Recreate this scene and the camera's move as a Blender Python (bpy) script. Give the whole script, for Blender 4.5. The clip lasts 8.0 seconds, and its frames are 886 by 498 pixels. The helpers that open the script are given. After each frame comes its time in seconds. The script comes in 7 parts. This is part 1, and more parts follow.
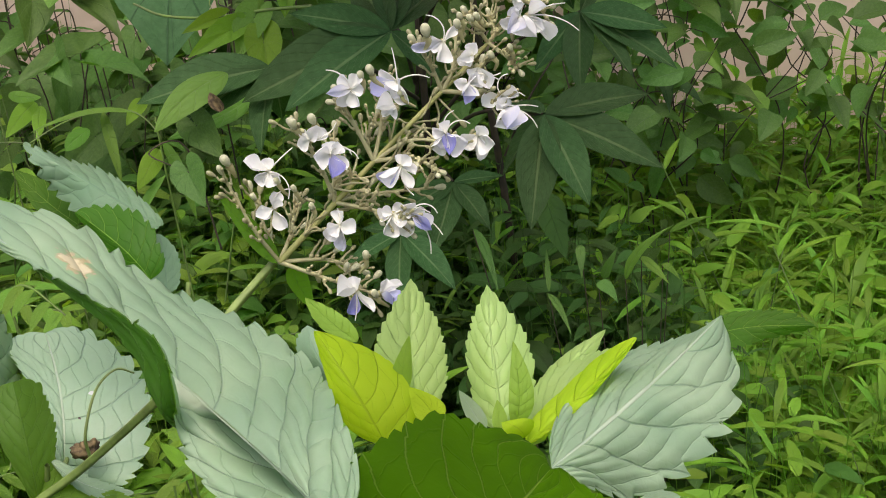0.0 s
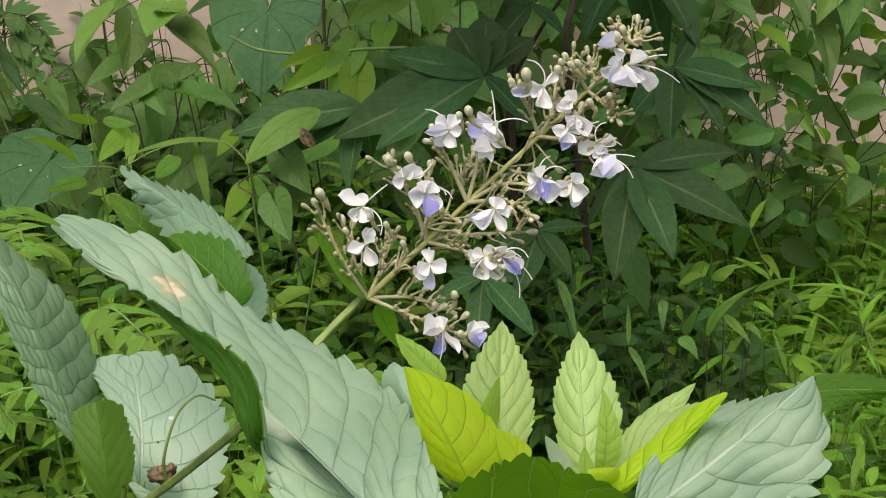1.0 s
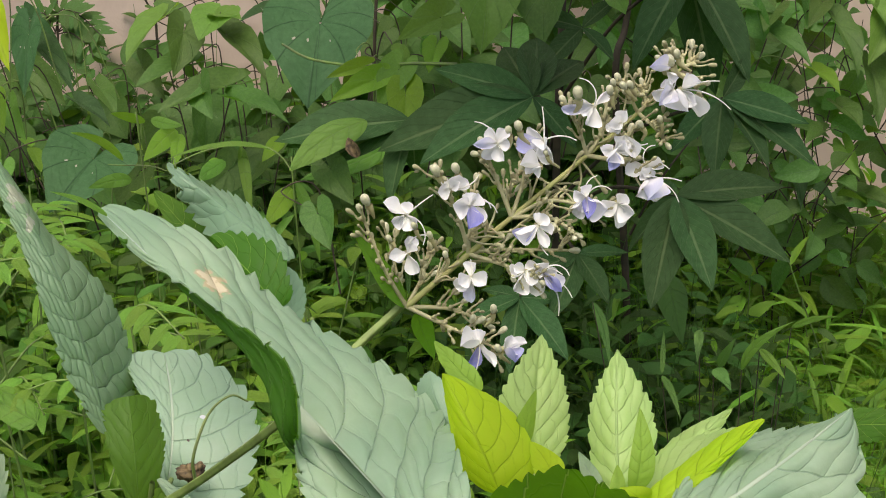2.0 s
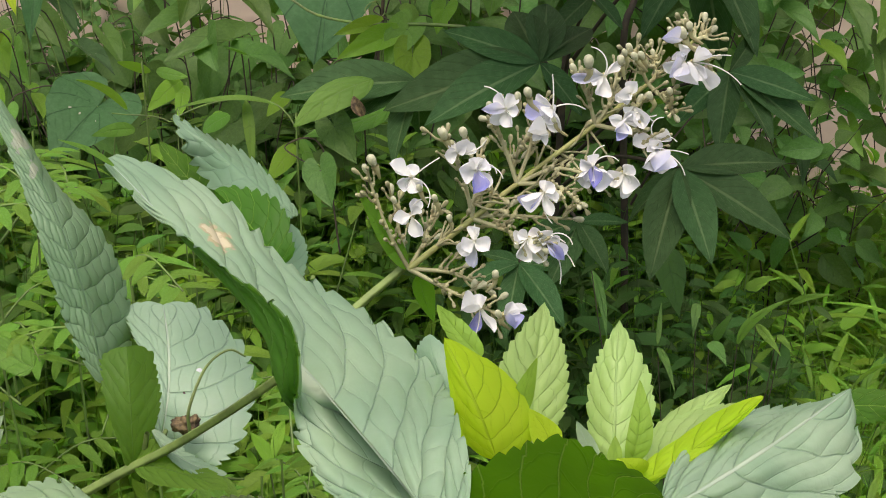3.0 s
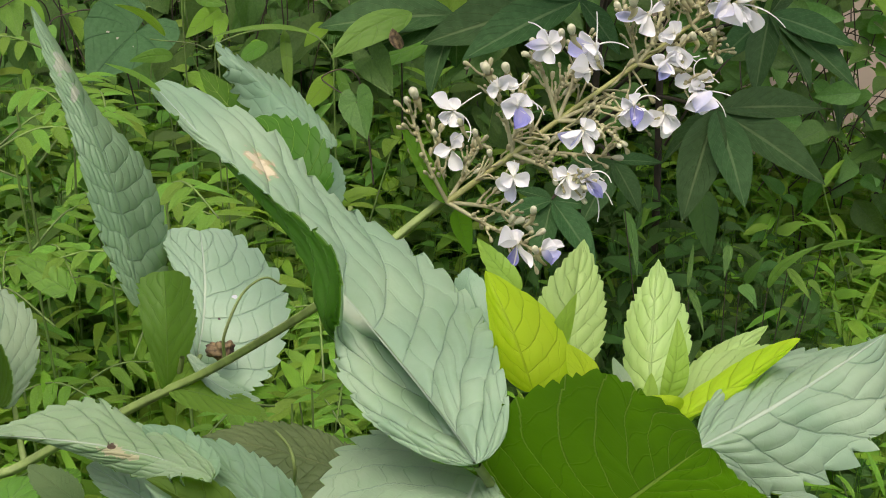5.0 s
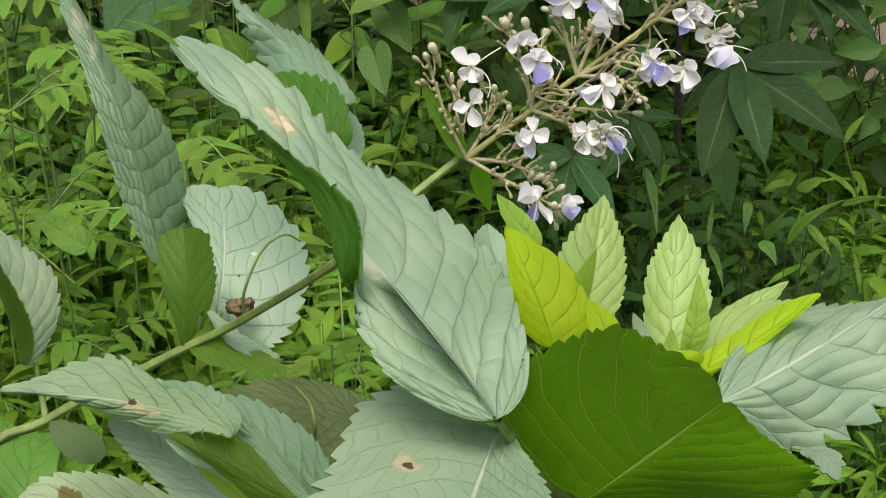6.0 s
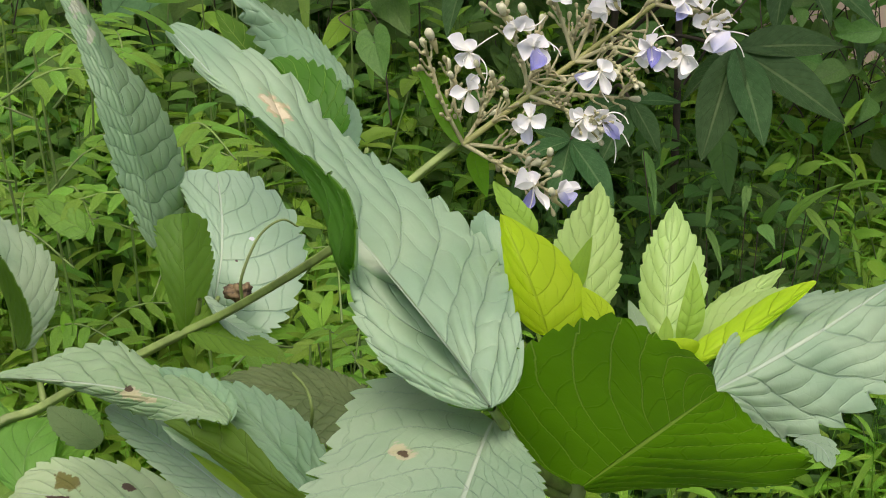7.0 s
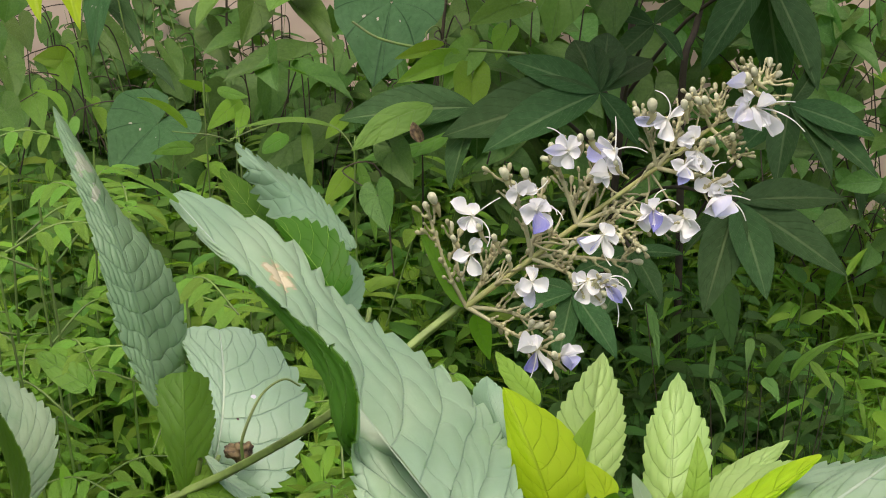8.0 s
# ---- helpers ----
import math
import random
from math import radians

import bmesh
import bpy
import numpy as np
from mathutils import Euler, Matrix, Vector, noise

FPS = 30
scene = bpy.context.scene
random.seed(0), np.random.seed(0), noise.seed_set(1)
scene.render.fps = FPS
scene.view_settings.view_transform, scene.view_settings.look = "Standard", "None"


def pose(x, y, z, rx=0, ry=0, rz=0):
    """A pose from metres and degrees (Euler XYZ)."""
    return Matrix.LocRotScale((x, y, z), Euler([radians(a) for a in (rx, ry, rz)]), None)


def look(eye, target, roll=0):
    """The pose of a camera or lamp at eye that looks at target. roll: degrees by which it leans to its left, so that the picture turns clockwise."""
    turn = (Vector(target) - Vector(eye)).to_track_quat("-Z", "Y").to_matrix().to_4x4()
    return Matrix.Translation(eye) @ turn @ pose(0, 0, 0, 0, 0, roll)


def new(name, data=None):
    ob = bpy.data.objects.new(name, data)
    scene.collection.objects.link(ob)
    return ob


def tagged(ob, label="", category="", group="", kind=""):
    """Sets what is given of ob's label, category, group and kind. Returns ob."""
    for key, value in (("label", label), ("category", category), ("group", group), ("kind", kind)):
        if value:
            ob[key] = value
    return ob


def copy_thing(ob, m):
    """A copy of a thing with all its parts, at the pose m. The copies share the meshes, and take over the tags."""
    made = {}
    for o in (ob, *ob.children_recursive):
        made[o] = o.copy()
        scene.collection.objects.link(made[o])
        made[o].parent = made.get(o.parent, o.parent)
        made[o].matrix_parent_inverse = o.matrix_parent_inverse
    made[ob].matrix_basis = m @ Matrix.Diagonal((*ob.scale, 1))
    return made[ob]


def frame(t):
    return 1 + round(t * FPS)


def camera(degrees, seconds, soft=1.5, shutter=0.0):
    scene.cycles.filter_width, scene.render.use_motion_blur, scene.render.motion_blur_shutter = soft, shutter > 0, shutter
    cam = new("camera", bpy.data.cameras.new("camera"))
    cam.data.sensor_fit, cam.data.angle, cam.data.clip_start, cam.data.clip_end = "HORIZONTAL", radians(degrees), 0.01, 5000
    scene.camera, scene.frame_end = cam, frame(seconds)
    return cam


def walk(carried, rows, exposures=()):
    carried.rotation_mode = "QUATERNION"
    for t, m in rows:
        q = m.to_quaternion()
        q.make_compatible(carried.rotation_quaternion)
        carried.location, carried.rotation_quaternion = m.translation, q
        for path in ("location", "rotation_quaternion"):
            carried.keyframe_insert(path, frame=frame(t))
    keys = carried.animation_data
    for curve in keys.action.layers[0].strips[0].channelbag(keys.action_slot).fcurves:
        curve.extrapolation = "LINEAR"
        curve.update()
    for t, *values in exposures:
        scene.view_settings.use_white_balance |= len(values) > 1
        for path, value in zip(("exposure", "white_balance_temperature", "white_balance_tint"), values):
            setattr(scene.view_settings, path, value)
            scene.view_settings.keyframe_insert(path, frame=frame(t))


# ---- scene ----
# ---------------------------------------------------------------- camera
cam = camera(30, 8.0, soft=1.0)
PATH = [
    (0, look((0.0211, -0.0017, 1.2971), (0.1102, 0.8858, 0.8449), -8.064)),
    (0.5, look((0.0196, -0.0011, 1.2964), (0.0885, 0.9032, 0.8751), -7.213)),
    (0.8, look((0.0159, -0.0014, 1.2946), (0.0756, 0.9014, 0.8687), -6.782)),
    (1, look((0.0137, -0.0012, 1.2956), (0.0625, 0.9042, 0.8738), -6.010)),
    (1.2, look((0.0117, -0.0018, 1.2960), (0.0551, 0.9098, 0.8870), -5.056)),
    (1.5, look((0.0117, -0.0009, 1.2961), (0.0476, 0.9147, 0.8957), -4.279)),
    (2, look((0.0102, -0.0028, 1.2914), (0.0388, 0.9096, 0.8832), -3.253)),
    (2.2, look((0.0089, -0.0028, 1.2919), (0.0368, 0.9060, 0.8757), -2.852)),
    (3.3, look((0.0071, -0.0015, 1.2922), (0.0387, 0.8998, 0.8601), -0.273)),
    (3.5, look((0.0072, -0.0020, 1.2924), (0.0397, 0.8982, 0.8580), -0.016)),
    (4, look((0.0050, -0.0044, 1.2949), (0.0281, 0.8956, 0.8596), 0.113)),
    (4.5, look((0.0031, -0.0065, 1.2941), (0.0208, 0.8900, 0.8515), 0.297)),
    (4.7, look((0.0016, -0.0062, 1.2939), (0.0175, 0.8856, 0.8417), 0.328)),
    (5.8, look((0.0023, -0.0058, 1.2923), (0.0037, 0.8702, 0.8100), -0.025)),
    (6, look((0.0014, -0.0055, 1.2923), (0.0021, 0.8681, 0.8056), -0.157)),
    (6.5, look((0.0002, -0.0057, 1.2926), (-0.0006, 0.8619, 0.7955), -0.132)),
    (7, look((0.0033, -0.0043, 1.2942), (0.0035, 0.8637, 0.7977), -0.176)),
    (7.2, look((0.0054, -0.0003, 1.2988), (0.0060, 0.8703, 0.8069), -0.237)),
    (7.3, look((0.0062, 0.0022, 1.3012), (0.0075, 0.8791, 0.8206), -0.238)),
    (7.5, look((0.0056, 0.0031, 1.3028), (0.0096, 0.8959, 0.8524), -0.144)),
    (8, look((0.0034, 0.0020, 1.3038), (0.0021, 0.9087, 0.8822), -0.101)),
]
walk(cam, PATH, exposures=[(0.0, 0.43, 7080, 11.5), (8.0, 0.43, 7080, 11.5)])

# ---------------------------------------------------------------- light: bright overcast sky
world = bpy.data.worlds.new("overcast")
scene.world = world
world.use_nodes = True
wt = world.node_tree
wt.nodes.clear()
sky = wt.nodes.new("ShaderNodeTexSky")
sky.sky_type = "NISHITA"
sky.sun_disc = False
sky.sun_elevation, sky.sun_rotation = radians(74), radians(192)
sky.air_density, sky.dust_density, sky.ozone_density = 1.0, 5.5, 0.8
back = wt.nodes.new("ShaderNodeBackground")
back.inputs["Strength"].default_value = 0.15
wout = wt.nodes.new("ShaderNodeOutputWorld")
wt.links.new(sky.outputs[0], back.inputs["Color"])
wt.links.new(back.outputs[0], wout.inputs["Surface"])

sun = new("sun", bpy.data.lights.new("sun", "SUN"))
sun.data.energy, sun.data.angle, sun.data.color = 1.7, radians(50), (1.0, 0.97, 0.93)
sun.matrix_world = look((-0.1, -0.2, 4.0), (0.1, 0.7, 0.8))


# ---------------------------------------------------------------- materials
class Nodes:
    """Short hand for node trees."""

    def __init__(self, name):
        self.mat = bpy.data.materials.new(name)
        self.mat.use_nodes = True
        self.tree = self.mat.node_tree
        self.tree.nodes.clear()

    def add(self, kind, **inputs):
        n = self.tree.nodes.new("ShaderNode" + kind)
        for key, value in inputs.items():
            self.feed(n.inputs[key.replace("_", " ")], value)
        return n

    def feed(self, socket, value):
        if isinstance(value, bpy.types.NodeSocket):
            self.tree.links.new(value, socket)
        else:
            socket.default_value = value

    def math(self, op, a, b=0.0, c=0.0, clamp=False):
        n = self.tree.nodes.new("ShaderNodeMath")
        n.operation, n.use_clamp = op, clamp
        for s, v in zip(n.inputs, (a, b, c)):
            self.feed(s, v)
        return n.outputs[0]

    def ramp(self, value, low, high, to_low=0.0, to_high=1.0):
        n = self.tree.nodes.new("ShaderNodeMapRange")
        n.interpolation_type = "SMOOTHSTEP"
        for s, v in zip(n.inputs, (value, low, high, to_low, to_high)):
            self.feed(s, v)
        return n.outputs[0]

    def mix(self, fac, a, b, mode="MIX"):
        n = self.tree.nodes.new("ShaderNodeMix")
        n.data_type, n.blend_type = "RGBA", mode
        self.feed(n.inputs[0], fac)
        self.feed(n.inputs[6], (*a, 1) if isinstance(a, tuple) else a)
        self.feed(n.inputs[7], (*b, 1) if isinstance(b, tuple) else b)
        return n.outputs[2]

    def noise(self, vector, scale, detail=4.0, rough=0.55):
        n = self.add("TexNoise", Vector=vector, Scale=scale, Detail=detail, Roughness=rough)
        return n.outputs["Fac"]

    def finish(self, shader):
        out = self.add("OutputMaterial", Surface=shader)
        return self.mat


QUILTED = set()  # blades of these bulge between their veins


def leaf_material(name, top, dark, vein, through_colour, thin=0.4, rough=0.5, shine=0.5, pairs=8, net=0.5,
                  spots=(), island=False, vary=0.12, groove=1.0, ladder=5.5, depth=0.0012, ink=0.3, rib_wide=0.035, hue=0.03, quilt=False, rib_colour=None):
    """A leaf blade: UV x runs from stalk to tip, y across. Side veins, a net of fine veins, blotches and translucency.
    spots: (u, v, radius u, radius v, colour) of scorched or eaten marks. quilt: the mesh itself bulges between its cross veins."""
    m = Nodes(name)
    flat = m.add("UVMap")
    flat.uv_map = "UVMap"
    uv = flat.outputs[0]
    place = m.add("TexCoord").outputs["Object"]
    sep = m.add("SeparateXYZ", Vector=uv)
    u, v = sep.outputs[0], sep.outputs[1]
    off = m.math("ABSOLUTE", m.math("MULTIPLY_ADD", v, 2.0, -1.0))
    swept = m.add("UVMap")
    swept.uv_map = "Vein"
    vein_at = m.add("SeparateXYZ", Vector=swept.outputs[0])
    k = vein_at.outputs[0] if quilt else m.math("MULTIPLY", vein_at.outputs[0], float(pairs))
    side = m.math("ABSOLUTE", m.math("SUBTRACT", m.math("FRACT", k), 0.5))
    lateral = m.ramp(side, 0.46, 0.497)
    rib = m.ramp(off, 0.4 * rib_wide, rib_wide, 1.0, 0.0)
    # fine net of tertiary veins
    stretch = m.add("Mapping", Vector=uv, Scale=(34.0, 15.0, 1.0))
    cell = m.tree.nodes.new("ShaderNodeTexVoronoi")
    cell.feature = "DISTANCE_TO_EDGE"
    m.feed(cell.inputs["Vector"], stretch.outputs[0])
    m.feed(cell.inputs["Scale"], 1.0)
    reticle = m.ramp(cell.outputs["Distance"], 0.0, 0.10, 1.0, 0.0)
    cell_no = m.math("MULTIPLY_ADD", m.math("FLOOR", k), 0.618, m.math("MULTIPLY", m.math("GREATER_THAN", v, 0.5), 0.37))
    if quilt:
        rung = m.math("ADD", vein_at.outputs[1], m.math("MULTIPLY_ADD", m.noise(place, 60.0, 2.0), 0.3, -0.15))
    else:
        rung = m.math("ADD", m.math("MULTIPLY_ADD", off, ladder, m.math("MULTIPLY", m.noise(place, 45.0, 2.0), 1.6)), cell_no)
    step = m.math("ABSOLUTE", m.math("SUBTRACT", m.math("FRACT", rung), 0.5))
    rungs = m.ramp(step, 0.44 if quilt else 0.40, 0.5)
    fine = m.math("MAXIMUM", m.math("MULTIPLY", reticle, 0.12 if quilt else 0.4), rungs)
    who = m.add("NewGeometry").outputs["Random Per Island"] if island else m.add("ObjectInfo").outputs["Random"]
    blot = m.noise(place, 18.0, 5.0)
    grain = m.noise(place, 140.0, 4.0)
    base = m.mix(m.ramp(blot, 0.35, 0.7), dark, top)
    base = m.mix(m.math("MULTIPLY", m.ramp(grain, 0.4, 0.7), 0.25), base, dark)
    veins = m.math("MAXIMUM", m.math("MULTIPLY", lateral, 0.75), rib)
    base = m.mix(m.math("MULTIPLY", fine, 0.18 * net), base, dark)
    base = m.mix(m.math("MULTIPLY", veins, ink), base, vein)
    if rib_colour:
        base = m.mix(m.math("MULTIPLY", rib, 0.8), base, rib_colour)
    passing = m.mix(m.math("MULTIPLY", veins, min(1.0, 1.3 * ink)), through_colour, vein)
    hsv = m.add("HueSaturation", Hue=m.math("MULTIPLY_ADD", who, hue, 0.5 - hue / 2),
                Saturation=1.0, Value=m.math("MULTIPLY_ADD", who, 2 * vary, 1 - vary), Color=base)
    hsv2 = m.add("HueSaturation", Hue=m.math("MULTIPLY_ADD", who, hue, 0.5 - hue / 2),
                 Saturation=1.0, Value=m.math("MULTIPLY_ADD", who, 2 * vary, 1 - vary), Color=passing)
    base, passing = hsv.outputs[0], hsv2.outputs[0]
    for su, sv, ru, rv, colour in spots:
        du = m.math("DIVIDE", m.math("SUBTRACT", u, su), ru)
        dv = m.math("DIVIDE", m.math("SUBTRACT", v, sv), rv)
        far = m.math("ADD", m.math("SQRT", m.math("ADD", m.math("MULTIPLY", du, du), m.math("MULTIPLY", dv, dv))),
                     m.math("MULTIPLY_ADD", m.noise(place, 170.0, 4.0), 2.4, -1.2))
        inside = m.ramp(far, 0.75, 1.0, 1.0, 0.0)
        base = m.mix(inside, base, colour)
        passing = m.mix(inside, passing, colour)
    height = m.math("ADD", m.math("MULTIPLY", m.math("MAXIMUM", lateral, rib), -0.6 * groove), m.math("MULTIPLY", fine, -0.3 * net))
    height = m.math("ADD", height, m.math("MULTIPLY", grain, 0.12))
    bump = m.add("Bump", Strength=0.8, Distance=depth, Height=height)
    skin = m.add("BsdfPrincipled", Base_Color=base, Roughness=rough, Specular_IOR_Level=shine, Normal=bump.outputs[0])
    glow = m.add("BsdfTranslucent", Color=passing, Normal=bump.outputs[0])
    both = m.add("MixShader", Fac=thin)
    m.tree.links.new(skin.outputs[0], both.inputs[1])
    m.tree.links.new(glow.outputs[0], both.inputs[2])
    if quilt:
        QUILTED.add(name)
    return m.finish(both.outputs[0])


def plain_material(name, a, b, scale=60.0, rough=0.6, thin=0.0, bump=0.3, dist=0.0005, shine=0.4):
    """Two tones mixed by noise, with fine relief; thin lets light through."""
    m = Nodes(name)
    place = m.add("TexCoord").outputs["Object"]
    n = m.noise(place, scale, 5.0)
    col = m.mix(m.ramp(n, 0.35, 0.68), a, b)
    bmp = m.add("Bump", Strength=bump, Distance=dist, Height=m.noise(place, scale * 5, 4.0))
    skin = m.add("BsdfPrincipled", Base_Color=col, Roughness=rough, Specular_IOR_Level=shine, Normal=bmp.outputs[0])
    if thin <= 0:
        return m.finish(skin.outputs[0])
    glow = m.add("BsdfTranslucent", Color=col)
    both = m.add("MixShader", Fac=thin)
    m.tree.links.new(skin.outputs[0], both.inputs[1])
    m.tree.links.new(glow.outputs[0], both.inputs[2])
    return m.finish(both.outputs[0])


def petal_material(name, base_tone, edge_tone):
    """Thin petal that shades from its claw to its rim, with faint lengthwise veins."""
    m = Nodes(name)
    uv = m.add("UVMap").outputs[0]
    sep = m.add("SeparateXYZ", Vector=uv)
    lines = m.add("Mapping", Vector=uv, Scale=(2.0, 26.0, 1.0))
    streak = m.noise(lines.outputs[0], 1.0, 3.0)
    col = m.mix(m.ramp(sep.outputs[0], 0.1, 0.8), base_tone, edge_tone)
    col = m.mix(m.math("MULTIPLY", m.ramp(streak, 0.45, 0.7), 0.35), col, base_tone)
    place = m.add("TexCoord").outputs["Object"]
    col = m.mix(m.math("MULTIPLY", m.ramp(m.noise(place, 3.0, 4.0), 0.45, 0.75), 0.22), col, (0.74, 0.71, 0.60))
    col = m.mix(m.ramp(sep.outputs[0], 0.02, 0.16, 0.55, 0.0), col, (0.55, 0.55, 0.34))
    skin = m.add("BsdfPrincipled", Base_Color=col, Roughness=0.55, Specular_IOR_Level=0.3)
    glow = m.add("BsdfTranslucent", Color=col)
    both = m.add("MixShader", Fac=0.35)
    m.tree.links.new(skin.outputs[0], both.inputs[1])
    m.tree.links.new(glow.outputs[0], both.inputs[2])
    return m.finish(both.outputs[0])


TAN, BROWN = (0.56, 0.55, 0.33), (0.10, 0.07, 0.04)
PALE_TOP, PALE_DARK, PALE_VEIN = (0.385, 0.52, 0.36), (0.25, 0.39, 0.262), (0.185, 0.31, 0.20)
PALE_RIB = (0.62, 0.73, 0.56)
PALE_THROUGH = (0.34, 0.60, 0.10)
GLAUCOUS = leaf_material("glaucous_leaf", PALE_TOP, PALE_DARK, PALE_VEIN, PALE_THROUGH, 0.4, 0.42, 0.5, pairs=9, groove=0.75, net=0.8, depth=0.001, ink=0.32, hue=0.008, vary=0.06, quilt=True, rib_colour=PALE_RIB, rib_wide=0.028)
SPOTTED = leaf_material("spotted_leaf", PALE_TOP, PALE_DARK, PALE_VEIN, PALE_THROUGH, 0.4, 0.42, 0.5, pairs=7, groove=0.75, net=0.8, depth=0.001, ink=0.32, hue=0.008, vary=0.06,
                        spots=((0.79, 0.69, 0.036, 0.08, (0.58, 0.50, 0.28)), (0.79, 0.69, 0.03, 0.05, (0.78, 0.70, 0.50))), quilt=True, rib_colour=PALE_RIB, rib_wide=0.028)
HOLED = leaf_material("holed_leaf", PALE_TOP, PALE_DARK, PALE_VEIN, PALE_THROUGH, 0.4, 0.42, 0.5, pairs=9, groove=0.75, net=0.8, depth=0.001, ink=0.32, hue=0.008, vary=0.06,
                      spots=((0.40, 0.27, 0.035, 0.05, TAN), (0.40, 0.27, 0.018, 0.022, BROWN)), quilt=True, rib_colour=PALE_RIB, rib_wide=0.028)
MARKED = leaf_material("marked_leaf", (0.365, 0.525, 0.39), (0.29, 0.44, 0.31), (0.24, 0.38, 0.26), PALE_THROUGH, 0.4, 0.42, 0.5, pairs=7, groove=0.8, net=0.7, depth=0.0016, hue=0.008,
                       vary=0.04, spots=((0.52, 0.68, 0.014, 0.02, (0.75, 0.78, 0.76)), (0.37, 0.6, 0.008, 0.01, BROWN)), quilt=True, rib_colour=PALE_RIB, rib_wide=0.028)
TORN = leaf_material("torn_leaf", (0.38, 0.53, 0.34), (0.27, 0.42, 0.24), (0.20, 0.34, 0.18), PALE_THROUGH, 0.4, 0.42, 0.5, pairs=9, groove=0.75, net=0.8, depth=0.001, ink=0.32, hue=0.008, vary=0.06,
                     spots=((0.49, 0.42, 0.06, 0.11, TAN), (0.5, 0.5, 0.02, 0.05, BROWN), (0.42, 0.36, 0.05, 0.07, TAN)), quilt=True, rib_colour=PALE_RIB, rib_wide=0.028)
EATEN = leaf_material("eaten_leaf", (0.47, 0.60, 0.36), (0.36, 0.49, 0.27), (0.28, 0.40, 0.20), PALE_THROUGH, 0.4, 0.42, 0.5, pairs=9, groove=0.75, net=0.8, depth=0.001, ink=0.32, hue=0.008, vary=0.06,
                      spots=((0.75, 0.7, 0.06, 0.12, (0.2, 0.2, 0.05)), (0.5, 0.75, 0.03, 0.05, BROWN), (0.8, 0.45, 0.05, 0.08, BROWN)), quilt=True, rib_colour=PALE_RIB, rib_wide=0.028)
BLUEGREEN = leaf_material("bluegreen_leaf", (0.27, 0.425, 0.29), (0.19, 0.34, 0.21), (0.15, 0.27, 0.16), (0.3, 0.55, 0.08), 0.35, 0.42, 0.5, pairs=14, groove=0.3, ink=0.2, hue=0.01, quilt=True)
TIPPED = leaf_material("dry_tipped_leaf", (0.235, 0.375, 0.225), (0.155, 0.28, 0.155), (0.11, 0.21, 0.115), (0.3, 0.55, 0.08), 0.35, 0.42, 0.5, pairs=9, net=1.7, groove=0.6, hue=0.01,
                       spots=((0.80, 0.45, 0.04, 0.25, (0.36, 0.41, 0.29)), (0.70, 0.42, 0.025, 0.15, (0.38, 0.43, 0.31))), quilt=True)
MIDGREEN = leaf_material("midgreen_leaf", (0.15, 0.29, 0.045), (0.10, 0.22, 0.03), (0.2, 0.34, 0.08), (0.26, 0.54, 0.015), 0.5, 0.55, 0.25, quilt=True)
# Two underside greens, kept dark in the colour for the little sky light there.
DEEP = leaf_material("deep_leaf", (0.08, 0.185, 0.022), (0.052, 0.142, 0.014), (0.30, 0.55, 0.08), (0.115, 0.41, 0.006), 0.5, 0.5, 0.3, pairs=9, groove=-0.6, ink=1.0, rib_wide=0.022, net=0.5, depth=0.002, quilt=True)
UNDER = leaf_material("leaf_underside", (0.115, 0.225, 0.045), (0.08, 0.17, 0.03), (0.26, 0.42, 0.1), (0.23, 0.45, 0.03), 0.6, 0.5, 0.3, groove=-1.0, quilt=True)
DULL = leaf_material("dull_leaf", (0.12, 0.18, 0.07), (0.07, 0.12, 0.04), (0.16, 0.20, 0.08), (0.12, 0.2, 0.03), 0.3, 0.6, 0.3, pairs=12, net=1.5, quilt=True)
YOUNG = leaf_material("young_leaf", (0.50, 0.68, 0.045), (0.43, 0.62, 0.03), (0.28, 0.42, 0.03), (0.54, 0.78, 0.010), 0.6, 0.45, 0.3, pairs=6, hue=0.006, vary=0.05, quilt=True)
SHOOT = leaf_material("shoot_leaf", (0.33, 0.52, 0.11), (0.25, 0.43, 0.07), (0.20, 0.34, 0.05), (0.40, 0.62, 0.03), 0.5, 0.45, 0.3, pairs=6, hue=0.01, vary=0.06, ink=0.2, quilt=True)
LIME = leaf_material("lime_leaf", (0.47, 0.65, 0.265), (0.35, 0.54, 0.175), (0.29, 0.46, 0.14), (0.56, 0.78, 0.17), 0.45, 0.42, 0.45, pairs=7, hue=0.01, vary=0.06, depth=0.0014, net=0.5, ink=0.14, quilt=True)
PALM = leaf_material("palmate_leaf", (0.058, 0.132, 0.046), (0.036, 0.09, 0.029), (0.19, 0.28, 0.12), (0.05, 0.15, 0.008), 0.25, 0.5, 0.13, pairs=10, ink=0.45, rib_wide=0.10, depth=0.0016, net=0.6, vary=0.2)
HEART = leaf_material("heart_leaf", (0.062, 0.14, 0.055), (0.042, 0.105, 0.038), (0.016, 0.045, 0.016), (0.06, 0.18, 0.01), 0.3, 0.55, 0.2, pairs=4,
                      ladder=7.0, net=0.9, ink=0.6,
                      spots=((0.55, 0.68, 0.008, 0.013, (0.40, 0.40, 0.30)), (0.61, 0.77, 0.006, 0.02, (0.40, 0.40, 0.30)), (0.42, 0.3, 0.005, 0.01, (0.40, 0.40, 0.30))))
VINE = leaf_material("vine_leaf", (0.10, 0.20, 0.042), (0.058, 0.13, 0.026), (0.14, 0.27, 0.08), (0.13, 0.31, 0.018), 0.35, 0.5, 0.35, pairs=4, vary=0.2, rib_wide=0.05, ink=0.35, depth=0.0012)
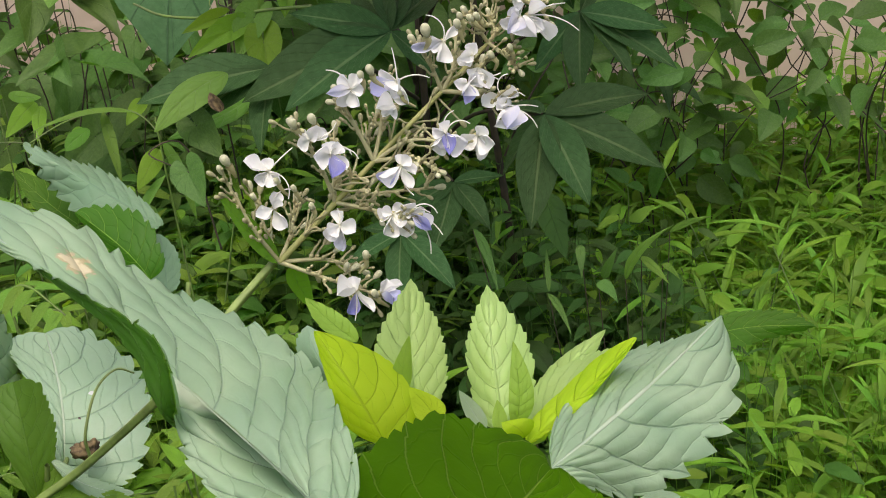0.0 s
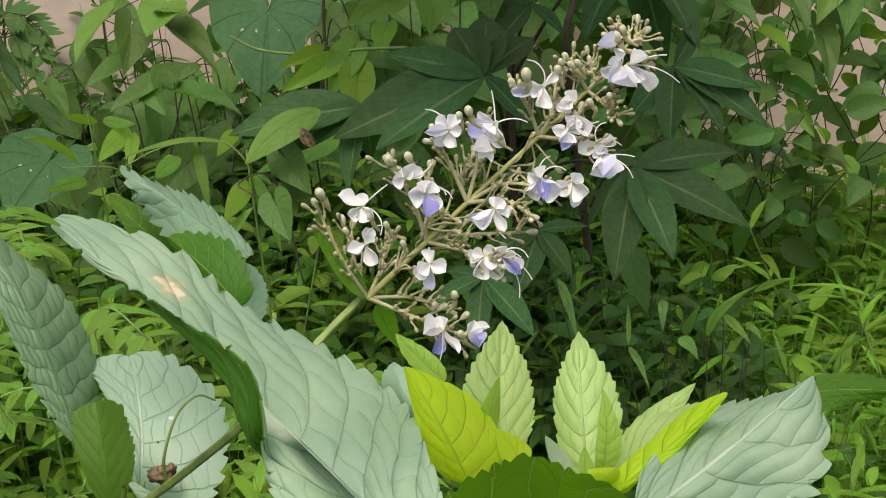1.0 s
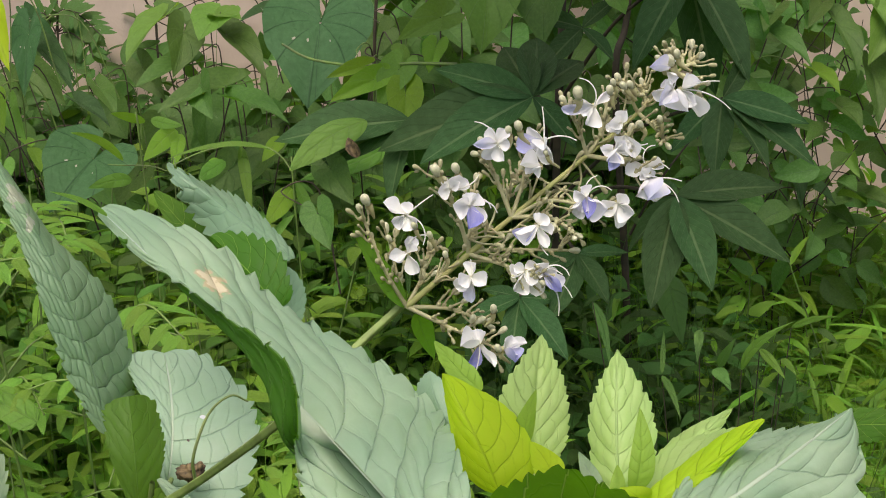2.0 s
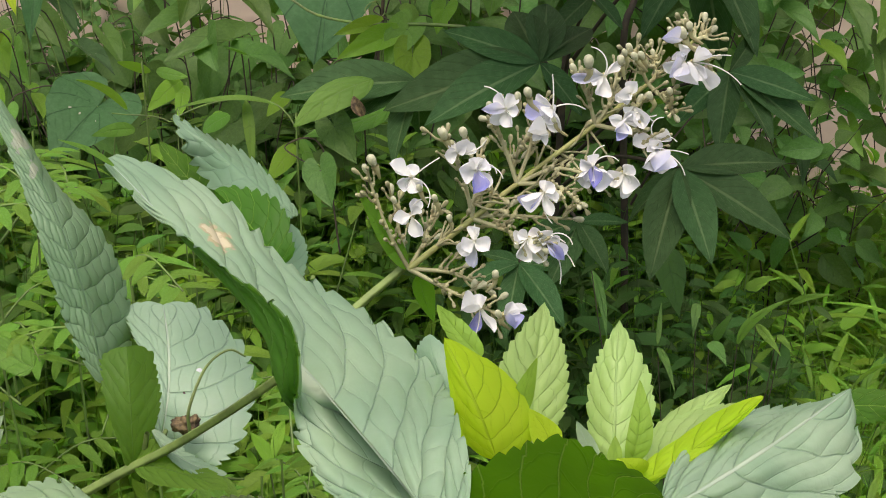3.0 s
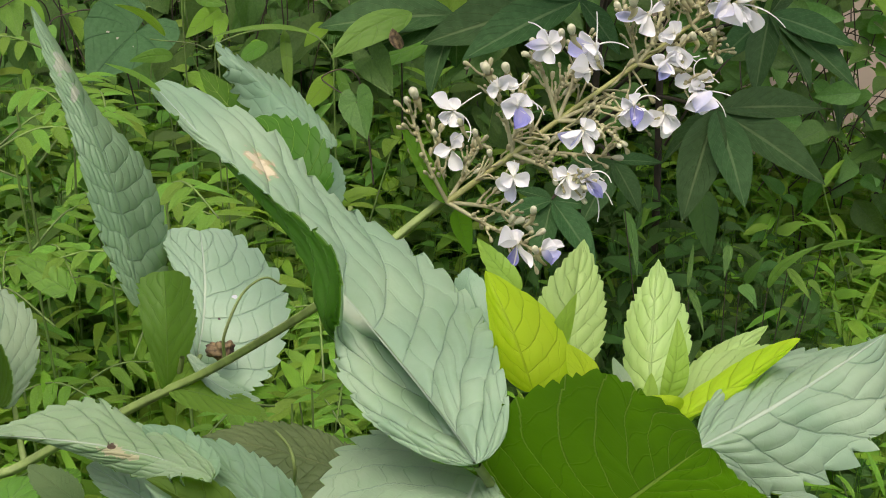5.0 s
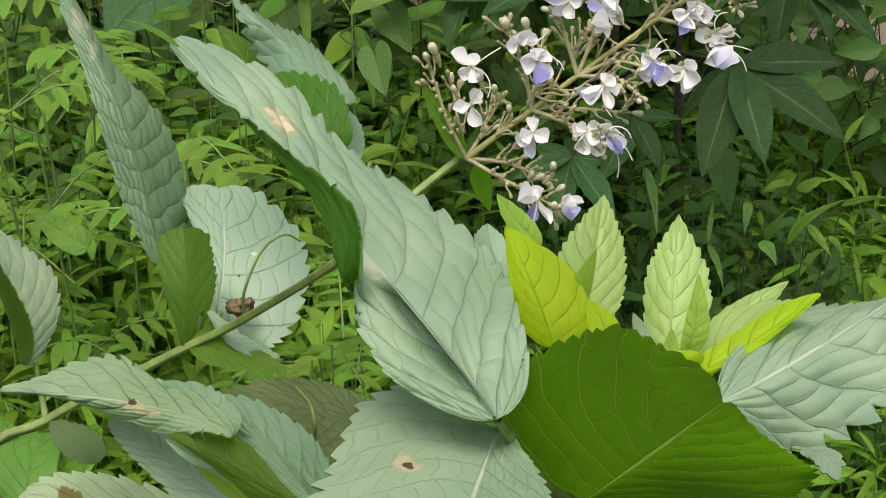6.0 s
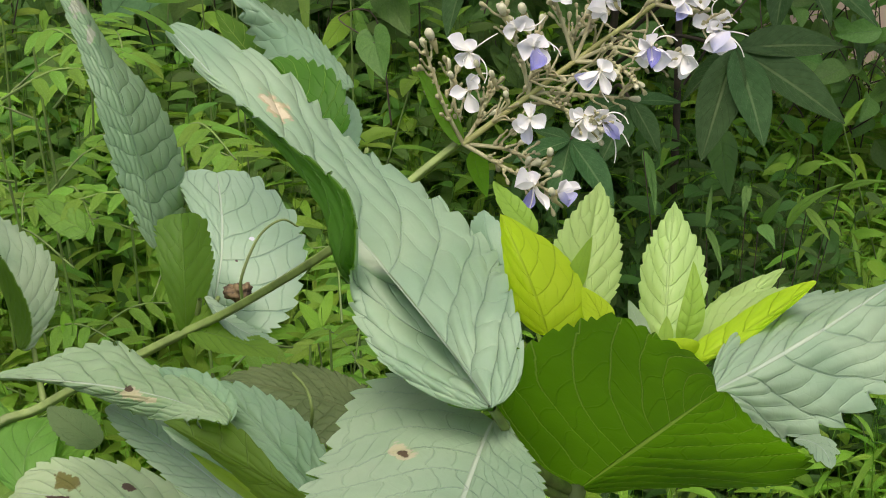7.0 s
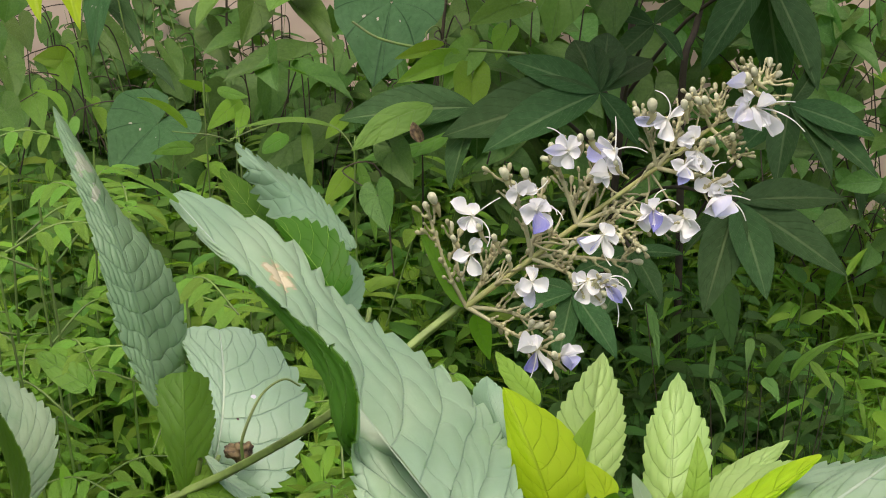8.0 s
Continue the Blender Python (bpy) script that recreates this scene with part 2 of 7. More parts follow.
BRIGHT = leaf_material("bright_leaf", (0.16, 0.31, 0.06), (0.11, 0.24, 0.04), (0.22, 0.36, 0.1), (0.22, 0.46, 0.03), 0.4, 0.5, 0.3, pairs=5, ink=0.5)
FRESH = leaf_material("fresh_leaf", (0.20, 0.37, 0.05), (0.15, 0.30, 0.035), (0.27, 0.42, 0.1), (0.28, 0.56, 0.02), 0.5, 0.45, 0.3, pairs=4, ink=0.4)
HERB = leaf_material("herb_leaf", (0.22, 0.39, 0.045), (0.145, 0.29, 0.025), (0.24, 0.42, 0.09), (0.26, 0.52, 0.02), 0.4, 0.5, 0.35, pairs=5, island=True, vary=0.25)
GRASS = leaf_material("grass_leaf", (0.175, 0.355, 0.036), (0.105, 0.255, 0.02), (0.22, 0.40, 0.07), (0.25, 0.52, 0.015), 0.4, 0.45, 0.4, pairs=1, island=True, vary=0.3)
# Dark herb green: the shade under the palmate plant is put into the colour.
SHADED_HERB = leaf_material("shade_herb_leaf", (0.072, 0.172, 0.031), (0.04, 0.108, 0.02), (0.11, 0.21, 0.06), (0.10, 0.25, 0.012), 0.35, 0.5, 0.35, pairs=5, vary=0.3, island=True)
BUSHLEAF = leaf_material("bush_leaf", (0.115, 0.235, 0.062), (0.06, 0.14, 0.035), (0.17, 0.28, 0.11), (0.17, 0.40, 0.025), 0.4, 0.5, 0.3, pairs=5, vary=0.3)
BARK = plain_material("green_stem", (0.18, 0.26, 0.07), (0.12, 0.17, 0.05), 90, 0.55)
HERBSTEM = plain_material("herb_stem", (0.14, 0.24, 0.05), (0.10, 0.14, 0.05), 50, 0.6)
TWIG = plain_material("brown_twig", (0.06, 0.045, 0.03), (0.035, 0.03, 0.02), 60, 0.8)
STALK = plain_material("panicle_stalk", (0.36, 0.39, 0.14), (0.30, 0.30, 0.11), 120, 0.6, 0.1)
TWIGLET = plain_material("panicle_twig", (0.45, 0.45, 0.26), (0.36, 0.33, 0.18), 150, 0.6, 0.15)
BUD = plain_material("bud_skin", (0.42, 0.40, 0.25), (0.27, 0.28, 0.13), 260, 0.65, 0.15, bump=0.6)
BUDWHITE = plain_material("white_bud_skin", (0.58, 0.58, 0.42), (0.40, 0.42, 0.26), 260, 0.5, 0.2)
CALYX = plain_material("calyx_skin", (0.44, 0.44, 0.23), (0.40, 0.35, 0.19), 130, 0.55, 0.15)
PETAL = petal_material("white_petal", (0.86, 0.87, 0.85), (0.87, 0.88, 0.92))
LILAC = petal_material("lilac_petal", (0.84, 0.84, 0.87), (0.66, 0.68, 0.88))
VIOLET = petal_material("violet_petal", (0.52, 0.52, 0.82), (0.27, 0.28, 0.70))
PERIWINKLE = petal_material("periwinkle_petal", (0.74, 0.75, 0.88), (0.42, 0.44, 0.80))
FILAMENT = plain_material("filament_skin", (0.80, 0.80, 0.76), (0.70, 0.70, 0.64), 200, 0.5, 0.2)
DRY = plain_material("dry_leaf_skin", (0.18, 0.13, 0.065), (0.03, 0.02, 0.012), 220, 0.8)


def wall_material():
    m = Nodes("pink_plaster")
    place = m.add("TexCoord").outputs["Object"]
    big, mid, fine = m.noise(place, 1.6, 5.0), m.noise(place, 14.0, 5.0), m.noise(place, 75.0, 5.0)
    col = m.mix(m.ramp(big, 0.3, 0.7), (0.60, 0.475, 0.405), (0.66, 0.53, 0.455))
    col = m.mix(m.math("MULTIPLY", m.ramp(mid, 0.5, 0.72), 0.35), col, (0.45, 0.345, 0.285))
    h = m.math("ADD", m.math("MULTIPLY", mid, 1.0), m.math("MULTIPLY", fine, 0.5))
    bump = m.add("Bump", Strength=0.5, Distance=0.006, Height=h)
    skin = m.add("BsdfPrincipled", Base_Color=col, Roughness=0.9, Specular_IOR_Level=0.2, Normal=bump.outputs[0])
    return m.finish(skin.outputs[0])


def soil_material():
    m = Nodes("garden_soil")
    place = m.add("TexCoord").outputs["Object"]
    big, fine = m.noise(place, 3.0, 6.0), m.noise(place, 60.0, 6.0)
    col = m.mix(m.ramp(big, 0.35, 0.65), (0.045, 0.032, 0.02), (0.09, 0.065, 0.04))
    col = m.mix(m.math("MULTIPLY", m.ramp(fine, 0.5, 0.7), 0.6), col, (0.03, 0.045, 0.012))
    bump = m.add("Bump", Strength=0.9, Distance=0.01, Height=fine)
    skin = m.add("BsdfPrincipled", Base_Color=col, Roughness=0.95, Specular_IOR_Level=0.2, Normal=bump.outputs[0])
    return m.finish(skin.outputs[0])


# ---------------------------------------------------------------- mesh helpers
WORLD = {}


def vein_u(u, off, sweep):
    """Runs along the leaf and bends forward with the side veins."""
    return u - sweep * off**1.15 + 0.003 * np.sin(off * 9 + u * 31) + 0.006 * np.sin(u * 17) + 0.003 * np.sin(u * 43 + off * 4)


def mesh_of(name, verts, faces, uvs=None, material=None, smooth=True, sweep=0.3, vein=None, rung=None):
    """A mesh from arrays; uvs: one pair a vertex."""
    me = bpy.data.meshes.new(name)
    verts, faces = np.asarray(verts, np.float32), np.asarray(faces, np.int32)
    n, k = faces.shape
    me.vertices.add(len(verts))
    me.vertices.foreach_set("co", verts.ravel())
    me.loops.add(n * k)
    me.loops.foreach_set("vertex_index", faces.ravel())
    me.polygons.add(n)
    me.polygons.foreach_set("loop_start", np.arange(0, n * k, k, dtype=np.int32))
    me.polygons.foreach_set("loop_total", np.full(n, k, np.int32))
    me.polygons.foreach_set("use_smooth", np.full(n, smooth))
    if uvs is not None:
        layer = me.uv_layers.new(name="UVMap")
        uvs = np.asarray(uvs, np.float32)
        layer.data.foreach_set("uv", uvs[faces.ravel()].ravel())
        off = np.abs(uvs[:, 1] * 2 - 1)
        along = vein_u(uvs[:, 0], off, sweep) if vein is None else vein
        vein = np.stack([along, off if rung is None else rung], 1).astype(np.float32)
        layer = me.uv_layers.new(name="Vein")
        layer.data.foreach_set("uv", vein[faces.ravel()].ravel())
    me.update(calc_edges=True)
    me.validate()
    if material:
        me.materials.append(material)
    return me


def thing(name, at, label, category, group="", kind=""):
    """An Empty at the base of a thing."""
    ob = new(name)
    ob.empty_display_size = 0.02
    ob.location = at
    WORLD[ob] = Matrix.Translation(at)
    return tagged(ob, label, category, group, kind)


def part(name, mesh, parent, world=None, label=""):
    """A mesh object under a thing or a part; world: its pose in the world."""
    ob = new(name, mesh)
    world = world or Matrix.Identity(4)
    ob.parent = parent
    ob.matrix_basis = WORLD[parent].inverted() @ world
    WORLD[ob] = world
    return tagged(ob, label)


def smooth_path(points, steps=6):
    """Catmull-Rom through the points."""
    p = np.array(points, float)
    p = np.vstack([2 * p[0] - p[1], p, 2 * p[-1] - p[-2]])
    out = []
    for i in range(1, len(p) - 2):
        for s in np.linspace(0, 1, steps, endpoint=False):
            a, b, c, d = p[i - 1 : i + 3]
            out.append(0.5 * (2 * b + (c - a) * s + (2 * a - 5 * b + 4 * c - d) * s**2 + (3 * b - a - 3 * c + d) * s**3))
    out.append(p[-2])
    return np.array(out)


def tube(points, r0, r1, sides=8, steps=6, ribs=0.0):
    """Vertices and faces of a tapered tube along a smooth path."""
    path = smooth_path(points, steps)
    n = len(path)
    along = np.gradient(path, axis=0)
    along /= np.linalg.norm(along, axis=1)[:, None] + 1e-9
    ref = np.array([0.3, -0.9, 0.31])
    e1 = np.cross(along, ref)
    e1 /= np.linalg.norm(e1, axis=1)[:, None] + 1e-9
    e2 = np.cross(along, e1)
    ang = np.linspace(0, 2 * np.pi, sides, endpoint=False)
    rad = np.linspace(r0, r1, n)[:, None] * (1 + ribs * np.cos(4 * ang))[None]
    ring = path[:, None] + rad[..., None] * (np.cos(ang)[None, :, None] * e1[:, None] + np.sin(ang)[None, :, None] * e2[:, None])
    verts = ring.reshape(-1, 3)
    i, j = np.meshgrid(np.arange(n - 1), np.arange(sides), indexing="ij")
    k = (j + 1) % sides
    faces = np.stack([i * sides + j, i * sides + k, (i + 1) * sides + k, (i + 1) * sides + j], -1).reshape(-1, 4)
    return verts, faces


def stem_part(name, points, r0, r1, material, parent, label="", sides=10, ribs=0.06):
    v, f = tube(points, r0, r1, sides, 6, ribs)
    return part(name, mesh_of(name, v, f, None, material), parent, None, label)


def profile(s, a, b):
    return np.sin(np.pi * np.clip(s, 0, 1) ** a) ** b


def blade(parent, material, base, mid, tip, sides, label="", shape=(0.75, 0.8), teeth=16, bite=0.05, relief=0.1, pairs=8, name="leaf", under=None, trough=None, sweep=None, rungs=None):
    """A serrated leaf along a bent midrib from base over mid to tip. sides: rows (s, left, right), the arms that reach
    from the midrib to both margins at the share s of the length, so that each half can fold and twist on its own."""
    base, mid, tip = (np.array(p, float) for p in (base, mid, tip))
    rough_length = np.linalg.norm(mid - base) + np.linalg.norm(tip - mid)
    ns = int(np.clip(rough_length * 1100, 24, 200))
    nv = int(np.clip(rough_length * 200, 4, 36))
    s = np.linspace(0, 1, ns + 1)
    spine = base * ((1 - s) * (1 - 2 * s))[:, None] + mid * (4 * s * (1 - s))[:, None] + tip * (s * (2 * s - 1))[:, None]
    at = [row[0] for row in sides]
    left = np.stack([np.interp(s, at, [row[1][k] for row in sides]) for k in range(3)], 1)
    right = np.stack([np.interp(s, at, [row[2][k] for row in sides]) for k in range(3)], 1)
    half = max(3, int(0.1 * ns))
    soft = np.hanning(2 * half + 1)
    soft /= soft.sum()
    for arm in (left, right):
        for k in range(3):
            arm[:, k] = np.convolve(np.pad(arm[:, k], half, mode="edge"), soft, mode="valid")
    wide = profile(s, *shape)
    length = np.linalg.norm(np.gradient(spine, axis=0), axis=1).sum()
    rng = np.random.default_rng(int(abs(base[0] * 7919 + tip[2] * 104729) * 1000) % 100000)
    jags = []
    for arm in (left, right):  # uneven forward-pointing teeth along either margin
        jag = np.zeros_like(s)
        if teeth:
            steps = np.concatenate([[0], np.cumsum(rng.uniform(0.55, 1.45, teeth))])
            steps /= steps[-1]
            tooth = np.clip(np.searchsorted(steps, s, side="right") - 1, 0, teeth - 1)
            share = (s - steps[tooth]) / (steps[tooth + 1] - steps[tooth])
            deep = rng.uniform(0.55, 1.35, teeth)[tooth]
            jag = 1.7 * bite * deep * (share**1.5 - 0.55 + 0.25 * np.sin(np.pi * share)) * np.clip(8 * (1 - s), 0, 1) * np.clip(s * 5, 0, 1)
        jags.append(jag)
    wave = 0.05 * np.sin(s * 9 + rng.random() * 6)
    cols, uvs = [], []
    for c in np.linspace(-1, 1, 2 * nv + 1):
        arm, jag = (left, jags[0]) if c < 0 else (right, jags[1])
        a = abs(c)
        ahead = tip - base
        edge = a**9
        reach = a * wide * (1 + edge * (jag / np.maximum(wide, 0.2)))
        q = spine + arm * reach[:, None] + ahead[None] * (edge * np.maximum(jag, -0.02) * 0.13)[:, None]
        cols.append(q)
        uvs.append(np.stack([s, np.full_like(s, 0.5 + c / 2)], 1))
    grid = np.stack(cols, 1)
    uv = np.stack(uvs, 1)
    nrm = np.cross(np.gradient(grid, axis=0), np.gradient(grid, axis=1))
    nrm /= np.linalg.norm(nrm, axis=2)[..., None] + 1e-12
    off = np.abs(uv[..., 1] * 2 - 1)
    lean = np.median(np.linalg.norm(np.vstack([left, right]), axis=1)) / length
    sweep = sweep or float(np.clip(0.95 * lean, 0.08, 0.4))
    along = vein_u(uv[..., 0], off, sweep)
    k = pairs * along
    # cross veins: a ladder between the side veins, shifted and tilted from panel to panel
    panel = np.floor(k).astype(int) + 40
    far = (uv[..., 1] > 0.5).astype(int)
    shift, tilt = rng.uniform(0, 1, (120, 2)), rng.normal(0, 0.55, (120, 2))
    rungs = rungs or float(np.clip(1.6 * lean * pairs, 3.0, 6.5))
    inside = k - np.floor(k)
    rung = off * rungs * (0.45 + 0.55 * wide[:, None]) + shift[panel, far] + tilt[panel, far] * (inside - 0.5) + 0.12 * np.sin(k * 5.1 + off * 7)
    bulge = lambda f: (4 * f * (1 - f)) ** 0.55
    pillow, cell = bulge(inside), bulge(rung - np.floor(rung))
    relief = relief / pairs
    lift = relief * (0.45 * pillow + 0.4 * pillow**0.5 * cell) * np.clip(off * 7, 0, 1) * np.clip(wide * 1.4, 0, 1)[:, None] * (1 - 0.5 * off**6)
    lift = lift + 0.3 * relief * np.sin(k * 0.7 + off * 3) * off + wave[:, None] * off**2 * 0.12
    if trough:  # one half hangs down steeply beside the midrib
        where, spread, drop, breadth = trough
        wall = np.where(uv[..., 1] < 0.5, np.clip(off / 0.07, 0, 1), 0.0)
        lift = lift - drop / length * np.exp(-(((s - where) / spread) ** 2))[:, None] * wall * np.exp(-((off / breadth) ** 2))
    flip = -1.0 if nrm[ns // 2, nv, 2] < 0 else 1.0
    grid = grid + nrm * (flip * lift * length)[..., None]
    w = 2 * nv + 1
    i, j = np.meshgrid(np.arange(ns), np.arange(w - 1), indexing="ij")
    faces = np.stack([i * w + j, i * w + j + 1, (i + 1) * w + j + 1, (i + 1) * w + j], -1).reshape(-1, 4)
    verts, uv = grid.reshape(-1, 3), uv.reshape(-1, 2)
    along, rung = (k if material.name in QUILTED else along).reshape(-1), rung.reshape(-1)
    if under is None:
        return part(name, mesh_of(name, verts, faces, uv, material, vein=along, rung=rung), parent, None, label)
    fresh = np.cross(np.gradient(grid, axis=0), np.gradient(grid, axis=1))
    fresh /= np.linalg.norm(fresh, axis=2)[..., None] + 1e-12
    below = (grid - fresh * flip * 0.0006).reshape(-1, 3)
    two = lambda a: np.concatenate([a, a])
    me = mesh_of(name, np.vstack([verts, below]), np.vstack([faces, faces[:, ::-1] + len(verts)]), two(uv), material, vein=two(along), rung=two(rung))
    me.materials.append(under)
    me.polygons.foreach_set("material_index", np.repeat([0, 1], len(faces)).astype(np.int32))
    return part(name, me, parent, None, label)


def simple_leaf(length, width, shape=(0.75, 0.8), fold=0.25, droop=0.2, ns=10, nv=2, heart=0.0):
    """A small leaf along +Y with its upper side to +Z: vertices, faces, uvs."""
    s = np.linspace(0, 1, ns + 1)
    wide = profile(s, *shape) * width / 2
    v, uv = [], []
    for c in np.linspace(-1, 1, 2 * nv + 1):
        a = abs(c)
        v.append(np.stack([c * wide, s * length - heart * length * a**1.5 * (1 - s) ** 3, a * wide * fold - droop * length * s**2], 1))
        uv.append(np.stack([s, np.full_like(s, 0.5 + c / 2)], 1))
    g, uv = np.stack(v, 1), np.stack(uv, 1)
    w = 2 * nv + 1
    i, j = np.meshgrid(np.arange(ns), np.arange(w - 1), indexing="ij")
    f = np.stack([i * w + j, i * w + j + 1, (i + 1) * w + j + 1, (i + 1) * w + j], -1).reshape(-1, 4)
    return g.reshape(-1, 3), f, uv.reshape(-1, 2)


def heart_blade(turns=40, rings=7):
    """A heart-shaped leaf of unit length and width along +Y: its veins fan out from the notch and bend to the tip."""
    ang = np.radians(np.linspace(-180, 180, turns + 1))
    rim = np.interp(np.degrees(np.abs(ang)), [0, 6, 16, 35, 60, 90, 120, 145, 162, 174, 180], [1.0, 0.9, 0.77, 0.655, 0.585, 0.54, 0.53, 0.52, 0.45, 0.26, 0.04])
    rim = rim * (1 + 0.015 * np.sin(ang * 9))
    half = np.max(rim * np.abs(np.sin(ang)))
    r = np.linspace(0.02, 1, rings + 1)
    reach = r[:, None] * rim[None]
    x, y = reach * np.sin(ang)[None], reach * np.cos(ang)[None]
    root = np.abs(ang)[None] / np.pi / (1 - 0.32 * r[:, None])
    swell = np.abs(np.sin(4 * np.pi * root)) ** 0.5 * r[:, None] * (1 - 0.5 * r[:, None])
    z = 0.30 * np.abs(x) ** 1.2 - 0.22 * y * np.abs(y) + 0.10 * y + 0.03 * swell + 0.018 * r[:, None] * np.sin(5 * ang)[None]
    side = np.where(ang >= 0, 1.0, -1.0)
    uv = np.stack(np.broadcast_arrays(0.5 + ang[None] / (2 * np.pi), 0.5 + 0.5 * r[:, None] * side[None]), -1)
    w = turns + 1
    i, j = np.meshgrid(np.arange(rings), np.arange(turns), indexing="ij")
    f = np.stack([i * w + j, (i + 1) * w + j, (i + 1) * w + j + 1, i * w + j + 1], -1).reshape(-1, 4)
    v = np.stack([x / (2 * half), y, z], -1)
    return v.reshape(-1, 3), f, uv.reshape(-1, 2), root.reshape(-1)


def aim(at, ahead, up=(0, 0, 1), scale=1.0):
    """A pose whose +Y runs along ahead and whose +Z leans to up."""
    y = Vector(ahead).normalized()
    x = y.cross(Vector(up))
    x = x.normalized() if x.length > 1e-5 else Vector((1, 0, 0))
    z = x.cross(y)
    m = Matrix((x, y, z)).transposed().to_4x4()
    return Matrix.Translation(at) @ m @ Matrix.Scale(scale, 4)


def many_leaves(at, az, pitch, length, width, droop, fold=0.25, shape=(0.75, 0.8), ns=4, twist=None):
    """Many leaves as arrays: where they start, heading, rise, size and droop. Vertices, faces, uvs of all."""
    n = len(at)
    s = np.linspace(0, 1, ns + 1)
    wide = profile(s * 0.97 + 0.015, *shape)
    head = np.stack([np.cos(az), np.sin(az), np.zeros(n)], 1)
    side = np.stack([-np.sin(az), np.cos(az), np.zeros(n)], 1)
    up = np.array([0, 0, 1.0])
    ang = pitch[:, None] - droop[:, None] * s[None]
    step = np.stack([np.cos(ang), np.sin(ang)], -1) * (length / ns)[:, None, None]
    run = np.cumsum(step, 1) - step
    mid = at[:, None] + run[..., :1] * head[:, None] + run[..., 1:] * up
    tw = np.zeros(n) if twist is None else twist
    arm = side * np.cos(tw)[:, None] + up * np.sin(tw)[:, None]
    half = 0.5 * width[:, None] * wide[None]
    lift = fold * half
    rows = []
    for c in (-1, 0, 1):
        rows.append(mid + c * half[..., None] * arm[:, None] + (abs(c) * lift)[..., None] * up)
    v = np.stack(rows, 2).reshape(-1, 3)
    uv = np.stack(np.broadcast_arrays(s[None, :, None], np.array([0, 0.5, 1.0])[None, None]), -1)
    uv = np.broadcast_to(uv, (n, ns + 1, 3, 2)).reshape(-1, 2)
    i, j = np.meshgrid(np.arange(ns), np.arange(2), indexing="ij")
    f = np.stack([i * 3 + j, i * 3 + j + 1, (i + 1) * 3 + j + 1, (i + 1) * 3 + j], -1).reshape(-1, 4)
    f = (f[None] + (np.arange(n) * 3 * (ns + 1))[:, None, None]).reshape(-1, 4)
    return v, f, uv


def many_stems(foot, top, bend, r=0.0008, ns=3):
    """Thin three-sided stems from foot to top, bowed by bend."""
    n = len(foot)
    s = np.linspace(0, 1, ns + 1)
    mid = foot[:, None] * (1 - s)[None, :, None] + top[:, None] * s[None, :, None] + bend[:, None] * (4 * s * (1 - s))[None, :, None]
    ang = np.array([0, 2.1, 4.2])
    ring = np.stack([np.cos(ang), np.sin(ang), 0 * ang], 1) * r
    taper = (1 - 0.5 * s)[None, :, None, None]
    v = (mid[:, :, None] + ring[None, None] * taper).reshape(-1, 3)
    i, j = np.meshgrid(np.arange(ns), np.arange(3), indexing="ij")
    k = (j + 1) % 3
    f = np.stack([i * 3 + j, i * 3 + k, (i + 1) * 3 + k, (i + 1) * 3 + j], -1).reshape(-1, 4)
    f = (f[None] + (np.arange(n) * 3 * (ns + 1))[:, None, None]).reshape(-1, 4)
    return v, f


# ---------------------------------------------------------------- ground and wall
def ground_sheet():
    xs = np.concatenate([[-400, -60, -12], np.linspace(-4, 4, 60), [12, 60, 400]])
    ys = np.concatenate([[-400, -60, -12], np.linspace(-3, 4, 56), [12, 60, 400]])
    x, y = np.meshgrid(xs, ys, indexing="ij")
    near = np.exp(-((x / 5) ** 2 + (y / 5) ** 2))
    z = near * (0.015 * np.sin(x * 5.1 + y * 2.3) + 0.012 * np.sin(y * 7.3 - x * 3.1)) - 0.02
    n, k = x.shape
    i, j = np.meshgrid(np.arange(n - 1), np.arange(k - 1), indexing="ij")
    f = np.stack([i * k + j, (i + 1) * k + j, (i + 1) * k + j + 1, i * k + j + 1], -1).reshape(-1, 4)
    ob = new("ground", mesh_of("ground", np.stack([x, y, z], -1).reshape(-1, 3), f, None, soil_material()))
    return tagged(ob, "dark damp garden soil under the undergrowth", "ground", kind="structure")


ground_sheet()

bm = bmesh.new()
bmesh.ops.create_cube(bm, size=1.0, matrix=Matrix.Translation((0.5, 2.75, 1.0)) @ Matrix.Diagonal((14.0, 0.2, 2.2, 1)))
bmesh.ops.bevel(bm, geom=bm.edges[:], offset=0.012, segments=2, affect="EDGES")
me = bpy.data.meshes.new("wall_garden")
bm.to_mesh(me)
bm.free()
me.materials.append(wall_material())
tagged(new("wall_garden", me), "pale pink rough plastered garden wall", "wall", kind="structure")

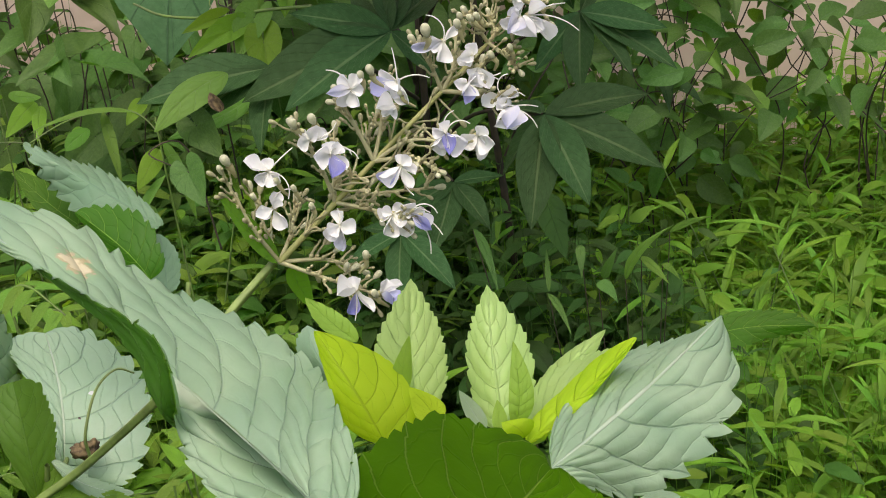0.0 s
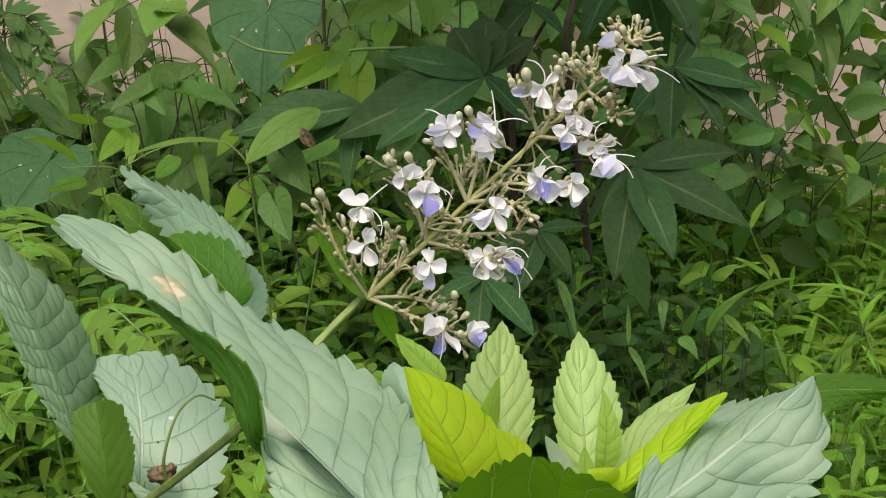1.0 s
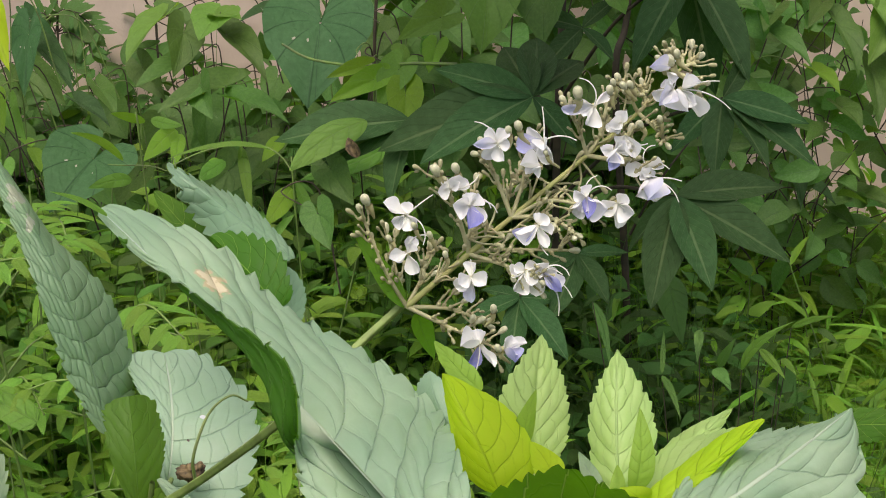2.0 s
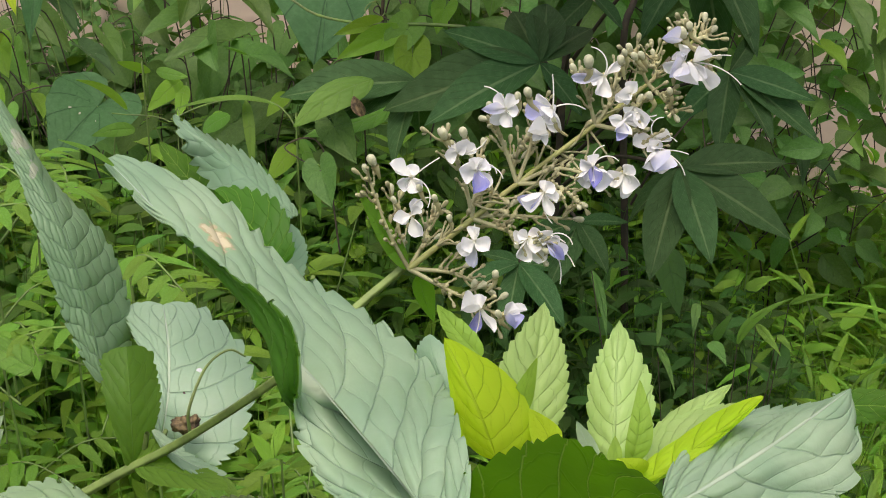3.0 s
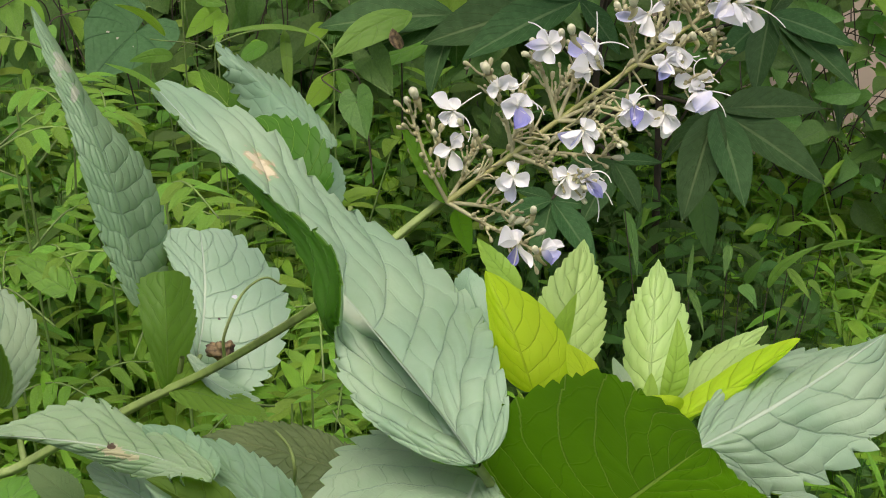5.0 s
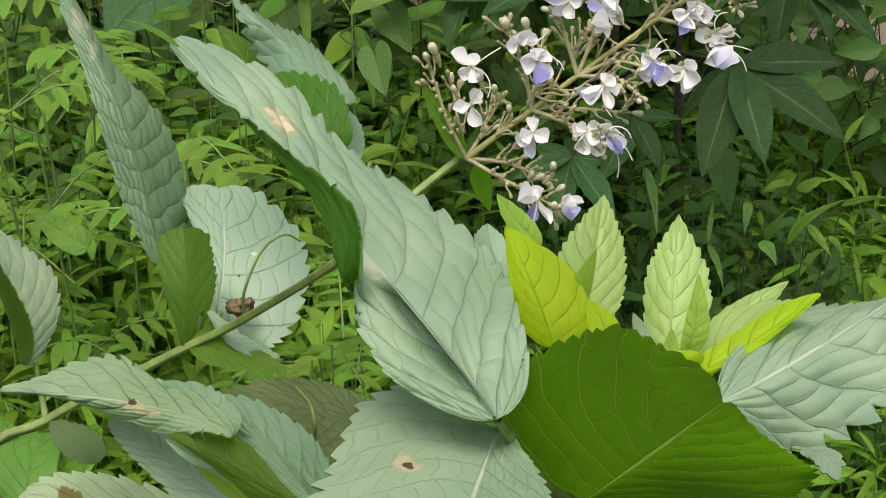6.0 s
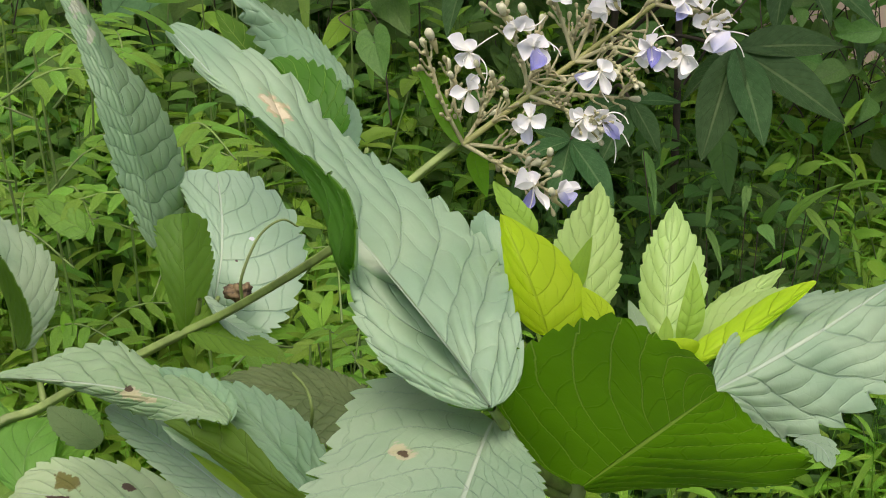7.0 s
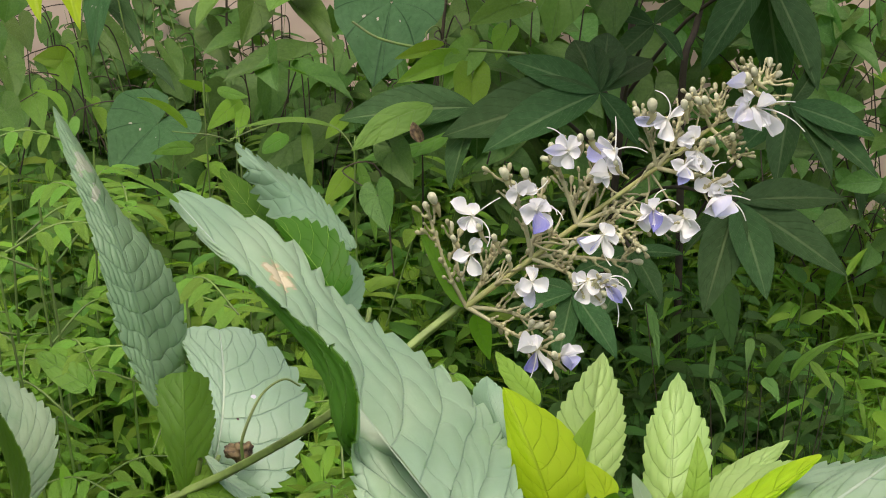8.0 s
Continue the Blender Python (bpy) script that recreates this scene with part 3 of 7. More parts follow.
# ---------------------------------------------------------------- flowering shrub
shrub = thing("flowering_shrub", (0.10, 0.62, 0.0), "flowering shrub with pale serrated leaves and a white flower spike", "shrub")
stem_part('stem', [(-0.36, 1.02, 0), (-0.36, 1.0, 0.35), (-0.2811, 0.8187, 0.6761), (-0.238, 0.8183, 0.7154), (-0.1612, 0.8119, 0.7642), (-0.1132, 0.7884, 0.8033), (-0.0452, 0.6938, 0.8993), (-0.0125, 0.7171, 0.9198), (0.0131, 0.7364, 0.9331)], 0.0034, 0.0019, BARK, shrub, 'ribbed green flowering stem', 20, 0.13)
stem_part('stem', [(0.10, 0.62, 0), (0.10, 0.60, 0.3), (0.05, 0.4599, 0.8531), (0.0495, 0.4705, 0.9117), (0.0567, 0.4848, 0.9366), (0.0658, 0.4928, 0.9705)], 0.006, 0.004, BARK, shrub, 'upright green stem of the leafy shoot')
stem_part('petiole', [(0.0495, 0.4746, 0.9188), (0.0338, 0.4419, 0.9544), (0.0181, 0.4092, 1.0019)], 0.0022, 0.0014, BARK, shrub)
stem_part('petiole', [(0.0489, 0.4725, 0.9153), (0.0343, 0.4521, 0.9421), (0.0198, 0.4317, 0.9809)], 0.0022, 0.0014, BARK, shrub)
stem_part('petiole', [(0.0497, 0.4705, 0.9117), (0.0506, 0.473, 0.9102), (0.0515, 0.4756, 0.9206)], 0.0022, 0.0014, BARK, shrub)
stem_part('petiole', [(0.0717, 0.4811, 0.9523), (0.0798, 0.4561, 0.9653), (0.0879, 0.4312, 0.9904)], 0.0022, 0.0014, BARK, shrub)
stem_part('petiole', [(-0.1455, 0.8215, 0.7733), (-0.1592, 0.8533, 0.7746), (-0.1729, 0.8851, 0.7879)], 0.0022, 0.0014, BARK, shrub)
stem_part('petiole', [(-0.1455, 0.8215, 0.7733), (-0.1412, 0.8157, 0.7783), (-0.1369, 0.81, 0.7954)], 0.0022, 0.0014, BARK, shrub)
stem_part('petiole', [(-0.1405, 0.8229, 0.7763), (-0.1368, 0.8381, 0.7674), (-0.133, 0.8533, 0.7704)], 0.0022, 0.0014, BARK, shrub)
stem_part('petiole', [(-0.238, 0.8183, 0.7154), (-0.2414, 0.8269, 0.7245), (-0.2448, 0.8356, 0.7456)], 0.0022, 0.0014, BARK, shrub)
stem_part('petiole', [(-0.0453, 0.7103, 0.8907), (-0.0419, 0.765, 0.8826), (-0.0385, 0.8197, 0.8866)], 0.0022, 0.0014, BARK, shrub)
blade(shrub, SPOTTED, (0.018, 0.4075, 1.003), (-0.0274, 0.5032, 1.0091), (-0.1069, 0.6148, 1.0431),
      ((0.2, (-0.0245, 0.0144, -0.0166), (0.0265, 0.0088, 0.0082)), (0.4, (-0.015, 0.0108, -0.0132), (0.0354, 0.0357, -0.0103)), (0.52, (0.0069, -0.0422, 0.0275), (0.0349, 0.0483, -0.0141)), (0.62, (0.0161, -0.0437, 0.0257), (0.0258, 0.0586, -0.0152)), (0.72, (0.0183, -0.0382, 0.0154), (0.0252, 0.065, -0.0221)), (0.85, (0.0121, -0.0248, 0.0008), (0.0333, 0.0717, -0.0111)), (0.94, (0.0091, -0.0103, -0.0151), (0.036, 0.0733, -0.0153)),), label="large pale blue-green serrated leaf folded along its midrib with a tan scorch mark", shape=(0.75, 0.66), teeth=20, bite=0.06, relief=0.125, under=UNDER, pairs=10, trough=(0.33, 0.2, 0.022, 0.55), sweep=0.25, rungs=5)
blade(shrub, GLAUCOUS, (0.0895, 0.4328, 0.9911), (0.1263, 0.4709, 0.9852), (0.1763, 0.5286, 0.9773),
      ((0.12, (0.0041, 0.0415, -0.0066), (-0.0006, -0.0132, -0.009)), (0.35, (0.0131, 0.0632, -0.0146), (0.004, -0.0147, -0.023)), (0.5, (0.0155, 0.0648, -0.0194), (0.0115, -0.017, -0.0235)), (0.62, (0.0212, 0.0696, -0.0278), (0.0178, -0.0195, -0.0217)), (0.8, (0.0239, 0.0748, -0.0352), (0.0224, -0.0286, -0.0224)), (0.93, (0.028, 0.0835, -0.0431), (0.0225, -0.0278, -0.0265)),), shape=(0.75, 0.66), label="broad pale glaucous serrated leaf beside the young shoot", teeth=11, bite=0.085, relief=0.13, under=UNDER, pairs=5, sweep=0.32, rungs=5)
blade(shrub, DEEP, (0.181, 0.5533, 0.9539), (0.2006, 0.5603, 0.9494), (0.2322, 0.5798, 0.9319),
      ((0.12, (0.0021, 0.0117, 0.001), (-0.0044, -0.0131, -0.0005)), (0.4, (0.0086, 0.0176, -0.0026), (-0.0028, -0.0107, -0.0014)), (0.75, (0.0126, 0.0253, -0.0051), (0.0017, 0.0037, -0.0108)),), shape=(0.5, 0.75), label="dark green leaf behind the pale one with a drawn-out tip", teeth=10, bite=0.09, relief=0.1, pairs=6)
blade(shrub, DEEP, (0.0531, 0.473, 0.9211), (0.0697, 0.4312, 0.9729), (0.0824, 0.3897, 1.0211),
      ((0.1, (-0.0453, 0.0041, -0.0003), (0.0108, -0.0118, 0.001)), (0.25, (-0.0473, 0.0032, 0.0247), (0.0264, -0.0249, 0.0079)), (0.4, (-0.0467, 0.0009, 0.0323), (0.0453, -0.0264, 0.0046)), (0.55, (-0.0377, -0.0022, 0.042), (0.0476, -0.0263, 0.0101)), (0.72, (-0.0259, -0.0017, 0.0498), (0.0363, -0.0254, 0.0083)), (0.86, (-0.0232, -0.004, 0.0428), (0.0232, -0.0218, 0.0048)), (0.95, (-0.0139, -0.004, 0.0379), (0.0146, -0.0165, 0.0047)),), shape=(0.8, 0.5), label="dark green backlit serrated leaf seen from beneath", teeth=24, bite=0.03, relief=0.08, pairs=9, sweep=0.3, rungs=5)
blade(shrub, HOLED, (0.0194, 0.4301, 0.9821), (0.0092, 0.3778, 0.9914), (0.0028, 0.3359, 0.9989),
      ((0.12, (-0.0384, 0.102, -0.0377), (0.0109, -0.0012, 0.0033)), (0.3, (-0.0427, 0.0881, -0.0338), (0.0179, 0.0027, 0.0021)), (0.5, (-0.0454, 0.0556, -0.0261), (0.024, -0.0068, 0.0085)), (0.8, (-0.0593, 0.0471, -0.0213), (0.0249, -0.0286, 0.0231)),), label="pale glaucous serrated leaf with a small eaten hole", shape=(0.75, 0.5), teeth=16, bite=0.055, relief=0.1, under=UNDER, pairs=9)
blade(shrub, TIPPED, (-0.1732, 0.8853, 0.787), (-0.197, 0.9285, 0.8727), (-0.2463, 0.9951, 0.9428),
      ((0.15, (-0.0124, -0.0113, -0.0073), (0.0177, 0.0373, -0.0403)), (0.3, (-0.0119, -0.0156, -0.0105), (0.0206, 0.0431, -0.0324)), (0.5, (-0.0108, -0.0138, -0.0035), (0.0202, 0.0397, -0.0241)), (0.7, (-0.0101, -0.013, -0.0064), (0.0023, 0.0367, -0.0257)), (0.85, (-0.0106, -0.0155, -0.0114), (0.0023, 0.0272, -0.02)),), shape=(0.75, 0.7), label="narrow quilted blue-green leaf with a dry grey tip", teeth=18, bite=0.06, relief=0.125, under=UNDER, pairs=14, sweep=0.13, rungs=5)
blade(shrub, UNDER, (-0.1466, 0.8098, 0.7763), (-0.1457, 0.8153, 0.8108), (-0.1486, 0.8388, 0.8363),
      ((0.2, (-0.0066, -0.0015, -0.0068), (0.0097, 0.0104, -0.0062)), (0.45, (-0.0138, 0.0017, 0.0031), (0.0137, 0.0185, -0.0073)), (0.75, (-0.0205, 0.0058, 0.0034), (0.0172, 0.025, -0.0154)), (0.92, (-0.0315, 0.0072, -0.0015), (0.0242, 0.037, -0.012)),), shape=(0.7, 0.45), label="small green serrated leaf at a stem node", teeth=14, bite=0.05, relief=0.12, pairs=6, sweep=0.35)
blade(shrub, MIDGREEN, (-0.1466, 0.8095, 0.7757), (-0.1202, 0.7939, 0.7793), (-0.0898, 0.776, 0.7785),
      ((0.3, (-0.0006, 0.0149, 0.0098), (0.0014, -0.0098, -0.0061)), (0.6, (0.0081, 0.0104, 0.001), (0.0021, -0.0107, -0.0037)),), shape=(0.7, 0.6), teeth=12, bite=0.055, relief=0.1)
blade(shrub, GLAUCOUS, (-0.1352, 0.8147, 0.7941), (-0.1159, 0.8008, 0.7824), (-0.0908, 0.7881, 0.7804),
      ((0.5, (0.0028, 0.0061, 0.0008), (0.0019, -0.0089, -0.0015)),), shape=(0.7, 0.6), teeth=9, bite=0.1, relief=0.08, under=UNDER, pairs=9)
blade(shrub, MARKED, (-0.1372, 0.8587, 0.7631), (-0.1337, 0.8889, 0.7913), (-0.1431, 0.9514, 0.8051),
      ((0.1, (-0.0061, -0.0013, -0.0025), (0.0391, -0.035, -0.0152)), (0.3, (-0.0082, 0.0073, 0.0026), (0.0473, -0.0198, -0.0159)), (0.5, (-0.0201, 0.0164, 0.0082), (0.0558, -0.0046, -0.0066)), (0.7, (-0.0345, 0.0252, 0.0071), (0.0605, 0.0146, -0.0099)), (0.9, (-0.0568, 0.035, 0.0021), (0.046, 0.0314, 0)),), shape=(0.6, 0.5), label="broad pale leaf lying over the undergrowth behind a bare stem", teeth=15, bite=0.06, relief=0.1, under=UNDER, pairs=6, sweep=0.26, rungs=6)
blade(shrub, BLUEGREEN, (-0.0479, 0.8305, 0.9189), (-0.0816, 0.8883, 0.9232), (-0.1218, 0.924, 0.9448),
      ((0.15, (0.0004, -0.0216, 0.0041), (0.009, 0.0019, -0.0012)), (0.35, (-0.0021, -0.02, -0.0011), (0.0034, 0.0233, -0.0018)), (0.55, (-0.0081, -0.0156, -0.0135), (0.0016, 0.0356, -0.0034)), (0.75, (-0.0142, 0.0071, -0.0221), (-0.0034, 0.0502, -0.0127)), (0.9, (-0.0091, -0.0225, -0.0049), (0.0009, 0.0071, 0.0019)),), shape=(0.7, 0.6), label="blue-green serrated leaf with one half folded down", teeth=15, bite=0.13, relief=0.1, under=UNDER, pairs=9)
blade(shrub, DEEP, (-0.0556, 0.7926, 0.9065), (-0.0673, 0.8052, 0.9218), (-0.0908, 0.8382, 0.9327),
      ((0.3, (-0.0058, 0.0061, -0.0101), (0.0138, 0.001, 0.005)), (0.6, (-0.0099, 0.0132, -0.0045), (0.0188, 0.0068, 0.0125)), (0.85, (-0.0104, 0.0188, -0.0063), (0.0147, 0.0147, 0.0117)),), shape=(0.65, 0.6), label="folded half of a serrated leaf darkened green for its shaded underside", teeth=12, bite=0.09, relief=0.08, pairs=7)
blade(shrub, DEEP, (-0.1005, 0.909, 0.8939), (-0.1185, 0.9346, 0.9009), (-0.1375, 0.9625, 0.913),
      ((0.4, (-0.0052, -0.0085, -0.0048), (0.0091, 0.0141, -0.0021)), (0.75, (-0.0068, -0.0015, -0.004), (0.007, 0.0166, 0.0013)),), shape=(0.65, 0.6), teeth=8, bite=0.05, relief=0.08, pairs=6)
blade(shrub, BLUEGREEN, (-0.0522, 0.8293, 0.879), (-0.0508, 0.8446, 0.889), (-0.0531, 0.8609, 0.9011),
      ((0.3, (-0.0088, -0.0056, 0.0014), (0.0071, 0.0026, -0.0036)), (0.7, (-0.0101, 0.0025, 0.0015), (0.0103, 0.0072, -0.0028)),), shape=(0.65, 0.6), teeth=9, bite=0.07, relief=0.09, under=UNDER, pairs=6)
blade(shrub, GLAUCOUS, (-0.2536, 0.8353, 0.7451), (-0.2684, 0.8682, 0.7683), (-0.3043, 0.9339, 0.7912),
      ((0.15, (0.0207, -0.0346, 0.019), (0.0097, 0.0151, -0.0163)), (0.35, (0.0228, -0.0393, 0.0242), (0.0199, 0.0295, -0.0176)), (0.6, (0.0207, -0.0429, 0.0359), (0.0281, 0.0474, -0.0122)), (0.8, (0.0187, -0.0343, 0.0288), (0.0246, 0.0539, -0.0148)),), shape=(0.7, 0.6), teeth=16, bite=0.055, relief=0.1, under=UNDER, pairs=9)
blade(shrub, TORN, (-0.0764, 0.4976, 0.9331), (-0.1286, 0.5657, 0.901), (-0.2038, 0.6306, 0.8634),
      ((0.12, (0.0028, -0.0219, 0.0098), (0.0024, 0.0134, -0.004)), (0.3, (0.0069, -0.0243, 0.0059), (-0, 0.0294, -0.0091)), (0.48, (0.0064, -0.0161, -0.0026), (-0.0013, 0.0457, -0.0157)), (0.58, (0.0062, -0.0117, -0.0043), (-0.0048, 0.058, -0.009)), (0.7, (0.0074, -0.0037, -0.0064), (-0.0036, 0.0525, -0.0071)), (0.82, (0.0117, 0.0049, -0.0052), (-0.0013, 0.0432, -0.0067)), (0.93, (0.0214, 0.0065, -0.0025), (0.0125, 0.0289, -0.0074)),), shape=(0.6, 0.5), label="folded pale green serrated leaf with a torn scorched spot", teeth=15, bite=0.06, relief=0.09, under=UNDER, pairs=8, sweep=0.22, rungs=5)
blade(shrub, GLAUCOUS, (-0.0601, 0.5087, 0.8631), (-0.1008, 0.5572, 0.8672), (-0.151, 0.6193, 0.8549),
      ((0.25, (-0.0103, -0.0047, -0.0029), (0.0133, 0.0061, 0.0053)), (0.5, (-0.0137, -0.0025, -0.0043), (0.0099, 0.014, 0.0035)), (0.75, (-0.0199, 0.0073, -0.009), (0.0013, 0.0282, -0.0016)),), shape=(0.7, 0.6), teeth=14, bite=0.06, relief=0.09, under=UNDER, pairs=14)
blade(shrub, BLUEGREEN, (-0.0331, 0.465, 0.9074), (-0.0609, 0.5206, 0.9039), (-0.092, 0.5659, 0.9025),
      ((0.3, (-0.0013, -0.0182, 0.001), (0.0101, -0.0012, 0.0105)), (0.5, (-0.0093, -0.0052, 0.0016), (0.0113, 0.0098, 0.0064)), (0.75, (-0.0139, 0.002, -0.0075), (0.0088, 0.0172, 0.0046)),), shape=(0.65, 0.55), label="blue-green quilted leaf half hidden by a folded one", teeth=13, bite=0.07, relief=0.11, under=UNDER, pairs=8, sweep=0.22, rungs=4)
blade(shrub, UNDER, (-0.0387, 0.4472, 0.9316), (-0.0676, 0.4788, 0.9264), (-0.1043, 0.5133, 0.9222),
      ((0.3, (-0.0062, 0.0046, -0.0129), (0.0056, -0.0082, 0.0057)), (0.5, (-0.0077, 0.0098, -0.0102), (0.0078, -0.0025, 0.0061)), (0.7, (-0.0103, 0.0172, -0.0107), (0.0127, 0.0004, 0.0128)), (0.85, (-0.0116, 0.0169, -0.0089), (0.0157, 0.0024, 0.0127)),), shape=(0.7, 0.6), label="rolled leaf half with turned-up edge, darkened green for its shaded underside", teeth=9, bite=0.05, relief=0.08, pairs=6)
blade(shrub, SHOOT, (-0.0634, 0.5009, 0.8885), (-0.0804, 0.5115, 0.8969), (-0.0966, 0.5205, 0.9025),
      ((0.5, (-0.0027, 0.0014, -0.0039), (0.0077, -0.0131, 0.0087)),), shape=(0.7, 0.7), teeth=0, relief=0.05, pairs=6)
blade(shrub, GLAUCOUS, (-0.0841, 0.5117, 0.9074), (-0.0969, 0.5184, 0.909), (-0.1076, 0.5257, 0.9116),
      ((0.5, (-0.0012, -0.0011, -0.002), (0.0046, -0.0053, 0.0056)),), shape=(0.7, 0.7), teeth=5, bite=0.05, relief=0.05, pairs=6)
blade(shrub, BLUEGREEN, (-0.0803, 0.5262, 0.9125), (-0.0953, 0.5496, 0.9092), (-0.1168, 0.5784, 0.9032),
      ((0.35, (-0.0046, -0.007, -0.0026), (0.0059, 0.0071, 0.0018)), (0.7, (-0.0082, -0.0002, -0.0076), (0.0057, 0.0131, 0.0014)),), shape=(0.65, 0.7), label="blue-green crumpled leaf half in shade", teeth=7, bite=0.08, relief=0.12, pairs=6)
blade(shrub, EATEN, (-0.094, 0.5725, 0.7934), (-0.1438, 0.6024, 0.8053), (-0.2118, 0.6551, 0.7768),
      ((0.3, (0.002, -0.0375, 0.0103), (0.001, 0.0457, -0.0074)), (0.55, (-0.0012, -0.0378, 0.0073), (-0.0089, 0.043, -0.0018)), (0.8, (-0.0208, -0.0198, -0.0005), (-0.0143, 0.0479, -0.0038)),), shape=(0.7, 0.5), label="pale leaf with eaten brown holes near the soil", teeth=14, bite=0.055, relief=0.08, under=UNDER, pairs=9)
blade(shrub, DULL, (-0.1732, 0.6832, 0.7855), (-0.1877, 0.6884, 0.7946), (-0.2023, 0.7012, 0.7969),
      ((0.5, (-0.0042, -0.0118, 0.0001), (0.0053, 0.0114, -0.0008)),), shape=(0.75, 0.66), teeth=9, bite=0.08, relief=0.1, pairs=12)
blade(shrub, DULL, (-0.0249, 0.69, 0.7923), (-0.0679, 0.7224, 0.7886), (-0.1187, 0.7437, 0.7857),
      ((0.5, (0.0001, -0.0282, -0.0074), (0.0022, 0.0254, 0.0025)),), label="dull wrinkled olive leaf hanging low", shape=(0.75, 0.8), teeth=16, bite=0.055, relief=0.2, pairs=12)
blade(shrub, GLAUCOUS, (0.1119, 0.4107, 0.9885), (0.1182, 0.4039, 0.9909), (0.1196, 0.3925, 0.991),
      ((0.3, (-0.0024, -0.0035, 0.0004), (0.0043, 0.0067, -0.0023)), (0.7, (-0.0062, -0.0062, 0.0018), (0.0067, 0.0047, -0.0022)),), shape=(0.7, 0.8), teeth=5, bite=0.16, relief=0.08, under=UNDER, pairs=5)
blade(shrub, BLUEGREEN, (0.0336, 0.597, 0.9313), (0.024, 0.6053, 0.9458), (0.0212, 0.6223, 0.9552),
      ((0.5, (-0.009, 0.0115, -0.0008), (0.0099, 0.0013, 0.0021)),), shape=(0.75, 0.8), teeth=9, bite=0.055, relief=0.1, under=UNDER, pairs=14)
blade(shrub, MIDGREEN, (0.0131, 0.7306, 0.9341), (0.0012, 0.7296, 0.9541), (-0.01, 0.73, 0.9771),
      ((0.5, (0.0049, 0.0016, 0.0034), (-0.0009, -0.0025, -0.0051)),), name="bract", shape=(0.75, 0.8), teeth=0, bite=0, relief=0.1)
blade(shrub, MIDGREEN, (0.0187, 0.7288, 0.9307), (0.0211, 0.7329, 0.9166), (0.0259, 0.736, 0.9005),
      ((0.5, (-0.0047, 0.0001, 0), (0.0056, 0.0012, 0.0027)),), name="bract", shape=(0.75, 0.8), teeth=0, bite=0, relief=0.1)
blade(shrub, YOUNG, (0.0395, 0.4732, 0.9867), (0.0323, 0.4789, 1.0068), (0.0231, 0.494, 1.023),
      ((0.3, (-0.0083, 0.0025, -0.0043), (0.0184, 0.0118, -0.0088)), (0.6, (-0.0077, 0.0064, -0.0003), (0.0169, 0.0178, -0.0042)),), label="yellow-green translucent young leaf", shape=(0.72, 0.85), teeth=4, bite=0.02, relief=0.13, pairs=6)
blade(shrub, LIME, (0.0542, 0.5042, 0.9704), (0.0571, 0.5228, 0.9928), (0.0626, 0.5466, 1.008),
      ((0.5, (-0.0149, -0.0114, 0.0077), (0.0135, 0.0064, -0.0037)),), label="pale lime quilted young leaf", shape=(0.72, 0.95), teeth=15, bite=0.06, relief=0.17, pairs=7)
blade(shrub, SHOOT, (0.0505, 0.4937, 0.9923), (0.0508, 0.4929, 1.0008), (0.0551, 0.4946, 1.0138),
      ((0.5, (-0.0041, 0.0002, 0.0004), (0.0037, 0.0008, 0.0014)),), shape=(0.75, 0.8), teeth=0, bite=0, relief=0.17, pairs=7)
blade(shrub, YOUNG, (0.0574, 0.4784, 0.9856), (0.0574, 0.4813, 0.9907), (0.0516, 0.4858, 0.9987),
      ((0.5, (-0.0061, 0.0005, 0.0009), (0.0048, 0.001, 0.0017)),), shape=(0.75, 0.8), teeth=0, bite=0, relief=0.13, pairs=6)
blade(shrub, LIME, (0.0843, 0.5007, 0.9641), (0.0859, 0.5169, 0.9843), (0.0896, 0.5376, 1.0044),
      ((0.3, (-0.0088, 0.0068, -0.0089), (0.0143, 0.0007, -0.0052)), (0.6, (-0.0097, 0.0101, -0.0017), (0.0163, 0.0081, -0.0021)),), label="pale lime quilted young leaf", shape=(0.72, 0.95), teeth=15, bite=0.06, relief=0.17, pairs=7)
blade(shrub, SHOOT, (0.0862, 0.4802, 0.9786), (0.089, 0.4818, 0.9915), (0.0901, 0.4903, 1.0062),
      ((0.5, (-0.004, -0.0005, -0.0009), (0.0052, -0.0005, -0.0009)),), shape=(0.75, 0.8), teeth=0, bite=0, relief=0.17, pairs=7)
blade(shrub, SHOOT, (0.0796, 0.4755, 0.9805), (0.0802, 0.4779, 0.9848), (0.0808, 0.4808, 0.9898),
      ((0.5, (-0.0024, -0.0002, -0.0003), (0.003, -0.0002, -0.0004)),), shape=(0.75, 0.8), teeth=0, bite=0, relief=0.17, pairs=7)
blade(shrub, LIME, (0.0887, 0.4768, 0.9727), (0.1064, 0.483, 0.9834), (0.1293, 0.4986, 0.9905),
      ((0.4, (0.0003, 0.0274, -0.0041), (-0.0027, -0.0111, -0.0008)), (0.75, (0.0047, 0.0333, -0.0086), (-0.003, -0.007, -0.0004)),), label="pale lime young leaf opening sideways", shape=(0.75, 0.8), teeth=8, bite=0.055, relief=0.17, pairs=7)
blade(shrub, YOUNG, (0.088, 0.4721, 0.9746), (0.1069, 0.4754, 0.9863), (0.1361, 0.4996, 0.9922),
      ((0.4, (-0.0018, 0.0102, -0.0004), (0.0023, -0.0055, 0.0023)), (0.75, (0.0016, 0.0198, -0.002), (0.0021, 0.0007, -0.004)),), label="yellow-green young leaf margin", shape=(0.75, 0.8), teeth=0, bite=0, relief=0.13, pairs=6)
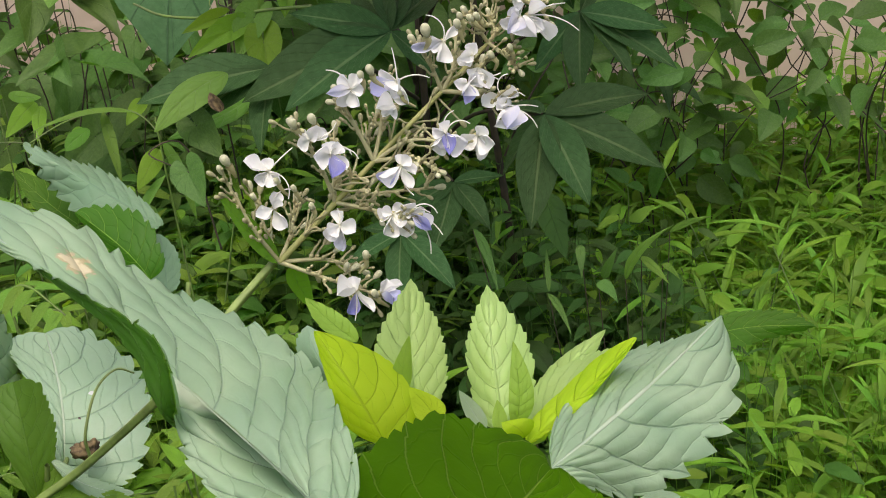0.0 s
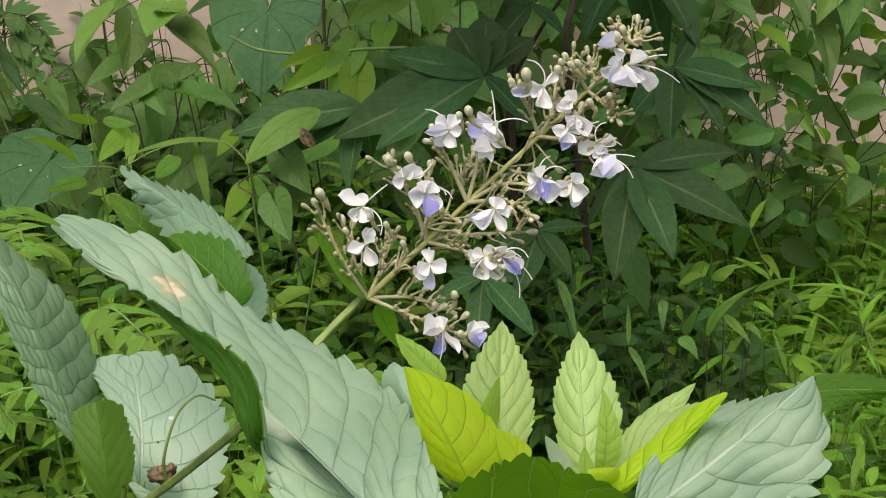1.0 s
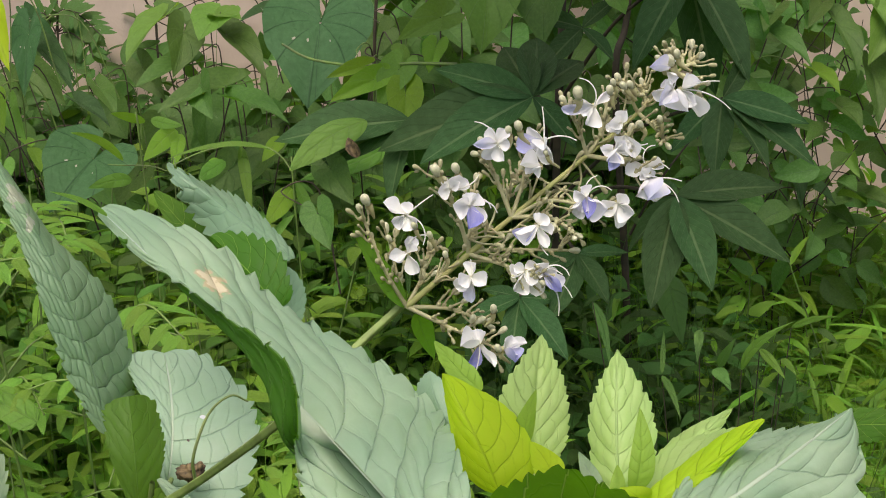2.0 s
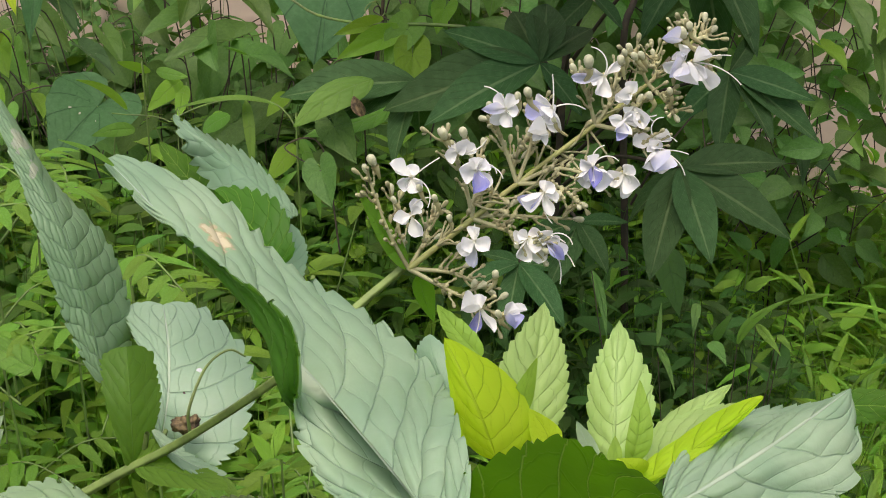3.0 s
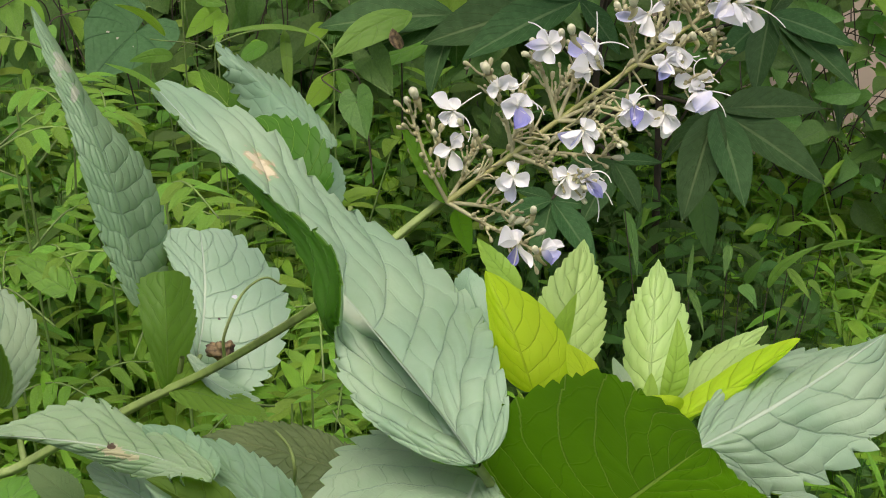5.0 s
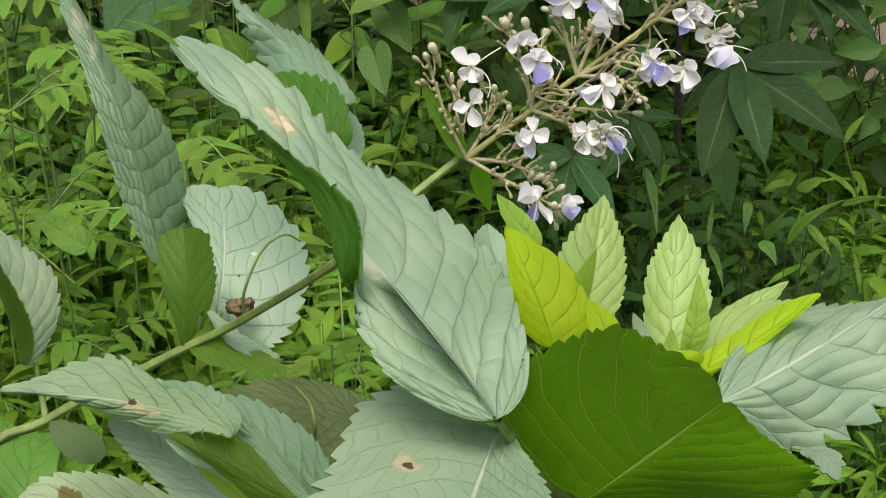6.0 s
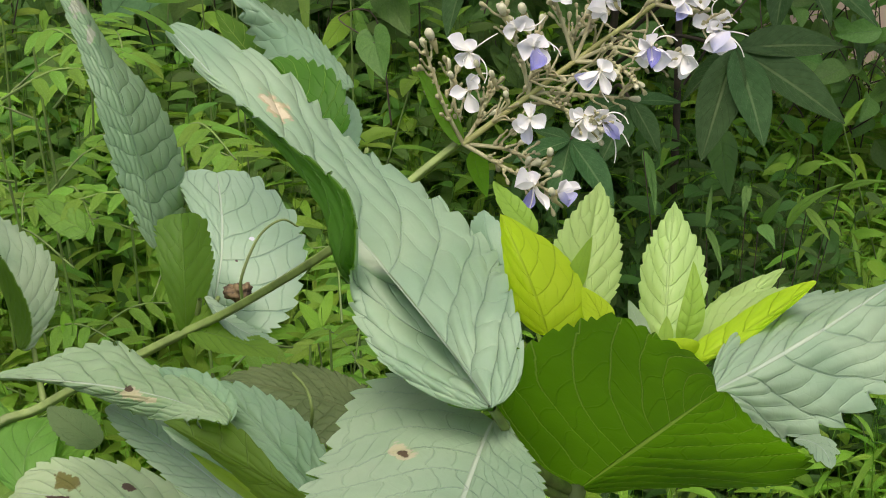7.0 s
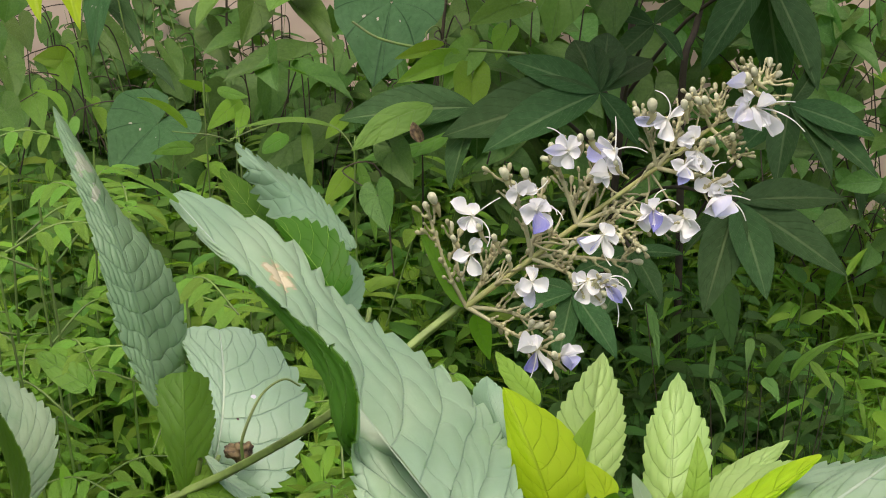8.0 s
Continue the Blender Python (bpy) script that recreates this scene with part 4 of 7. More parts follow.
blade(shrub, LIME, (0.0936, 0.5012, 0.965), (0.11, 0.5082, 0.9771), (0.1301, 0.5236, 0.9837),
      ((0.5, (-0.0035, 0.0107, -0.0023), (0.0032, -0.0024, -0.0042)),), shape=(0.75, 0.8), teeth=9, bite=0.055, relief=0.17, pairs=7)
blade(shrub, SHOOT, (0.0384, 0.5385, 0.99), (0.0299, 0.5432, 0.9983), (0.0223, 0.5485, 1.0075),
      ((0.5, (-0.0044, -0.0006, -0.0009), (0.0044, 0.0011, 0.0019)),), shape=(0.75, 0.8), teeth=5, bite=0.055, relief=0.17, pairs=7)
blade(shrub, GLAUCOUS, (0.0772, 0.5012, 0.965), (0.0741, 0.5053, 0.9721), (0.071, 0.5091, 0.9789),
      ((0.5, (-0.0028, -0.0005, -0.0009), (0.0036, 0, 0)),), shape=(0.75, 0.8), teeth=0, bite=0, relief=0.1, under=UNDER, pairs=9)
blade(shrub, YOUNG, (0.0872, 0.4694, 0.9799), (0.0846, 0.4671, 0.986), (0.0798, 0.4685, 0.9885),
      ((0.5, (-0.004, -0.001, -0.0017), (0.0058, 0.0054, -0.0011)),), shape=(0.75, 0.8), teeth=0, bite=0, relief=0.13, pairs=6)
blade(shrub, MIDGREEN, (-0.102, 0.6034, 1.0446), (-0.1136, 0.6114, 1.0491), (-0.126, 0.618, 1.0507),
      ((0.3, (0.0016, -0.0038, -0.0007), (0.0019, 0.0019, -0.0008)), (0.7, (-0.0001, -0.0031, 0), (0.0001, 0.0016, 0.0002)),), name="leaf_tip", shape=(0.75, 0.8), teeth=0, bite=0, relief=0.05)


# ---------------------------------------------------------------- its panicle of buds and butterfly-like flowers
AXIS = [(0.0137, 0.7304, 0.9337), (0.046, 0.7404, 0.9552), (0.0686, 0.7493, 0.9695), (0.1091, 0.7685, 0.992), (0.1377, 0.7863, 1.0065), (0.1655, 0.8056, 1.024)]
panicle = part("panicle", mesh_of("panicle", *tube(AXIS, 0.0016, 0.0008, 10, 6, 0.05), None, STALK), shrub, None, "upright branched flower spike with beige buds")


def ball(r, length, rings=6, seg=8, neck=0.0):
    """A bud: a drop along +Z."""
    v, f = [], []
    for i in range(rings + 1):
        a = math.pi * i / rings
        rr = r * math.sin(a) * (1 - neck * (1 + math.cos(a)) / 2) + 1e-5
        for j in range(seg):
            b = 2 * math.pi * j / seg
            v.append((rr * math.cos(b), rr * math.sin(b), length / 2 * (1 - math.cos(a))))
    for i in range(rings):
        for j in range(seg):
            f.append((i * seg + j, i * seg + (j + 1) % seg, (i + 1) * seg + (j + 1) % seg, (i + 1) * seg + j))
    return v, f


BUD_SMALL = mesh_of("bud", *ball(0.0011, 0.0034, neck=0.4), None, BUD)
BUD_MID = mesh_of("bud", *ball(0.0017, 0.0054, neck=0.6), None, BUD)
BUD_LARGE = mesh_of("bud", *ball(0.0022, 0.0062, neck=0.5), None, BUDWHITE)
rng = np.random.default_rng(5)


def cyme(a, b, c, count):
    """A side branch of the panicle with forked stalks, cup-like calyces and buds."""
    a, b, c = (np.array(p, float) for p in (a, b, c))
    line = smooth_path([a, b, c], 8)
    v, f = tube([a, b, c], 0.0012, 0.0007, 6, 5)
    vs, fs, n = [v], [f], len(v)
    heads = [(line[-1], line[-1] - line[-3], 0)]
    count += 6
    for k in range(count):
        i = int(len(line) * (0.3 + 0.68 * k / max(count - 1, 1)))
        i = min(i, len(line) - 2)
        ahead = line[i + 1] - line[i]
        ahead /= np.linalg.norm(ahead)
        out = rng.normal(size=3)
        out -= ahead * (out @ ahead)
        out /= np.linalg.norm(out)
        way = ahead * 0.7 + out * 0.8 + np.array([0, 0, 0.35])
        way /= np.linalg.norm(way)
        reach = rng.uniform(0.004, 0.010)
        end = line[i] + way * reach
        v, f = tube([line[i], line[i] + way * reach * 0.5 + out * 0.001, end], 0.0007, 0.0005, 5, 3)
        vs.append(v)
        fs.append(f + n)
        n += len(v)
        heads.append((end, way, 1))
        cv, cf = ball(0.0013, 0.0024, 4, 6)
        turn = np.array(Vector(way).to_track_quat("Z", "Y").to_matrix())
        vs.append(np.array(cv) @ turn.T + line[i] + way * 0.001)
        fs.append(np.array(cf) + n)
        n += len(cv)
    part("side_branch", mesh_of("side_branch", np.vstack(vs), np.vstack(fs), None, TWIGLET), panicle)
    for end, way, lesser in heads:
        for q in range(1 if not lesser or rng.random() < 0.7 else 2):
            tilt = Vector(way) + Vector(rng.normal(size=3)) * (0.0 if q == 0 else 0.9)
            pick = rng.random()
            mesh = BUD_SMALL if pick < 0.45 else BUD_MID if pick < 0.92 else BUD_LARGE
            if not lesser:
                mesh = BUD_LARGE
            turn = tilt.to_track_quat("Z", "Y").to_matrix().to_4x4()
            at = Vector(end) + tilt.normalized() * (0.0015 * q)
            part("bud", mesh, shrub, Matrix.Translation(at) @ turn @ Matrix.Scale(rng.uniform(0.75, 1.05), 4))


cyme((0.0137, 0.7304, 0.9337), (0.0039, 0.7301, 0.9554), (-0.005, 0.7331, 0.9835), 7)
cyme((0.0137, 0.7304, 0.9337), (0.0223, 0.741, 0.9441), (0.0267, 0.7517, 0.9547), 6)
cyme((0.0137, 0.7304, 0.9337), (0.0331, 0.7206, 0.926), (0.0564, 0.7102, 0.9172), 9)
cyme((0.0137, 0.7304, 0.9337), (0.0363, 0.7332, 0.929), (0.0521, 0.7337, 0.9193), 8)
cyme((0.0137, 0.7304, 0.9337), (0.0109, 0.7354, 0.9437), (0.0068, 0.7466, 0.9663), 5)
cyme((0.046, 0.7404, 0.9552), (0.0414, 0.7406, 0.9779), (0.0322, 0.74, 0.9989), 6)
cyme((0.046, 0.7404, 0.9552), (0.0634, 0.7279, 0.9532), (0.0777, 0.7149, 0.9501), 9)
cyme((0.046, 0.7404, 0.9552), (0.0589, 0.7453, 0.9544), (0.0961, 0.748, 0.95), 9)
cyme((0.046, 0.7404, 0.9552), (0.0477, 0.7505, 0.9645), (0.0523, 0.7651, 0.9828), 5)
cyme((0.0686, 0.7493, 0.9695), (0.0626, 0.7519, 0.9881), (0.0567, 0.7538, 1.0053), 6)
cyme((0.0686, 0.7493, 0.9695), (0.0863, 0.7428, 0.9708), (0.0981, 0.7334, 0.9657), 9)
cyme((0.0686, 0.7493, 0.9695), (0.0756, 0.7563, 0.9863), (0.0798, 0.764, 1.0043), 6)
cyme((0.0686, 0.7493, 0.9695), (0.0896, 0.7511, 0.9763), (0.1147, 0.746, 0.9693), 8)
cyme((0.0686, 0.7493, 0.9695), (0.0676, 0.7574, 0.9768), (0.075, 0.7666, 0.9868), 5)
cyme((0.1091, 0.7685, 0.992), (0.1056, 0.7695, 1.0052), (0.0995, 0.7705, 1.0182), 6)
cyme((0.1091, 0.7685, 0.992), (0.1239, 0.7617, 0.9901), (0.1386, 0.7531, 0.9845), 8)
cyme((0.1091, 0.7685, 0.992), (0.1162, 0.7728, 1.0009), (0.1219, 0.7809, 1.0175), 6)
cyme((0.1091, 0.7685, 0.992), (0.1218, 0.7677, 0.9908), (0.1304, 0.7726, 1.001), 6)
cyme((0.1377, 0.7863, 1.0065), (0.134, 0.7848, 1.0146), (0.129, 0.7839, 1.0239), 5)
cyme((0.1377, 0.7863, 1.0065), (0.144, 0.7783, 1.0019), (0.1488, 0.7697, 0.996), 6)
cyme((0.1377, 0.7863, 1.0065), (0.142, 0.7881, 1.0104), (0.1412, 0.792, 1.0181), 4)
cyme((0.1593, 0.8019, 1.0207), (0.1563, 0.8, 1.0259), (0.1521, 0.7975, 1.0297), 1)
cyme((0.1593, 0.8019, 1.0207), (0.1658, 0.7966, 1.0195), (0.1707, 0.7883, 1.0118), 1)
cyme((0.1636, 0.8031, 1.0234), (0.1639, 0.806, 1.0269), (0.162, 0.8084, 1.0295), 1)
cyme((0.1636, 0.8031, 1.0234), (0.1682, 0.8046, 1.0244), (0.1713, 0.8064, 1.0259), 1)


def bud_tuft(node, ahead):
    """A few small stalked buds where side branches leave the stalk."""
    vs, fs, n = [], [], 0
    ends = []
    for k in range(5):
        out = rng.normal(size=3)
        way = out / np.linalg.norm(out) + 0.5 * ahead / np.linalg.norm(ahead) + (0, -0.3, 0.2)
        way /= np.linalg.norm(way)
        reach = rng.uniform(0.007, 0.019)
        end = node + way * reach
        v, f = tube([node, node + way * reach * 0.5 + rng.normal(size=3) * 0.0015, end], 0.0007, 0.0005, 5, 3)
        vs.append(v)
        fs.append(f + n)
        n += len(v)
        ends.append((end, Vector(way)))
    part("side_branch", mesh_of("side_branch", np.vstack(vs), np.vstack(fs), None, TWIGLET), panicle)
    for end, way in ends:
        turn = way.to_track_quat("Z", "Y").to_matrix().to_4x4()
        part("bud", BUD_MID if rng.random() < 0.6 else BUD_SMALL, shrub, Matrix.Translation(end) @ turn @ Matrix.Scale(rng.uniform(0.8, 1.1), 4))


line = smooth_path(AXIS, 8)
for k in range(3, len(line) - 5, 3):
    bud_tuft(line[k] + rng.normal(size=3) * 0.003, line[k + 1] - line[k])


def petal_mesh(name, length, width, material, cup=0.35, curl=0.3):
    """A rounded petal along +Z, hollow towards -Y."""
    ns, nv = 12, 5
    s = np.linspace(0, 1, ns + 1)
    wide = np.sin(np.pi * np.clip(s * 0.97 + 0.03, 0, 1) ** 1.75) ** 0.62 * width / 2
    rows, uvs = [], []
    for c in np.linspace(-1, 1, 2 * nv + 1):
        rim = 1 + 0.07 * np.sin(7 * c + 9 * s + 5 * cup)
        crumple = 0.035 * np.sin(s * 11 + c * 6 + 8 * cup) * abs(c) + 0.05 * np.sin(s * 5 + c * 2)
        rows.append(np.stack([c * wide * rim, (-cup * wide * abs(c) ** 2 - curl * length * (s - 0.4) ** 2) + crumple * length, s * length], 1))
        uvs.append(np.stack([s, np.full_like(s, 0.5 + c / 2)], 1))
    g, uv = np.stack(rows, 1), np.stack(uvs, 1)
    w = 2 * nv + 1
    i, j = np.meshgrid(np.arange(ns), np.arange(w - 1), indexing="ij")
    f = np.stack([i * w + j, i * w + j + 1, (i + 1) * w + j + 1, (i + 1) * w + j], -1).reshape(-1, 4)
    return mesh_of(name, g.reshape(-1, 3), f, uv.reshape(-1, 2), material)


PETAL_SKIN = {"w": PETAL, "l": LILAC, "u": PERIWINKLE, "v": VIOLET}
PETAL_FORMS = {}
CUP = mesh_of("flower", *ball(0.0021, 0.0062, neck=0.2), None, CALYX)
# Right, up and outward as the camera sees them.
ACROSS, UPWARD, OUTWARD = Vector((1, 0, 0)), Vector((0, 0.45, 0.89)), Vector((0, -0.89, 0.45))


def petal_form(kind, style):
    """Unit petals of a few curls, shared between the flowers."""
    if (kind, style) not in PETAL_FORMS:
        cup, curl = ((0.8, 0.5), (1.3, 0.6), (0.6, 1.1), (1.7, 0.9))[style]
        PETAL_FORMS[kind, style] = petal_mesh("lip" if kind in "uv" else "petal", 1.0, 1.0, PETAL_SKIN[kind], cup=cup, curl=0.45 * curl)
    return PETAL_FORMS[kind, style]


def flower(at, petals, stamens):
    """A flower turned to the camera and laid out to fit its view. petals: (direction in degrees, length and width in
    mm, kind); stamens: (direction, length, bend).
    """
    at = Vector(at)
    blue = any(p[3] in "uv" for p in petals)
    back = Vector((0, 0, 1)).rotation_difference(OUTWARD).to_matrix().to_4x4()
    cup = part("flower", CUP, shrub, Matrix.Translation(at - OUTWARD * 0.006) @ back, "white flower with a violet lip" if blue else "white flower with drooping petals")
    turned_back = [(rng.uniform(0, 360), rng.uniform(6, 9), rng.uniform(5, 7), "w") for _ in range(2)]
    for angle, length, width, kind in petals + turned_back:
        a = radians(angle)
        way = (ACROSS * math.cos(a) + UPWARD * math.sin(a) + OUTWARD * rng.uniform(-0.35, 0.75)).normalized()
        z, y = way, (-OUTWARD + way * way.dot(OUTWARD)).normalized()
        turn = Matrix((y.cross(z), y, z)).transposed().to_4x4() @ pose(0, 0, 0, 0, 0, rng.uniform(-45, 45))
        size = Matrix.Diagonal((width / 1000 * 1.25, length / 1000, length / 1000, 1)) @ Matrix.Diagonal((0.94, 1, 0.97, 1))
        part("lip" if kind in "uv" else "petal", petal_form(kind, int(rng.integers(0, 4))), cup, Matrix.Translation(at) @ turn @ size)
    for angle, length, bend in stamens:
        points, p, lean = [], at.copy(), rng.uniform(0.05, 0.4)
        for k in range(6):
            points.append(tuple(p))
            a = radians(angle + bend * k / 5)
            p = p + (ACROSS * math.cos(a) + UPWARD * math.sin(a) + OUTWARD * lean * (1 - k / 3)) * (length / 5000)
        v, f = tube(points, 0.00042, 0.00028, 6, 5)
        part("stamen", mesh_of("stamen", v, f, None, FILAMENT), cup)


def large_bud(at, radius):
    """A pale round bud on a club-shaped calyx with a short stalk."""
    at = Vector(at)
    up = (Vector((0.12 * rng.normal(), -0.1, 1)) + Vector((-0.3, 0, 0))).normalized()
    r = radius / 1000
    turn = Matrix.Translation(at - up * r) @ up.to_track_quat("Z", "Y").to_matrix().to_4x4()
    head = part("bud", mesh_of("bud", *ball(r * 0.92, 2.35 * r, 8, 10, neck=0.35), None, BUDWHITE), shrub, turn)
    foot = at - up * (r + 0.007) + Vector((0.003 * rng.normal(), 0.002, -0.001))
    v, f = tube([tuple(foot), tuple(at - up * (r + 0.003)), tuple(at - up * r * 0.9)], 0.0006, 0.72 * r, 8, 5)
    part("calyx", mesh_of("calyx", v, f, None, CALYX), head)


flower((0.0164, 0.7314, 0.9818), [(155, 13.7, 7.1, "w"), (-50, 8.7, 7.1, "w"), (-110, 7.1, 4.9, "w")], [(38, 16.4, -10), (-20, 19.1, -110)])
flower((0.0157, 0.7236, 0.9656), [(198, 11.5, 5.5, "w"), (-60, 11.5, 6.6, "w"), (-140, 7.1, 5.5, "w")], [(80, 16.4, -120)])
flower((0.0387, 0.7361, 0.9921), [(62, 9.8, 7.6, "w"), (15, 9.8, 5.5, "w"), (150, 6.6, 5.5, "w")], [(-5, 16.4, 70)])
flower((0.0473, 0.7324, 0.9841), [(172, 9.8, 9.3, "w"), (40, 7.1, 6.6, "w"), (-100, 13.1, 7.6, "v"), (-58, 10.9, 4.9, "w")], [(30, 16.4, -120), (50, 13.7, -150)])
flower((0.0627, 0.7463, 1.0101), [(182, 13.7, 4.9, "l"), (215, 10.4, 6, "w"), (60, 8.2, 6, "w"), (-70, 10.4, 6, "w")], [(100, 16.4, 80)])
flower((0.0859, 0.75, 1.0086), [(198, 14.3, 8.8, "u"), (130, 10.5, 5.5, "w"), (-70, 12.7, 6.1, "w"), (-115, 9.4, 6.1, "w")], [(20, 16.5, -60), (85, 16.5, 10)])
flower((0.083, 0.744, 0.9974), [(178, 11.6, 6.1, "w"), (205, 8.3, 3.9, "w")], [])
flower((0.0799, 0.7313, 0.9724), [(190, 12.6, 6, "w"), (-122, 12.1, 8.2, "u"), (-72, 12.6, 4.4, "w"), (110, 6, 4.9, "w")], [(-100, 16.5, 60)])
flower((0.1049, 0.7406, 0.9808), [(208, 10.5, 8.3, "w"), (-28, 12.2, 8.9, "w"), (-94, 13.3, 6.1, "v"), (120, 6.6, 5.5, "w")], [(100, 13.8, -100), (60, 15.5, -120)])
flower((0.1206, 0.744, 0.9756), [(-150, 10.6, 7.8, "w"), (-35, 10.6, 8.4, "w"), (-98, 12.8, 6.7, "w")], [])
flower((0.1122, 0.7622, 1.0203), [(178, 16.6, 5, "l"), (-122, 10.5, 7.2, "w"), (50, 10.5, 3.9, "w")], [(70, 17.8, 110)])
flower((0.1256, 0.7625, 1.0101), [(190, 10.6, 6.1, "w"), (-160, 8.4, 4.5, "w")], [])
flower((0.1208, 0.7551, 0.9987), [(222, 10.6, 7.2, "w"), (-112, 13.4, 6.1, "u"), (165, 9.5, 5.6, "w"), (20, 6.7, 5.6, "w")], [(60, 13.9, -140), (30, 16.7, -80)])
flower((0.1274, 0.7604, 1.0043), [(-72, 12.9, 6.7, "w"), (-120, 8.4, 5.6, "w")], [(-60, 12.9, 90)])
flower((0.1373, 0.7569, 0.9889), [(198, 11.8, 7.3, "w"), (-15, 9.5, 5.6, "w")], [(120, 14, -140)])
flower((0.1367, 0.7537, 0.9829), [(-132, 12.9, 8.4, "w"), (-72, 12.3, 7.9, "w"), (-108, 15.7, 6.7, "l")], [(5, 17.4, -30), (-10, 20.8, -75), (80, 16.8, -150)])
flower((0.1516, 0.7819, 1.0291), [(176, 13, 5.1, "l"), (-30, 7.3, 4.5, "w")], [])
flower((0.1539, 0.7786, 1.0202), [(182, 10.7, 6.8, "w"), (224, 13.6, 7.9, "l"), (140, 6.8, 5.1, "w")], [(60, 14.1, 100)])
flower((0.1588, 0.7802, 1.0195), [(-78, 15.9, 7.9, "w"), (-48, 14.7, 6.8, "w"), (-62, 17, 6.2, "w"), (10, 11.3, 4.5, "w")], [(20, 19.8, -30), (-10, 27.2, -45)])
flower((0.0456, 0.7175, 0.9537), [(214, 9.8, 6.6, "w"), (-36, 9.3, 7.6, "w"), (-88, 13.1, 4.9, "l")], [(80, 8.2, 20)])
flower((0.0803, 0.7213, 0.9516), [(-62, 12.6, 7.7, "w"), (-50, 14.3, 4.9, "u"), (-102, 12.6, 8.2, "w"), (150, 9.3, 6.6, "w")], [(-25, 19.8, -50), (-50, 23.6, -60), (40, 16.5, -130)])
flower((0.0719, 0.7201, 0.9528), [(232, 11, 7.1, "w"), (-80, 10.4, 6.6, "w")], [(20, 19.2, -70)])
flower((0.0473, 0.7032, 0.9236), [(186, 11.5, 7.7, "w"), (-122, 11.5, 6, "v"), (-66, 13.1, 4.4, "w")], [(-95, 13.7, -20)])
flower((0.0588, 0.7028, 0.9206), [(8, 12, 4.9, "w"), (-62, 9.9, 6, "u")], [])
large_bud((0.0323, 0.7363, 1.0015), 3)
large_bud((0.0418, 0.7364, 1.0019), 2.7)
large_bud((-0.0023, 0.7317, 0.9907), 3)
large_bud((0.104, 0.7588, 1.028), 3.3)
large_bud((0.0736, 0.7472, 1.0173), 2.7)
large_bud((0.0686, 0.7456, 1.0162), 2.2)
large_bud((0.1205, 0.7642, 1.0266), 2.5)
large_bud((0.1226, 0.7666, 1.0298), 1.9)
large_bud((0.1314, 0.7688, 1.0273), 2.2)
large_bud((0.1534, 0.7809, 1.0342), 3.1)
large_bud((0.1573, 0.7837, 1.0367), 2.3)
large_bud((0.0076, 0.7232, 0.9736), 1.9)
large_bud((0.0271, 0.7231, 0.9741), 1.9)
large_bud((0.0339, 0.7188, 0.9652), 1.9)
large_bud((0.1351, 0.7614, 1.0089), 2.2)
large_bud((0.0549, 0.7074, 0.94), 2.2)
large_bud((0.0561, 0.6992, 0.9228), 2.2)
large_bud((0.1456, 0.7658, 1.0093), 2)
large_bud((0.1279, 0.7675, 1.0274), 2.2)
large_bud((0.086, 0.7436, 1.0043), 1.6)
large_bud((0.0199, 0.7253, 0.9785), 1.9)

# broad-leaved seedlings beside the shrub
seedling = thing("broadleaf_seedling", (-0.236, 0.751, 0), "light green broad-leaved seedling low beside the shrub", "seedling")
blade(seedling, BRIGHT, (-0.2358, 0.751, 0.6986), (-0.2408, 0.7809, 0.7105), (-0.2305, 0.8149, 0.7094),
      ((0.5, (-0.022, 0.012, -0.0002), (0.0192, -0.0111, 0.0018)),), shape=(0.65, 0.55), teeth=0, bite=0, relief=0.15, pairs=5)
blade(seedling, BRIGHT, (-0.2358, 0.751, 0.6986), (-0.254, 0.7734, 0.6976), (-0.279, 0.8042, 0.6911),
      ((0.5, (-0.0013, -0.0237, 0.0011), (0.0025, 0.0155, 0.0058)),), shape=(0.65, 0.55), teeth=0, bite=0, relief=0.15, pairs=5)
blade(seedling, BRIGHT, (-0.2358, 0.751, 0.6986), (-0.2722, 0.8128, 0.7059), (-0.2894, 0.8625, 0.6922),
      ((0.5, (-0.0144, 0, 0), (0.018, 0.0009, 0.0015)),), shape=(0.65, 0.55), teeth=0, bite=0, relief=0.15, pairs=5)
blade(seedling, MIDGREEN, (-0.2358, 0.751, 0.6986), (-0.2209, 0.8094, 0.6999), (-0.2149, 0.8335, 0.7017),
      ((0.5, (-0.0108, 0, 0), (0.0144, 0, 0)),), shape=(0.65, 0.55), teeth=0, bite=0, relief=0.15)
blade(seedling, BRIGHT, (-0.2679, 1.0975, 0.6796), (-0.2927, 1.1215, 0.6812), (-0.3202, 1.1538, 0.6774),
      ((0.5, (-0.0035, -0.0147, -0.0045), (0.0041, 0.0139, 0.003)),), shape=(0.65, 0.55), teeth=0, bite=0, relief=0.15, pairs=5)
stem_part('stem', [(-0.236, 0.751, 0), (-0.2408, 0.751, 0.3986), (-0.2358, 0.751, 0.6986)], 0.003, 0.0015, HERBSTEM, seedling)

